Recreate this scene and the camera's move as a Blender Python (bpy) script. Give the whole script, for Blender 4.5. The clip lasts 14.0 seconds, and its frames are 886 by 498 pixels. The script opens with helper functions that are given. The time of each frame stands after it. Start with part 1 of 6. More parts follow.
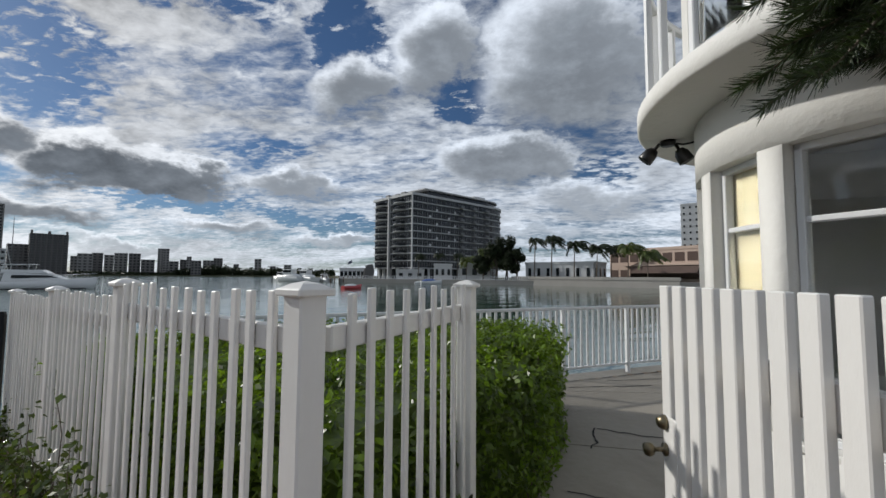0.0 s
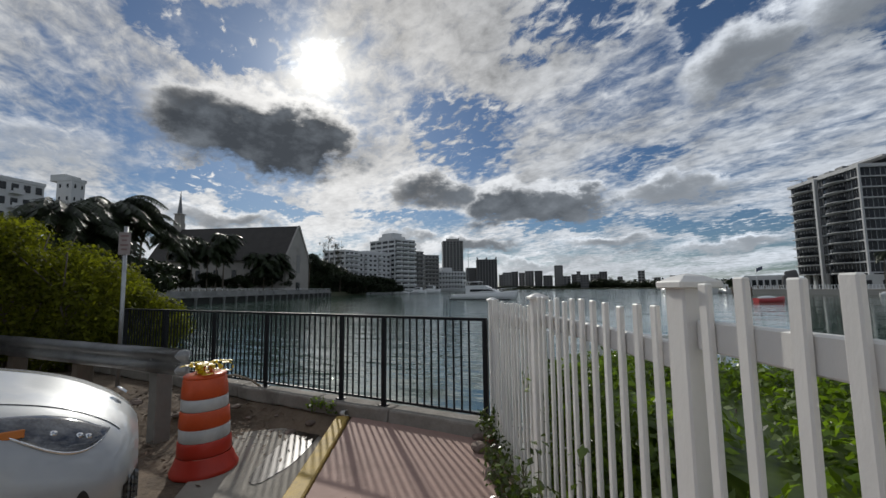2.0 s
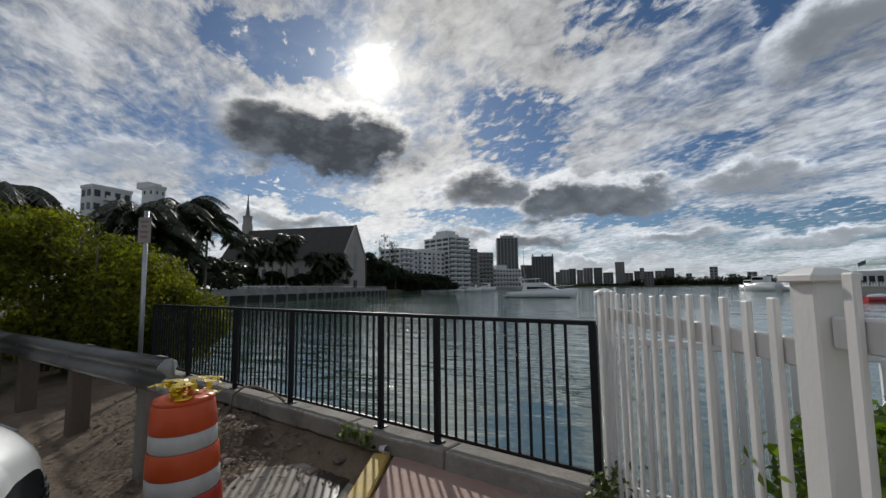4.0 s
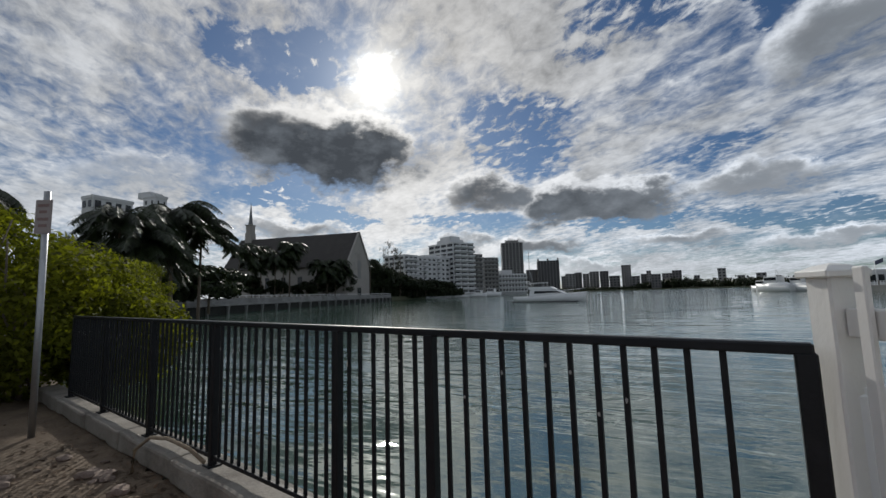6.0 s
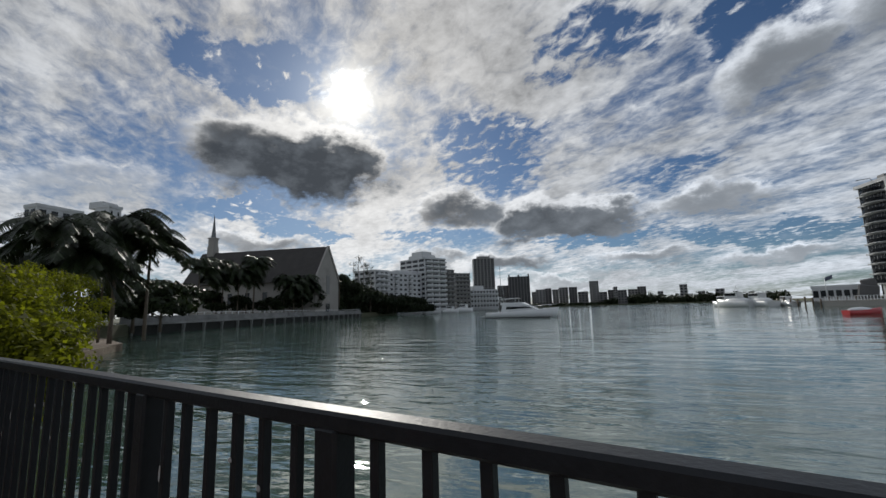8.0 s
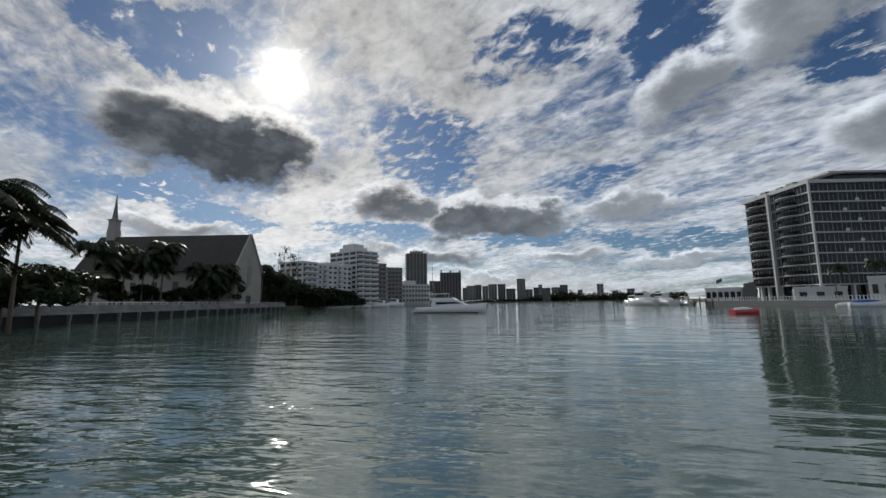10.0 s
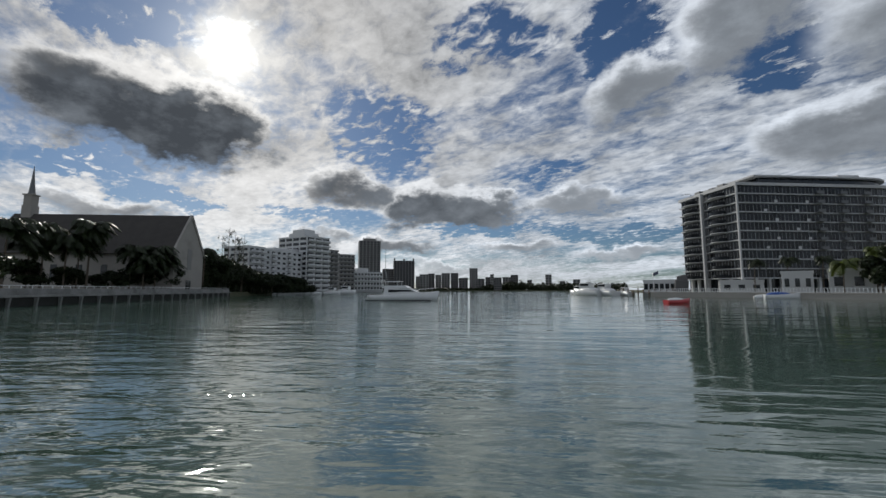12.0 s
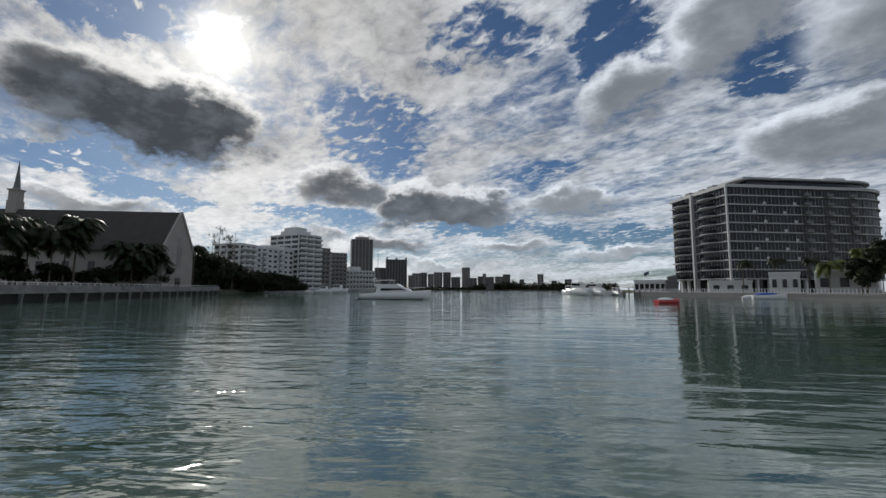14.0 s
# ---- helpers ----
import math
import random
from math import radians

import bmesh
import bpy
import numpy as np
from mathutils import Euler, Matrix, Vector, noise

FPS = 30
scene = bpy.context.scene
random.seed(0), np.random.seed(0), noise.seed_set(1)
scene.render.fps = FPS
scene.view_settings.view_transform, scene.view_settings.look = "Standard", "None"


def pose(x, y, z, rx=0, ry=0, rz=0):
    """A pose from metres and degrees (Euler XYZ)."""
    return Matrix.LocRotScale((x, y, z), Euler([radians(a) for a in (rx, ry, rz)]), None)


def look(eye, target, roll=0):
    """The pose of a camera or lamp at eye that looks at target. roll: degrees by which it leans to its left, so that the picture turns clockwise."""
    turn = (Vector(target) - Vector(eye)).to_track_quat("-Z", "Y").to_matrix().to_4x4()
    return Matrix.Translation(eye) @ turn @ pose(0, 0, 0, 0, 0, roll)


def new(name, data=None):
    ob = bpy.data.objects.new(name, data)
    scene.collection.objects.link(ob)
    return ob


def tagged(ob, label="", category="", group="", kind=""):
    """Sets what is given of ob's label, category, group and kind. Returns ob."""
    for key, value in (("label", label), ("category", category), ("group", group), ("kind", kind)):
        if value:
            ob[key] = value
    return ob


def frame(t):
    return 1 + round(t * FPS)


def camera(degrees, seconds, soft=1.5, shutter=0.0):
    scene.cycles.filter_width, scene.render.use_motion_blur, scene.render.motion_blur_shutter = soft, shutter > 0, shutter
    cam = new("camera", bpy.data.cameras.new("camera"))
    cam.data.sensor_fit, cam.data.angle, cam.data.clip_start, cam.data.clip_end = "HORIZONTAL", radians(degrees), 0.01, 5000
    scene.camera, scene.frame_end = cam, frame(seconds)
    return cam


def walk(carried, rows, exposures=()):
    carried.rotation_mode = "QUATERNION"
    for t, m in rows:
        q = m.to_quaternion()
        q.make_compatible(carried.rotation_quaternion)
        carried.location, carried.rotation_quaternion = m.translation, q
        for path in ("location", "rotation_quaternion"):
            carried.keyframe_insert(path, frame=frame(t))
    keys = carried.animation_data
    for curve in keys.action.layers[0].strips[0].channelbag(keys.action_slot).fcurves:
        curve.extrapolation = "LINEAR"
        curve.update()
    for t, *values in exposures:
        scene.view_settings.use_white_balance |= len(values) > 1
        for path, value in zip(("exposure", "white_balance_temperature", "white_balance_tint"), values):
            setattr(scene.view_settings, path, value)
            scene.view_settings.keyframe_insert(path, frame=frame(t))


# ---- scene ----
cam = camera(94.5, 14.0)
PATH = [
    (0, (0.472, -0.061, 1.7), (0.298, 1.928, 1.831), 0.4),
    (0.5, (0.173, 0.102, 1.679), (-0.618, 1.934, 1.819), 0.4),
    (1, (-0.171, 0.278, 1.658), (-1.393, 1.854, 1.817), -0.1),
    (1.5, (-0.493, 0.502, 1.654), (-1.981, 1.827, 1.832), -0.3),
    (2, (-0.84, 0.712, 1.641), (-2.471, 1.854, 1.833), -0.6),
    (2.5, (-1.155, 0.957, 1.597), (-2.861, 1.982, 1.795), -0.9),
    (3, (-1.512, 1.189, 1.579), (-3.258, 2.144, 1.77), -1.1),
    (3.2, (-1.674, 1.223, 1.593), (-3.425, 2.171, 1.778), -0.9),
    (5.3, (-3.284, 2.043, 1.482), (-5.070, 2.923, 1.679), -1.1),
    (5.5, (-3.458, 2.116, 1.495), (-5.240, 3.002, 1.688), -1.4),
    (6, (-3.843, 2.314, 1.474), (-5.617, 3.211, 1.689), -1.6),
    (6.5, (-4.197, 2.477, 1.470), (-5.959, 3.389, 1.714), -1.6),
    (7, (-4.518, 2.635, 1.476), (-6.264, 3.573, 1.742), -1.8),
    (9.5, (-5.34, 3.539, 1.45), (-6.916, 4.741, 1.72), -1.0),
    (10, (-5.40, 3.72, 1.44), (-6.916, 4.999, 1.695), -0.8),
    (10.5, (-5.43, 3.78, 1.42), (-6.89, 5.127, 1.655), -0.5),
    (11, (-5.45, 3.79, 1.39), (-6.863, 5.188, 1.608), -0.3),
    (11.5, (-5.468, 3.792, 1.365), (-6.853, 5.22, 1.57), -0.2),
    (12, (-5.428, 3.805, 1.36), (-6.796, 5.251, 1.558), -0.1),
    (12.5, (-5.469, 3.747, 1.337), (-6.827, 5.203, 1.532), 0.0),
    (13, (-5.476, 3.735, 1.309), (-6.828, 5.197, 1.501), 0.2),
    (13.5, (-5.427, 3.78, 1.295), (-6.773, 5.246, 1.487), 0.2),
    (14, (-5.474, 3.833, 1.298), (-6.816, 5.304, 1.492), 0.2),
]
walk(cam, [(t, look(eye, target, roll)) for t, eye, target, roll in PATH], [(0, 0.2, 6100, 9), (0.6, 0.03, 6200, 9), (14, 0.03, 6200, 9)])

# ---- light and sky ----
SUN_AZ, SUN_EL = 72.4, 28.2
sun_dir = Vector((-math.sin(radians(SUN_AZ)) * math.cos(radians(SUN_EL)), math.cos(radians(SUN_AZ)) * math.cos(radians(SUN_EL)), math.sin(radians(SUN_EL))))
sun = new("sun", bpy.data.lights.new("sun", "SUN"))
sun.data.energy, sun.data.angle, sun.data.color = 2.6, radians(1.2), (1.0, 0.93, 0.82)
sun.matrix_world = look(sun_dir * 50, (0, 0, 0))


class Nodes:
    """Short hand for building a node tree."""

    def __init__(self, tree):
        self.t = tree
        tree.nodes.clear()

    def add(self, kind, **values):
        n = self.t.nodes.new(kind)
        for key, value in values.items():
            setattr(n, key, value)
        return n

    def put(self, socket, value):
        if isinstance(value, bpy.types.NodeSocket):
            self.t.links.new(value, socket)
        else:
            socket.default_value = value

    def math(self, op, a, b=0.0, c=0.0, clamp=False):
        n = self.add("ShaderNodeMath", operation=op, use_clamp=clamp)
        for s, v in zip(n.inputs, (a, b, c)):
            self.put(s, v)
        return n.outputs[0]

    def noise(self, vector, scale, detail=4.0, rough=0.55, distortion=0.0):
        n = self.add("ShaderNodeTexNoise")
        self.put(n.inputs["Vector"], vector)
        self.put(n.inputs["Scale"], scale)
        self.put(n.inputs["Detail"], detail)
        self.put(n.inputs["Roughness"], rough)
        self.put(n.inputs["Distortion"], distortion)
        return n.outputs["Fac"]

    def ramp(self, fac, stops):
        n = self.add("ShaderNodeValToRGB")
        el = n.color_ramp.elements
        while len(el) < len(stops):
            el.new(0.5)
        for e, (p, c) in zip(el, stops):
            e.position, e.color = p, (*c, 1) if len(c) == 3 else c
        self.put(n.inputs[0], fac)
        return n.outputs[0]

    def mix(self, fac, a, b, blend="MIX"):
        n = self.add("ShaderNodeMix", data_type="RGBA", blend_type=blend)
        self.put(n.inputs[0], fac)
        self.put(n.inputs[6], a)
        self.put(n.inputs[7], b)
        return n.outputs[2]

    def map(self, vector, scale=(1, 1, 1), rot=(0, 0, 0), loc=(0, 0, 0)):
        n = self.add("ShaderNodeMapping")
        self.put(n.inputs["Vector"], vector)
        n.inputs["Scale"].default_value, n.inputs["Rotation"].default_value, n.inputs["Location"].default_value = scale, rot, loc
        return n.outputs[0]

    def smooth(self, x, lo, hi):
        n = self.add("ShaderNodeMapRange", interpolation_type="SMOOTHSTEP")
        for s, v in zip(n.inputs, (x, lo, hi, 0.0, 1.0)):
            self.put(s, v)
        return n.outputs[0]


# Large clouds: azimuth (left of +y), elevation, half widths (degrees), weight, tilt
CLOUDS = [
    (79.4, 20.6, 11.5, 4.8, 1.5, 0.0), (85.0, 22.6, 7.0, 3.0, 1.0, 0.1), (57.0, 14.8, 5.0, 2.4, 0.95, -0.1), (48.0, 12.2, 7.0, 2.8, 1.35, 0.0),
    (39.5, 11.8, 6.5, 2.5, 1.3, 0.0), (26.0, 11.2, 8.0, 1.6, 0.8, 0.0), (17.5, 24.6, 7.0, 3.4, 1.0, 0.12), (6.0, 30.0, 7.5, 5.5, 1.0, 0.28),
    (-12.0, 28.5, 11.0, 9.0, 1.1, 0.0), (-3.0, 16.0, 9.5, 3.4, 1.15, 0.0), (-14.0, 10.8, 8.0, 2.4, 0.7, 0.0),
]
FAR_CLOUDS = [
    (52.0, 6.2, 6.5, 1.5, 0.95, 0.0), (33.0, 5.3, 6.0, 1.1, 0.8, 0.0), (20.5, 5.0, 5.5, 1.0, 0.75, 0.0), (63.0, 7.2, 4.5, 1.2, 0.6, 0.0),
    (84.0, 9.6, 8.0, 1.5, 0.75, -0.05), (8.0, 5.4, 6.0, 1.1, 0.6, 0.0), (-8.0, 6.0, 9.0, 1.2, 0.5, 0.0), (43.0, 3.6, 8.0, 0.8, 0.6, 0.0),
    (100.0, 14.0, 10.0, 2.6, 0.5, 0.1), (-45.0, 20.0, 22.0, 7.0, 0.9, 0.0), (150.0, 25.0, 30.0, 9.0, 0.8, 0.0), (-100.0, 25.0, 30.0, 9.0, 0.8, 0.0),
]
# Gaps of open blue: azimuth, elevation, half widths, weight, tilt
GAPS = [
    (52.0, 21.5, 8.0, 5.5, 0.85, 0.0), (84.5, 29.8, 8.5, 3.0, 1.3, 0.0), (88.0, 14.2, 7.0, 1.1, 1.1, -0.15), (77.0, 11.0, 7.0, 1.0, 1.2, -0.15), (20.0, 30.5, 5.5, 5.0, 1.2, 0.0),
    (37.0, 33.5, 9.0, 4.5, 0.8, 0.0), (38.0, 8.2, 8.0, 1.0, 0.9, 0.0), (20.0, 7.4, 9.0, 1.0, 1.0, 0.0), (62.0, 10.5, 6.0, 1.2, 0.8, 0.0), (2.0, 23.5, 5.5, 2.0, 1.2, 0.0), (-16.0, 14.8, 5.0, 1.8, 0.7, 0.0), (28.0, 15.5, 6.0, 2.0, 0.5, 0.0),
]
world = bpy.data.worlds.new("world")
scene.world = world
world.use_nodes = True
w = Nodes(world.node_tree)
way = w.add("ShaderNodeTexCoord").outputs["Generated"]
xyz = w.add("ShaderNodeSeparateXYZ")
w.put(xyz.inputs[0], way)
X, Y, Z = xyz.outputs
az = w.math("MULTIPLY", w.math("ARCTAN2", w.math("MULTIPLY", X, -1.0), Y), 57.2958)
el = w.math("MULTIPLY", w.math("ARCSINE", Z), 57.2958)
up = w.math("ADD", w.math("MAXIMUM", Z, 0.0), 0.13)
flat = w.add("ShaderNodeCombineXYZ")
w.put(flat.inputs[0], w.math("DIVIDE", X, up))
w.put(flat.inputs[1], w.math("DIVIDE", Y, up))
flat = flat.outputs[0]
ball = w.map(way, scale=(1, 1, 1.7))
wob = w.noise(ball, 6.0, 8, 0.62)
wob2 = w.noise(w.map(ball, loc=(7.3, 2.1, 4.4)), 6.0, 8, 0.62)
azw = w.math("ADD", az, w.math("MULTIPLY", w.math("SUBTRACT", wob, 0.5), 17.0))
elw = w.math("ADD", el, w.math("MULTIPLY", w.math("SUBTRACT", wob2, 0.5), 10.0))


def spots(table, lo, hi, drop=0.0, turn=0.0):
    """The strongest of a set of soft ellipses on the sky; drop and turn move each by a share of its own size."""
    field = None
    for a0, e0, wa, we, weight, tilt in table:
        da = w.math("DIVIDE", w.math("SUBTRACT", azw, a0 - turn * wa * (a0 < SUN_AZ)), wa)
        rise = w.math("SUBTRACT", elw, e0 - drop * we)
        if tilt:
            rise = w.math("ADD", rise, w.math("MULTIPLY", w.math("SUBTRACT", azw, a0), tilt))
        de = w.math("DIVIDE", rise, we)
        r2 = w.math("ADD", w.math("MULTIPLY", da, da), w.math("MULTIPLY", de, de))
        blob = w.math("MULTIPLY", w.smooth(r2, lo, hi), weight)
        field = blob if field is None else w.math("MAXIMUM", field, blob)
    return field


heavy, clear = spots(CLOUDS + FAR_CLOUDS, 1.9, 0.0), spots(GAPS, 1.6, 0.1)
# the shaded undersides lie lower and away from the sun
under = spots(CLOUDS + FAR_CLOUDS, 1.7, 0.0, 0.38, 0.16)
sun_v = w.add("ShaderNodeVectorMath", operation="DOT_PRODUCT")
w.put(sun_v.inputs[0], way)
sun_v.inputs[1].default_value = sun_dir
near = w.math("MAXIMUM", sun_v.outputs["Value"], 0.0)
# thin cover: broad sheets, streaks, and small ripples
sheet = w.noise(w.map(flat, rot=(0, 0, radians(25)), scale=(0.6, 1.0, 1)), 1.1, 9, 0.62, 0.3)
streak = w.noise(w.map(flat, rot=(0, 0, radians(-20)), scale=(0.45, 1.5, 1), loc=(3, 1, 0)), 1.5, 8, 0.62, 0.5)
ripple = w.noise(w.map(flat, rot=(0, 0, radians(35)), scale=(1.0, 1.5, 1)), 11.0, 5, 0.62, 0.4)
thin = w.math("ADD", w.math("MULTIPLY", sheet, 0.62), w.math("MULTIPLY", streak, 0.45))
thin = w.math("ADD", thin, w.math("MULTIPLY", w.math("SUBTRACT", ripple, 0.5), w.math("ADD", 0.30, w.math("MULTIPLY", clear, 1.0))))
thin = w.math("SUBTRACT", thin, w.math("MULTIPLY", clear, 0.21))
veil = w.smooth(thin, 0.385, 0.60)
fleece = w.noise(ball, 12.0, 8, 0.62)
puffs = w.math("MULTIPLY", w.math("SUBTRACT", fleece, 0.5), 1.15)
lump = w.math("ADD", heavy, puffs)
body = w.smooth(lump, 0.05, 0.75)
core = w.smooth(w.math("ADD", under, puffs), 0.0, 1.05)
cover = w.math("MAXIMUM", veil, body)
sky = w.add("ShaderNodeTexSky", sky_type="NISHITA", sun_disc=False)
sky.sun_elevation, sky.sun_rotation = radians(SUN_EL), radians(-SUN_AZ)
sky.air_density, sky.dust_density, sky.ozone_density = 1.0, 0.4, 2.5
glow = w.math("POWER", near, 40.0)
wide = w.math("POWER", near, 5.0)
SKY = 0.1
soft = w.noise(w.map(ball, loc=(1, 5, 2)), 3.2, 7, 0.6)
white = w.math("ADD", 2.85, w.math("MULTIPLY", soft, 4.6))
relief = w.math("ADD", w.math("MULTIPLY", w.math("SUBTRACT", ripple, 0.5), 0.8), w.math("MULTIPLY", w.math("SUBTRACT", fleece, 0.5), 1.3))
white = w.math("ADD", white, w.math("MULTIPLY", relief, 5.4))
white = w.math("ADD", white, w.math("ADD", w.math("MULTIPLY", wide, -0.5), w.math("MULTIPLY", glow, 2.2)))
white = w.math("ADD", white, w.math("MULTIPLY", body, 2.2))
white = w.math("ADD", white, w.math("MULTIPLY", w.smooth(el, 16.0, 3.0), 1.3))
# brightly lit streaks under the cloud that hides the sun
white = w.math("ADD", white, w.math("MULTIPLY", w.math("MULTIPLY", w.math("POWER", near, 8.0), w.smooth(el, 20.0, 13.0)), 3.0))
white = w.math("MAXIMUM", white, 1.6)
tint = w.mix(w.math("MULTIPLY", wide, 0.9, clamp=True), (0.94, 0.98, 1.04, 1), (1.05, 0.985, 0.90, 1))
lit = w.mix(1.0, tint, white, "MULTIPLY")
shade = w.math("ADD", w.math("SUBTRACT", 2.35, w.math("MULTIPLY", wide, 1.75)), w.math("MULTIPLY", w.math("SUBTRACT", fleece, 0.5), 2.6))
shade = w.math("MAXIMUM", w.math("ADD", shade, w.math("MULTIPLY", w.math("SUBTRACT", wob, 0.5), 1.6)), 0.6)
dark = w.mix(1.0, (0.92, 0.985, 1.06, 1), shade, "MULTIPLY")
cloud = w.mix(core, lit, dark)
blue = w.mix(1.0, sky.outputs[0], (0.30, 0.36, 0.43, 1), "MULTIPLY")
whole = w.mix(w.math("MULTIPLY", cover, 0.97), blue, cloud)
# the sun behind broken thin cloud: an uneven bright patch and a soft halo
off_sun = w.math("MULTIPLY", w.math("ARCCOSINE", w.math("MINIMUM", near, 1.0)), 57.2958)
ragged = w.math("ADD", off_sun, w.math("ADD", w.math("MULTIPLY", w.math("SUBTRACT", fleece, 0.5), 9.0), w.math("MULTIPLY", w.math("SUBTRACT", ripple, 0.5), 6.0)))
disc = w.math("MULTIPLY", w.math("POWER", w.smooth(ragged, 4.4, 0.0), 1.9), 12.0)
disc = w.math("ADD", disc, w.math("MULTIPLY", w.smooth(ragged, 2.0, -0.8), 200.0))
halo = w.math("MULTIPLY", w.math("POWER", near, 260.0), 3.2)
bright = w.math("MULTIPLY", w.math("ADD", disc, halo), w.math("SUBTRACT", 1.0, w.math("MULTIPLY", core, 0.85)))
whole = w.mix(1.0, whole, w.mix(1.0, (1.0, 0.965, 0.88, 1), bright, "MULTIPLY"), "ADD")
back = w.add("ShaderNodeBackground")
w.put(back.inputs["Color"], whole)
back.inputs["Strength"].default_value = SKY
w.t.links.new(back.outputs[0], w.add("ShaderNodeOutputWorld").inputs["Surface"])


# ---- materials ----
def material(name, base, rough=0.6, metal=0.0, vary=0.25, scale=6.0, bump=0.15, second=None, stain=0.0, island=0.0, spec=0.5, coat=0.0, stretch=(1, 1, 1), world_space=False, leaf=0.0):
    """A surface with variation at two scales, fine relief and wear."""
    m = bpy.data.materials.new(name)
    m.use_nodes = True
    n = Nodes(m.node_tree)
    out = n.add("ShaderNodeOutputMaterial")
    b = n.add("ShaderNodeBsdfPrincipled")
    if world_space:
        co = n.add("ShaderNodeNewGeometry").outputs["Position"]
    else:
        co = n.add("ShaderNodeTexCoord").outputs["Object"]
    co = n.map(co, stretch)
    coarse, fine = n.noise(co, scale, 5, 0.6), n.noise(co, scale * 9, 4, 0.6)
    second = second or tuple(c * 0.7 for c in base)
    f = n.math("ADD", n.math("MULTIPLY", n.math("SUBTRACT", coarse, 0.5), 2.4), n.math("SUBTRACT", fine, 0.5))
    fac = n.math("ADD", 0.35, n.math("MULTIPLY", f, vary * 2.5), clamp=True)
    col = n.mix(fac, (*base, 1), (*second, 1))
    if stain:
        big = n.noise(n.map(co, loc=(4, 9, 2)), scale * 0.35, 6, 0.65, 0.6)
        col = n.mix(n.math("MULTIPLY", n.smooth(big, 0.52, 0.72), stain), col, (*(c * 0.42 for c in second), 1))
    if island:
        r = n.add("ShaderNodeNewGeometry").outputs["Random Per Island"]
        o = n.add("ShaderNodeObjectInfo").outputs["Random"]
        k = n.math("ADD", 1.0 - island, n.math("MULTIPLY", n.math("FRACT", n.math("ADD", r, o)), 2 * island))
        col = n.mix(1.0, col, k, "MULTIPLY")
    n.put(b.inputs["Base Color"], col)
    n.put(b.inputs["Roughness"], n.math("ADD", rough - 0.08, n.math("MULTIPLY", fine, 0.16), clamp=True))
    b.inputs["Metallic"].default_value = metal
    b.inputs["Specular IOR Level"].default_value = spec
    b.inputs["Coat Weight"].default_value = coat
    b.inputs["Coat Roughness"].default_value = 0.05
    if bump:
        k = n.add("ShaderNodeBump")
        k.inputs["Strength"].default_value, k.inputs["Distance"].default_value = bump, 0.02
        n.put(k.inputs["Height"], n.math("ADD", fine, coarse))
        n.put(b.inputs["Normal"], k.outputs[0])
    surface = b.outputs[0]
    if leaf:
        tr = n.add("ShaderNodeBsdfTranslucent")
        n.put(tr.inputs["Color"], n.mix(1.0, col, (1.5, 1.6, 0.5, 1), "MULTIPLY"))
        mx = n.add("ShaderNodeMixShader")
        mx.inputs[0].default_value = leaf
        n.put(mx.inputs[1], surface)
        n.put(mx.inputs[2], tr.outputs[0])
        surface = mx.outputs[0]
    n.put(out.inputs["Surface"], surface)
    return m


WHITE_PAINT = material("white_paint", (0.72, 0.71, 0.69), 0.45, vary=0.12, scale=5, bump=0.08, second=(0.60, 0.58, 0.55), stain=0.3, stretch=(1, 1, 0.35))
WHITE_METAL = material("white_metal_paint", (0.74, 0.75, 0.76), 0.4, vary=0.1, scale=4, bump=0.04, second=(0.62, 0.62, 0.62), stain=0.15)
STUCCO = material("white_stucco", (0.74, 0.73, 0.70), 0.85, vary=0.1, scale=2, bump=0.25, second=(0.66, 0.64, 0.6), stain=0.12)
BLACK_PAINT = material("black_paint", (0.006, 0.007, 0.009), 0.45, spec=0.25, vary=0.3, scale=10, bump=0.1, second=(0.014, 0.015, 0.018))
CHIPPED = material("chipped_primer", (0.35, 0.34, 0.33), 0.8, vary=0.4, scale=30)
CONCRETE = material("concrete", (0.30, 0.275, 0.235), 0.85, vary=0.22, scale=1.2, bump=0.3, second=(0.22, 0.2, 0.165), stain=0.45)
CURB = material("curb_concrete", (0.27, 0.25, 0.22), 0.9, vary=0.3, scale=3, bump=0.5, second=(0.15, 0.13, 0.11), stain=0.7)
PINK = material("pink_concrete", (0.36, 0.235, 0.195), 0.8, vary=0.18, scale=1.3, bump=0.25, second=(0.27, 0.18, 0.15), stain=0.35)
YELLOW = material("yellow_curb_paint", (0.50, 0.34, 0.07), 0.7, vary=0.35, scale=7, bump=0.25, second=(0.34, 0.24, 0.09), stain=0.5)
DIRT = material("dirt", (0.17, 0.125, 0.085), 0.95, vary=0.45, scale=2.2, bump=0.8, second=(0.075, 0.055, 0.038), stain=0.4, world_space=True)
LAND = material("far_land", (0.10, 0.10, 0.06), 0.95, vary=0.4, scale=0.1, bump=0.3, second=(0.05, 0.06, 0.03), world_space=True)
SEAWALL = material("seawall_concrete", (0.22, 0.21, 0.19), 0.9, vary=0.3, scale=1.0, bump=0.4, second=(0.13, 0.125, 0.11), stain=0.6)
RED_PLASTIC = material("red_orange_plastic", (0.50, 0.030, 0.012), 0.42, vary=0.2, scale=5, bump=0.06, second=(0.36, 0.022, 0.01), stain=0.25)
ORANGE = material("orange_plastic", (0.62, 0.085, 0.015), 0.42, vary=0.2, scale=5, bump=0.06, second=(0.42, 0.05, 0.012), stain=0.25)
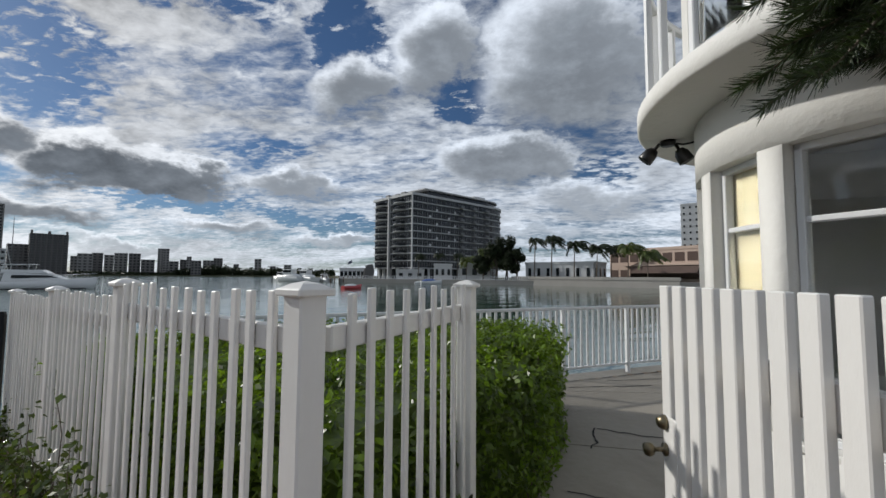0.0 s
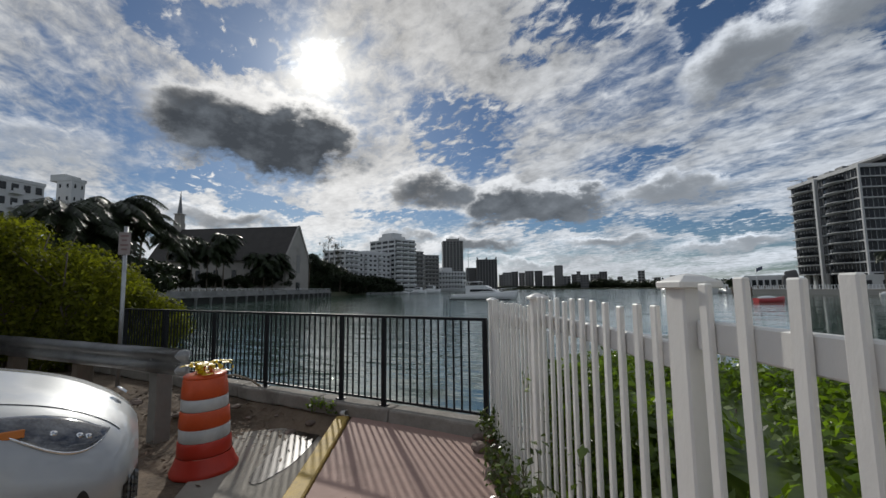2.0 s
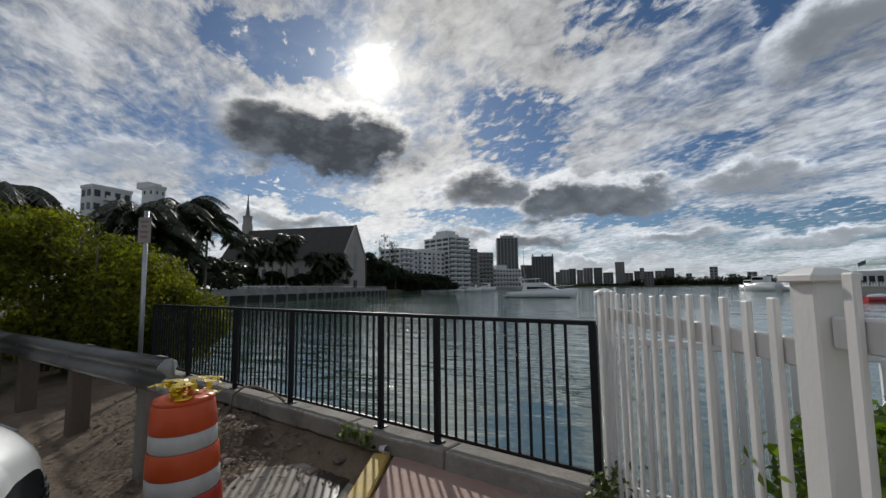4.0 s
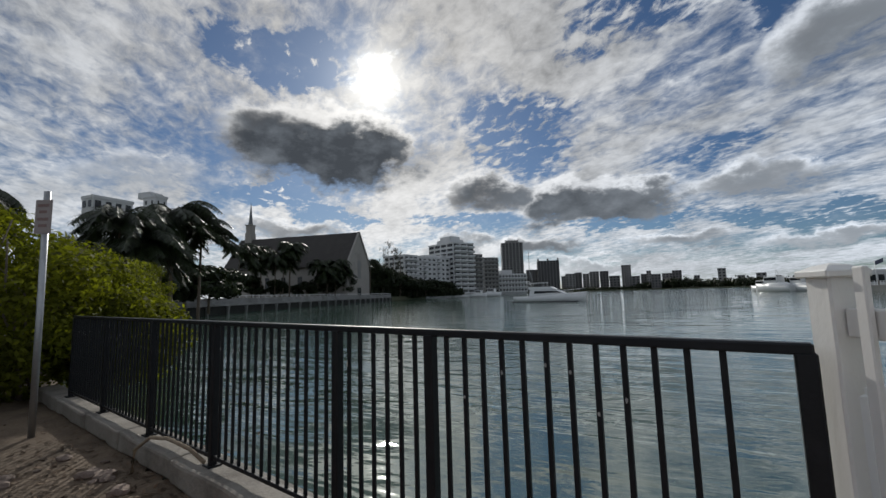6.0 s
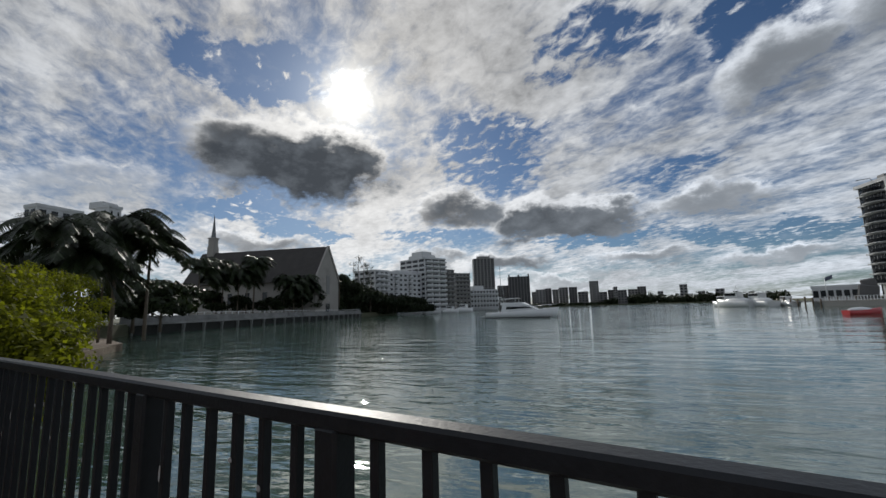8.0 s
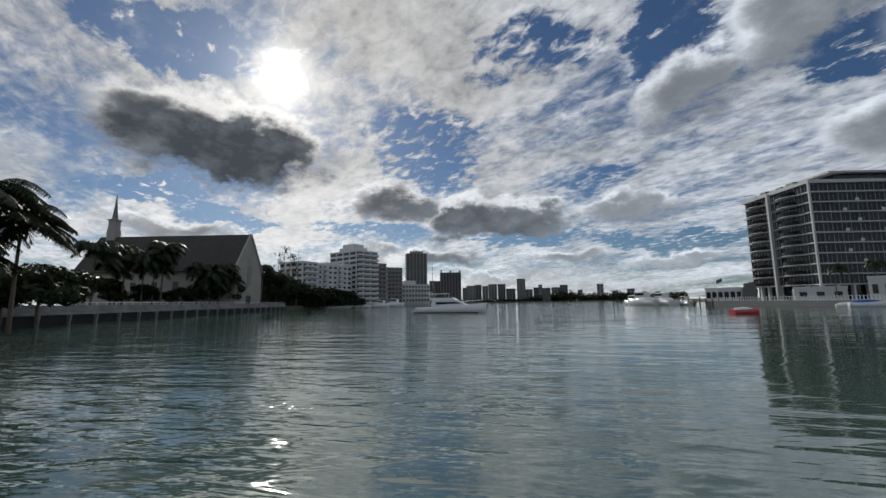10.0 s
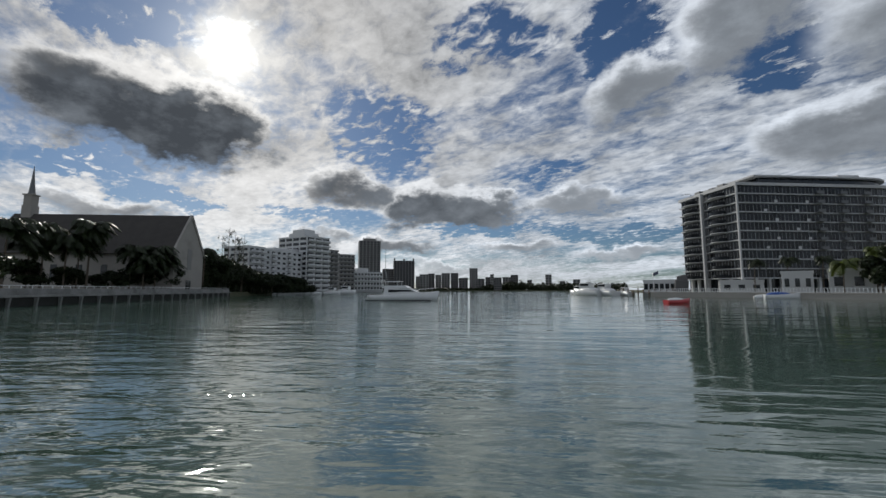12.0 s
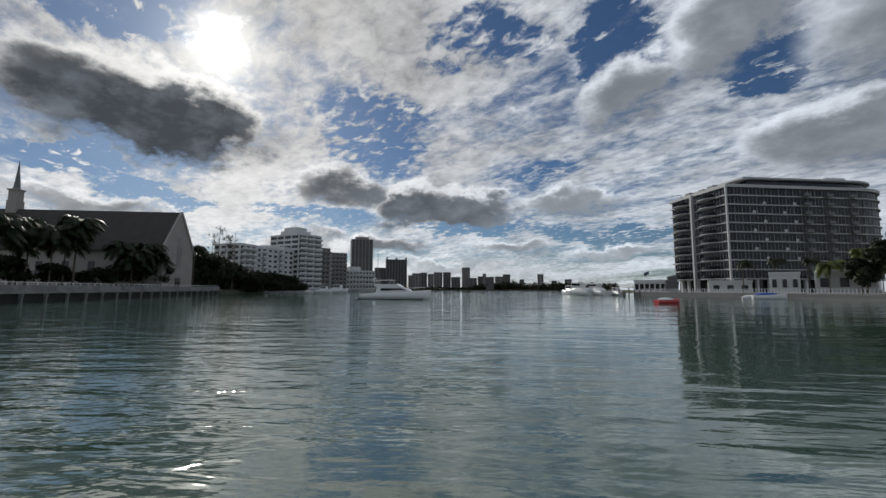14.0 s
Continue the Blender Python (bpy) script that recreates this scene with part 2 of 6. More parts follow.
REFLECTIVE = material("reflective_band", (0.55, 0.55, 0.54), 0.35, vary=0.2, scale=9, bump=0.05, second=(0.4, 0.4, 0.4), stain=0.4)
TAPE = material("caution_tape", (0.62, 0.46, 0.02), 0.4, vary=0.25, scale=10, bump=0.1, leaf=0.25)
GALV = material("galvanised_steel", (0.42, 0.43, 0.44), 0.42, metal=0.8, vary=0.25, scale=4, bump=0.08, second=(0.28, 0.28, 0.29), stain=0.35)
OLD_WOOD = material("weathered_wood", (0.13, 0.10, 0.075), 0.9, vary=0.4, scale=3, bump=0.5, second=(0.07, 0.055, 0.04), stretch=(1, 1, 0.2))
CAR_PAINT = material("silver_car_paint", (0.40, 0.415, 0.43), 0.5, metal=0.35, vary=0.04, scale=3, bump=0.0, spec=0.3, coat=1.0)
CAR_BLACK = material("black_trim", (0.012, 0.012, 0.013), 0.35, vary=0.1, scale=8, bump=0.03)
RUBBER = material("tyre_rubber", (0.02, 0.02, 0.02), 0.9, vary=0.2, scale=12)
CHROME = material("chrome", (0.75, 0.75, 0.76), 0.12, metal=1.0, vary=0.03, bump=0.0)
BRASS = material("tarnished_brass", (0.20, 0.17, 0.11), 0.35, metal=1.0, vary=0.35, scale=20, bump=0.05, second=(0.10, 0.085, 0.06))
LAMP_GLASS = material("lamp_lens", (0.03, 0.032, 0.04), 0.08, metal=0.0, vary=0.6, scale=7, bump=0.0, second=(0.12, 0.125, 0.14), coat=1.0)
AMBER = material("amber_lens", (0.55, 0.17, 0.02), 0.15, vary=0.1, bump=0.0, coat=1.0)
LEAF = material("hedge_leaf", (0.125, 0.185, 0.026), 0.36, vary=0.35, scale=3, bump=0.0, second=(0.05, 0.085, 0.012), island=0.55, leaf=0.5)
BUSH_LEAF = material("shore_bush_leaf", (0.125, 0.130, 0.016), 0.7, vary=0.4, scale=0.9, bump=0.0, second=(0.055, 0.066, 0.010), island=0.5, leaf=0.5, spec=0.12)
VINE_LEAF = material("vine_leaf", (0.07, 0.10, 0.02), 0.32, vary=0.35, scale=4, bump=0.0, second=(0.03, 0.045, 0.012), island=0.5, leaf=0.3)
# frond colour darkened for palms seen against the light
PALM_LEAF = material("backlit_palm_frond", (0.020, 0.030, 0.010), 0.45, vary=0.35, scale=1.0, bump=0.0, second=(0.013, 0.020, 0.007), island=0.35, leaf=0.10, spec=0.3)
# lighter frond copy, with sunlight put into the colour
SUNNY_PALM = material("sunlit_palm_frond", (0.09, 0.12, 0.03), 0.45, vary=0.35, scale=1.0, bump=0.0, second=(0.06, 0.07, 0.015), island=0.35, leaf=0.3)
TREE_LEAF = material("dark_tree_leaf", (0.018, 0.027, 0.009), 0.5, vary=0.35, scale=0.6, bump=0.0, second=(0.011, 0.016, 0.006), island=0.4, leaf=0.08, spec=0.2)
NEEDLE = material("pine_needle", (0.03, 0.05, 0.014), 0.5, vary=0.3, scale=6, bump=0.0, second=(0.018, 0.028, 0.01), island=0.4, leaf=0.15)
BARK = material("bark", (0.14, 0.115, 0.09), 0.95, vary=0.4, scale=4, bump=0.6, second=(0.07, 0.055, 0.04), stretch=(1, 1, 0.4))
ROOF = material("grey_shingle_roof", (0.052, 0.047, 0.043), 0.9, vary=0.3, scale=0.6, bump=0.3, second=(0.036, 0.032, 0.030))
CHURCH_WALL = material("pale_church_stucco", (0.33, 0.31, 0.285), 0.9, vary=0.25, scale=0.3, bump=0.2, second=(0.26, 0.245, 0.225), stain=0.35)
# near-black base holds the shade under the far seawall's deck
SHADE_WALL = material("shade_dark_sheet_wall", (0.030, 0.031, 0.029), 0.8, vary=0.35, scale=0.6, bump=0.3, second=(0.016, 0.017, 0.015), spec=0.2)
FAR_CONCRETE = material("weathered_far_concrete", (0.25, 0.25, 0.245), 0.9, vary=0.35, scale=0.5, bump=0.3, second=(0.11, 0.11, 0.105), stain=0.5)
CONDO = material("white_condo_paint", (0.58, 0.585, 0.59), 0.85, vary=0.12, scale=0.2, bump=0.1, second=(0.48, 0.48, 0.48), stain=0.15)
GREY_WALL = material("grey_tower_wall", (0.24, 0.235, 0.23), 0.85, vary=0.2, scale=0.1, bump=0.1)
DARK_WALL = material("dark_tower_wall", (0.12, 0.115, 0.115), 0.8, vary=0.2, scale=0.1, bump=0.1)
TAN_WALL = material("tan_wall", (0.46, 0.36, 0.30), 0.85, vary=0.2, scale=0.3, bump=0.15, second=(0.37, 0.28, 0.23), stain=0.2)
BROWN = material("brown_awning", (0.085, 0.055, 0.045), 0.85, vary=0.3, scale=0.5)
GLASS_DARK = material("dark_window_glass", (0.016, 0.019, 0.022), 0.12, vary=0.5, scale=0.3, bump=0.0, second=(0.006, 0.008, 0.010), spec=0.4)
TOWER_GLASS = material("tower_glass", (0.016, 0.019, 0.023), 0.15, vary=0.5, scale=0.25, bump=0.0, second=(0.006, 0.007, 0.009), spec=0.22, island=0.6)
BAND = material("white_slab_edge", (0.46, 0.465, 0.47), 0.7, vary=0.12, scale=0.3, bump=0.05)
METAL_GREY = material("grey_metal", (0.15, 0.155, 0.16), 0.5, metal=0.4, vary=0.2, scale=1, bump=0.05)
MULLION = material("pale_grey_mullion", (0.30, 0.31, 0.32), 0.5, vary=0.2, scale=0.5, bump=0.03)
BLIND = material("cream_window_shade", (0.50, 0.44, 0.29), 0.9, vary=0.12, scale=2, bump=0.08, second=(0.44, 0.385, 0.25))
GEL = material("white_boat_gelcoat", (0.66, 0.67, 0.67), 0.25, vary=0.06, scale=0.6, bump=0.0, coat=0.5)
RED_HULL = material("red_hull", (0.42, 0.025, 0.03), 0.35, vary=0.2, scale=1, bump=0.02, coat=0.4)
BLUE_COVER = material("blue_canvas", (0.03, 0.09, 0.32), 0.8, vary=0.2, scale=2, bump=0.1)
ROCK = material("rubble", (0.22, 0.17, 0.14), 0.9, vary=0.4, scale=6, bump=0.5, second=(0.12, 0.085, 0.07), island=0.3)
BRICK_RED = material("red_rubble", (0.32, 0.09, 0.06), 0.9, vary=0.4, scale=9, bump=0.5, second=(0.18, 0.06, 0.045))
PAPER = material("white_paper_cup", (0.75, 0.75, 0.75), 0.7, vary=0.05, bump=0.02)
ROPE = material("old_rope", (0.30, 0.24, 0.17), 0.9, vary=0.3, scale=20, bump=0.4)
SIGN_BACK = material("sign_face", (0.30, 0.255, 0.24), 0.5, metal=0.1, vary=0.2, scale=3, bump=0.05)
SIGN_INK = material("sign_ink", (0.22, 0.14, 0.125), 0.6, vary=0.1, bump=0.0)
DEBRIS = material("dry_leaf_litter", (0.14, 0.095, 0.06), 0.9, vary=0.4, scale=9, bump=0.2, second=(0.07, 0.045, 0.03), island=0.5)
FLAG = material("flag_cloth", (0.10, 0.11, 0.16), 0.8, vary=0.2)


def pane_glass():
    m = bpy.data.materials.new("window_pane_glass")
    m.use_nodes = True
    n = Nodes(m.node_tree)
    b = n.add("ShaderNodeBsdfPrincipled")
    b.inputs["Base Color"].default_value = (0.9, 0.93, 0.93, 1)
    b.inputs["Roughness"].default_value = 0.03
    b.inputs["Transmission Weight"].default_value = 1.0
    b.inputs["IOR"].default_value = 1.45
    k = n.add("ShaderNodeBump")
    k.inputs["Strength"].default_value, k.inputs["Distance"].default_value = 0.05, 0.01
    n.put(k.inputs["Height"], n.noise(n.add("ShaderNodeTexCoord").outputs["Object"], 3.0, 2))
    n.put(b.inputs["Normal"], k.outputs[0])
    n.put(n.add("ShaderNodeOutputMaterial").inputs["Surface"], b.outputs[0])
    return m


def puddle_water():
    m = bpy.data.materials.new("puddle")
    m.use_nodes = True
    n = Nodes(m.node_tree)
    b = n.add("ShaderNodeBsdfPrincipled")
    b.inputs["Base Color"].default_value = (0.05, 0.04, 0.033, 1)
    b.inputs["Roughness"].default_value = 0.2
    b.inputs["IOR"].default_value = 1.33
    n.put(n.add("ShaderNodeOutputMaterial").inputs["Surface"], b.outputs[0])
    return m


WAKE = (-33.6, 10.5, 5.2)


def bay_water():
    """Green-grey bay water: long swell, wind ripples, patches of smoother and rougher surface."""
    m = bpy.data.materials.new("bay_water")
    m.use_nodes = True
    n = Nodes(m.node_tree)
    b = n.add("ShaderNodeBsdfPrincipled")
    co = n.add("ShaderNodeNewGeometry").outputs["Position"]
    big = n.noise(n.map(co, (0.02, 0.05, 1), (0, 0, radians(20))), 1.0, 4, 0.55)
    n.put(b.inputs["Base Color"], n.mix(big, (0.030, 0.060, 0.046, 1), (0.048, 0.082, 0.064, 1)))
    b.inputs["Specular Tint"].default_value = (0.96, 1.0, 0.95, 1)
    b.inputs["IOR"].default_value = 2.8
    b.inputs["Roughness"].default_value = 0.03
    crest = n.map(co, rot=(0, 0, radians(-36)))
    crest2 = n.map(co, rot=(0, 0, radians(-62)))
    swell = n.noise(n.map(crest, (0.10, 0.34, 1)), 1.0, 2, 0.5, 0.2)
    ripple = n.noise(n.map(crest, (0.30, 1.15, 1)), 1.0, 3, 0.5, 0.35)
    cross = n.noise(n.map(crest2, (0.45, 1.5, 1)), 1.0, 3, 0.5, 0.3)
    chop = n.noise(n.map(crest, (1.8, 4.5, 1)), 1.0, 3, 0.5, 0.3)
    gust = n.smooth(n.noise(n.map(crest, (0.03, 0.09, 1), loc=(3, 7, 0)), 1.0, 3, 0.5), 0.36, 0.62)
    # the surface is more broken towards the church side
    along = n.add("ShaderNodeVectorMath", operation="DOT_PRODUCT")
    n.put(along.inputs[0], co)
    along.inputs[1].default_value = (0.894, 0.448, 0.0)
    rougher = n.smooth(along.outputs["Value"], -3.5, -10.0)
    gust = n.math("ADD", n.math("MULTIPLY", gust, 0.75), n.math("MULTIPLY", rougher, 1.5))
    # the old wake of a boat lies across the bay as a rougher stripe
    split = n.add("ShaderNodeSeparateXYZ")
    n.put(split.inputs[0], co)
    off = n.math("SUBTRACT", n.math("SUBTRACT", split.outputs[1], WAKE[1]), n.math("MULTIPLY", n.math("SUBTRACT", split.outputs[0], WAKE[0]), WAKE[2]))
    off = n.math("ADD", off, n.math("MULTIPLY", n.math("SUBTRACT", n.noise(co, 0.15, 2), 0.5), 14.0))
    wake = n.smooth(n.math("ABSOLUTE", off), 9.0, 3.0)
    h = n.math("MULTIPLY", swell, 0.075)
    h = n.math("ADD", h, n.math("MULTIPLY", ripple, n.math("ADD", 0.026, n.math("MULTIPLY", gust, 0.036))))
    h = n.math("ADD", h, n.math("MULTIPLY", cross, n.math("ADD", 0.008, n.math("MULTIPLY", gust, 0.014))))
    h = n.math("ADD", h, n.math("MULTIPLY", chop, n.math("ADD", n.math("MULTIPLY", gust, 0.007), n.math("MULTIPLY", wake, 0.02))))
    k = n.add("ShaderNodeBump")
    k.inputs["Strength"].default_value, k.inputs["Distance"].default_value = 1.0, 1.0
    n.put(k.inputs["Height"], h)
    n.put(b.inputs["Normal"], k.outputs[0])
    n.put(n.add("ShaderNodeOutputMaterial").inputs["Surface"], b.outputs[0])
    return m


PANE, PUDDLE, WATER = pane_glass(), puddle_water(), bay_water()


# ---- building helpers ----
def part(name, bm, mat, parent=None, label="", at=None):
    """Links a bmesh as one mesh object under a thing."""
    if isinstance(bm, bpy.types.Mesh):
        me = bm
    else:
        me = bpy.data.meshes.new(name)
        bm.to_mesh(me)
        bm.free()
    if not me.materials:
        me.materials.append(mat)
    ob = new(name, me)
    if parent is not None:
        ob.parent = parent
    if at is not None:
        ob.matrix_basis = at
    if label:
        ob["label"] = label
    return ob


def thing(name, m, label, category, group="", kind=""):
    ob = new(name)
    ob.empty_display_size = 0.1
    ob.matrix_basis = m
    return tagged(ob, label, category, group, kind)


def box(bm, size, at=(0, 0, 0), rot=(0, 0, 0), bevel=0.0, segments=1):
    """A box of the given size with its middle at the given place."""
    m = Matrix.LocRotScale(at, Euler([radians(a) for a in rot]), size)
    made = bmesh.ops.create_cube(bm, size=1.0, matrix=m)["verts"]
    if bevel:
        edges = list({e for v in made for e in v.link_edges})
        bmesh.ops.bevel(bm, geom=edges, offset=bevel, segments=segments, affect="EDGES", profile=0.5)
    return bm


def boxes(*specs, bevel=0.0):
    bm = bmesh.new()
    for s in specs:
        box(bm, *s, bevel=bevel)
    return bm


def ring(bm, profile, steps=24, smooth=True, sweep=360.0, start=0.0):
    """Turns a profile of (radius, height) round z."""
    rows = []
    full = abs(sweep - 360.0) < 1e-6
    count = steps if full else steps + 1
    for i in range(count):
        a = radians(start + sweep * i / steps)
        rows.append([bm.verts.new((r * math.cos(a), r * math.sin(a), z)) for r, z in profile])
    for i in range(steps):
        a, b = rows[i], rows[(i + 1) % count]
        for j in range(len(profile) - 1):
            if profile[j][0] < 1e-6 and profile[j + 1][0] < 1e-6:
                continue
            try:
                f = bm.faces.new((a[j], b[j], b[j + 1], a[j + 1]))
                f.smooth = smooth
            except ValueError:
                pass
    return bm


def tube(bm, points, radius, sides=8, taper=1.0):
    """A round bar along points; taper: the end radius as a share of the first."""
    pts = [Vector(p) for p in points]
    rows = []
    for i, p in enumerate(pts):
        d = (pts[min(i + 1, len(pts) - 1)] - pts[max(i - 1, 0)]).normalized()
        side = d.cross(Vector((0, 0, 1))) if abs(d.z) < 0.95 else d.cross(Vector((1, 0, 0)))
        side.normalize()
        other = d.cross(side)
        r = radius * (1 + (taper - 1) * i / max(1, len(pts) - 1))
        rows.append([bm.verts.new(p + side * (r * math.cos(2 * math.pi * k / sides)) + other * (r * math.sin(2 * math.pi * k / sides))) for k in range(sides)])
    for a, b in zip(rows, rows[1:]):
        for k in range(sides):
            f = bm.faces.new((a[k], a[(k + 1) % sides], b[(k + 1) % sides], b[k]))
            f.smooth = True
    bm.faces.new(rows[0][::-1])
    bm.faces.new(rows[-1])
    return bm


def prism(bm, outline, z0, z1):
    """An upright prism over a plan outline."""
    lo = [bm.verts.new((x, y, z0)) for x, y in outline]
    hi = [bm.verts.new((x, y, z1)) for x, y in outline]
    n = len(outline)
    for i in range(n):
        bm.faces.new((lo[i], lo[(i + 1) % n], hi[(i + 1) % n], hi[i]))
    bm.faces.new(lo[::-1])
    bm.faces.new(hi)
    bmesh.ops.recalc_face_normals(bm, faces=bm.faces[:])
    return bm


def leaf_mesh(name, centres, radii, count, size, rng, shell=0.35, droop=0.0, slim=0.45, mat=None):
    """Many small folded leaves, spread through and over a set of ellipsoids."""
    centres, radii = np.array(centres, float), np.array(radii, float)
    if radii.ndim == 1:
        radii = radii[:, None] * np.ones(3)
    share = (radii[:, 0] * radii[:, 1] + radii[:, 1] * radii[:, 2] + radii[:, 0] * radii[:, 2])
    pick = rng.choice(len(centres), count, p=share / share.sum())
    d = rng.normal(size=(count, 3))
    d /= np.linalg.norm(d, axis=1)[:, None]
    r = 1.0 - shell * rng.random(count) ** 1.6 + 0.10 * rng.normal(size=count) * shell
    pos = centres[pick] + d * radii[pick] * r[:, None]
    nor = d + rng.normal(size=(count, 3)) * 0.7 + (0, 0, 0.45)
    nor /= np.linalg.norm(nor, axis=1)[:, None]
    along = np.cross(nor, rng.normal(size=(count, 3)))
    along += (0, 0, -droop)
    along /= np.linalg.norm(along, axis=1)[:, None] + 1e-9
    side = np.cross(along, nor)
    s = size * (0.6 + 0.8 * rng.random(count))[:, None]
    a, b = pos - along * s * 0.5, pos + along * s * 0.5
    l, q = pos + side * s * slim * 0.5 + nor * s * 0.08, pos - side * s * slim * 0.5 + nor * s * 0.08
    verts = np.stack([a, l, b, q], 1).reshape(-1, 3)
    return quads(name, verts, np.arange(count * 4).reshape(-1, 4), mat)


def quads(name, verts, faces, mat=None):
    me = bpy.data.meshes.new(name)
    faces = np.asarray(faces)
    me.vertices.add(len(verts))
    me.vertices.foreach_set("co", np.asarray(verts, np.float32).ravel())
    me.loops.add(faces.size)
    me.loops.foreach_set("vertex_index", faces.ravel().astype(np.int32))
    me.polygons.add(len(faces))
    me.polygons.foreach_set("loop_start", (np.arange(len(faces)) * faces.shape[1]).astype(np.int32))
    me.update(calc_edges=True)
    if mat:
        me.materials.append(mat)
    return me


def away(az, d, eye=(-5.474, 3.833)):
    """A place d metres from an eye, az degrees left of +y."""
    return Vector((eye[0] - d * math.sin(radians(az)), eye[1] + d * math.cos(radians(az)), 0.0))


def turned(x, y, z, direction):
    """A pose at a place, with its x axis along a plan direction."""
    return pose(x, y, z, 0, 0, math.degrees(math.atan2(direction[1], direction[0])))


START = (0.472, -0.061)
WATER_Z = -0.75
U = Vector((0.894, 0.448, 0))
N = Vector((-0.448, 0.894, 0))
A = Vector((-4.511, 3.905, 0))


def shore(s, n=0.0, z=0.0):
    """A place along the near seawall: s metres along it, n metres out over the water."""
    p = A + U * s + N * n
    return Vector((p.x, p.y, z))


# ---- setting ----
bm = bmesh.new()
bmesh.ops.create_grid(bm, x_segments=1, y_segments=1, size=2400, matrix=Matrix.Translation((0, 0, WATER_Z)))
tagged(part("water", bm, WATER), "rippled green-grey bay water reflecting cloudy sky", "water", kind="structure")

bm = bmesh.new()
bmesh.ops.create_grid(bm, x_segments=1, y_segments=1, size=2500, matrix=Matrix.Translation((0, 0, WATER_Z - 2.5)))
tagged(part("ground", bm, DIRT), "sandy bay bottom under the water reaching the horizon", "ground", kind="structure")

# near land: dirt and street end, bounded by the seawall
near = [shore(-9.5, 0.0), shore(16, 0.0), shore(16, -30), (-30, -30, 0), (-60, -22, 0), (-60, -6, 0), (-42, -1.5, 0), (-27, -3.2, 0), (-16, -1.6, 0)]
bm = prism(bmesh.new(), [(p[0], p[1]) for p in near], -3.0, -0.30)
tagged(part("ground_shore", bm, DIRT), "brown earth fill behind the seawall", "ground", kind="structure")


def ground_height(x, y):
    """The street lies a step below the pavement; the dirt rises to the curb at the railing."""
    back = -((x - A.x) * N.x + (y - A.y) * N.y)
    across = (x + 0.2) * 0.538 + (y - 0.05) * 0.843
    q = min(max((back - 0.2) / 0.4, 0.0), 1.0) if x > -7.6 else min(max((back - 0.6) / 2.5, 0.0), 1.0)
    street = -0.05 - 0.165 * q * q * (3 - 2 * q)
    s_ = min(max((across + 0.95) / 0.1, 0.0), 1.0)
    return street + (-0.03 - street) * s_ + 0.012 * noise.noise(Vector((x * 2.1, y * 2.1, 0))) * (1 - s_)


nx, ny = 260, 275
verts = [(-26 + 0.16 * i, -34 + 0.168 * j) for i in range(nx) for j in range(ny)]
keep = [-((x - A.x) * N.x + (y - A.y) * N.y) > 0.02 for x, y in verts]
faces = [(i * ny + j, (i + 1) * ny + j, (i + 1) * ny + j + 1, i * ny + j + 1) for i in range(nx - 1) for j in range(ny - 1)]
faces = [f for f in faces if all(keep[k] for k in f)]
dirt = quads("dirt", np.array([(x, y, ground_height(x, y)) for x, y in verts]), faces, DIRT)
for poly in dirt.polygons:
    poly.use_smooth = True
tagged(part("ground_dirt", dirt, DIRT), "trampled brown dirt with dry litter and stones", "ground", kind="structure")

# seawall cap and curb along the water
curb = thing("curb", turned(*shore(-9.5, -0.08), U), "worn stained concrete curb under the black railing", "curb", kind="structure")
x = 0.0
rng = random.Random(3)
while x < 9.6:
    length = min(rng.uniform(1.2, 1.7), 9.7 - x)
    bm = bmesh.new()
    box(bm, (length - 0.012, 0.30, 0.19), (x + length / 2, rng.uniform(-0.012, 0.012), 0.055), (0, 0, rng.uniform(-0.4, 0.4)), bevel=0.025, segments=2)
    bmesh.ops.subdivide_edges(bm, edges=[e for e in bm.edges if e.calc_length() > 0.5], cuts=7)
    for v in bm.verts:
        v.co += Vector((0, 1, 0.6)) * 0.02 * noise.noise(v.co * 5.0)
    part("curb_stone", bm, CURB, curb)
    x += length
bm = boxes(((26, 0.4, 2.9), (13, 0.16, -1.50)))
tagged(part("wall_seawall", bm, SEAWALL, at=turned(*shore(-9.5, 0.0), U)), "dark weathered concrete seawall dropping into the bay", "seawall", kind="structure")

# pink pavement along the street, with joints, and the yellow curb edge
D = Vector((-0.843, 0.538, 0))
pave = thing("pavement", turned(-0.2, 0.05, 0.0, -D), "pinkish concrete pavement slabs with railing shadows", "pavement", kind="structure")
E_ = Vector((-D.y, D.x, 0))
for i, (s0, s1) in enumerate(((-1.4, 0.35), (0.36, 2.2), (2.21, 4.1), (4.11, 5.55))):
    t0, t1 = -s1, -s0
    n1 = 0.75
    n0 = -0.79
    bm = bmesh.new()
    outline = [(t0, n0), (t1, n0), (t1, n1), (t0, n1)]
    if i == 3:
        outline = [(-5.70, n0), (t1, n0), (t1, n1), (-6.42, n1)]
    prism(bm, [(a, -b) for a, b in outline], -0.29, 0.0)
    part("slab", bm, PINK, pave)
bm = boxes(((7.6, 0.17, 0.29), (-2.68, -0.842, -0.142), (0, 0, 0.6)), bevel=0.015)
stripe = part("yellow_edge", bm, YELLOW, pave, "faded yellow painted curb edge")
# street surface at the dead end, lower than the pavement
street = [(-6.75, 2.25), (-5.75, 2.62), (-4.0, 1.45), (3.2, -3.6), (-6, -14), (-14, -14), (-7.4, -1.2), (-5.6, 0.4), (-5.3, 0.9), (-6.3, 1.3), (-6.9, 1.7)]
bm = prism(bmesh.new(), street, -0.4, -0.198)
tagged(part("road", bm, CONCRETE), "grey worn concrete street end", "road", kind="structure")
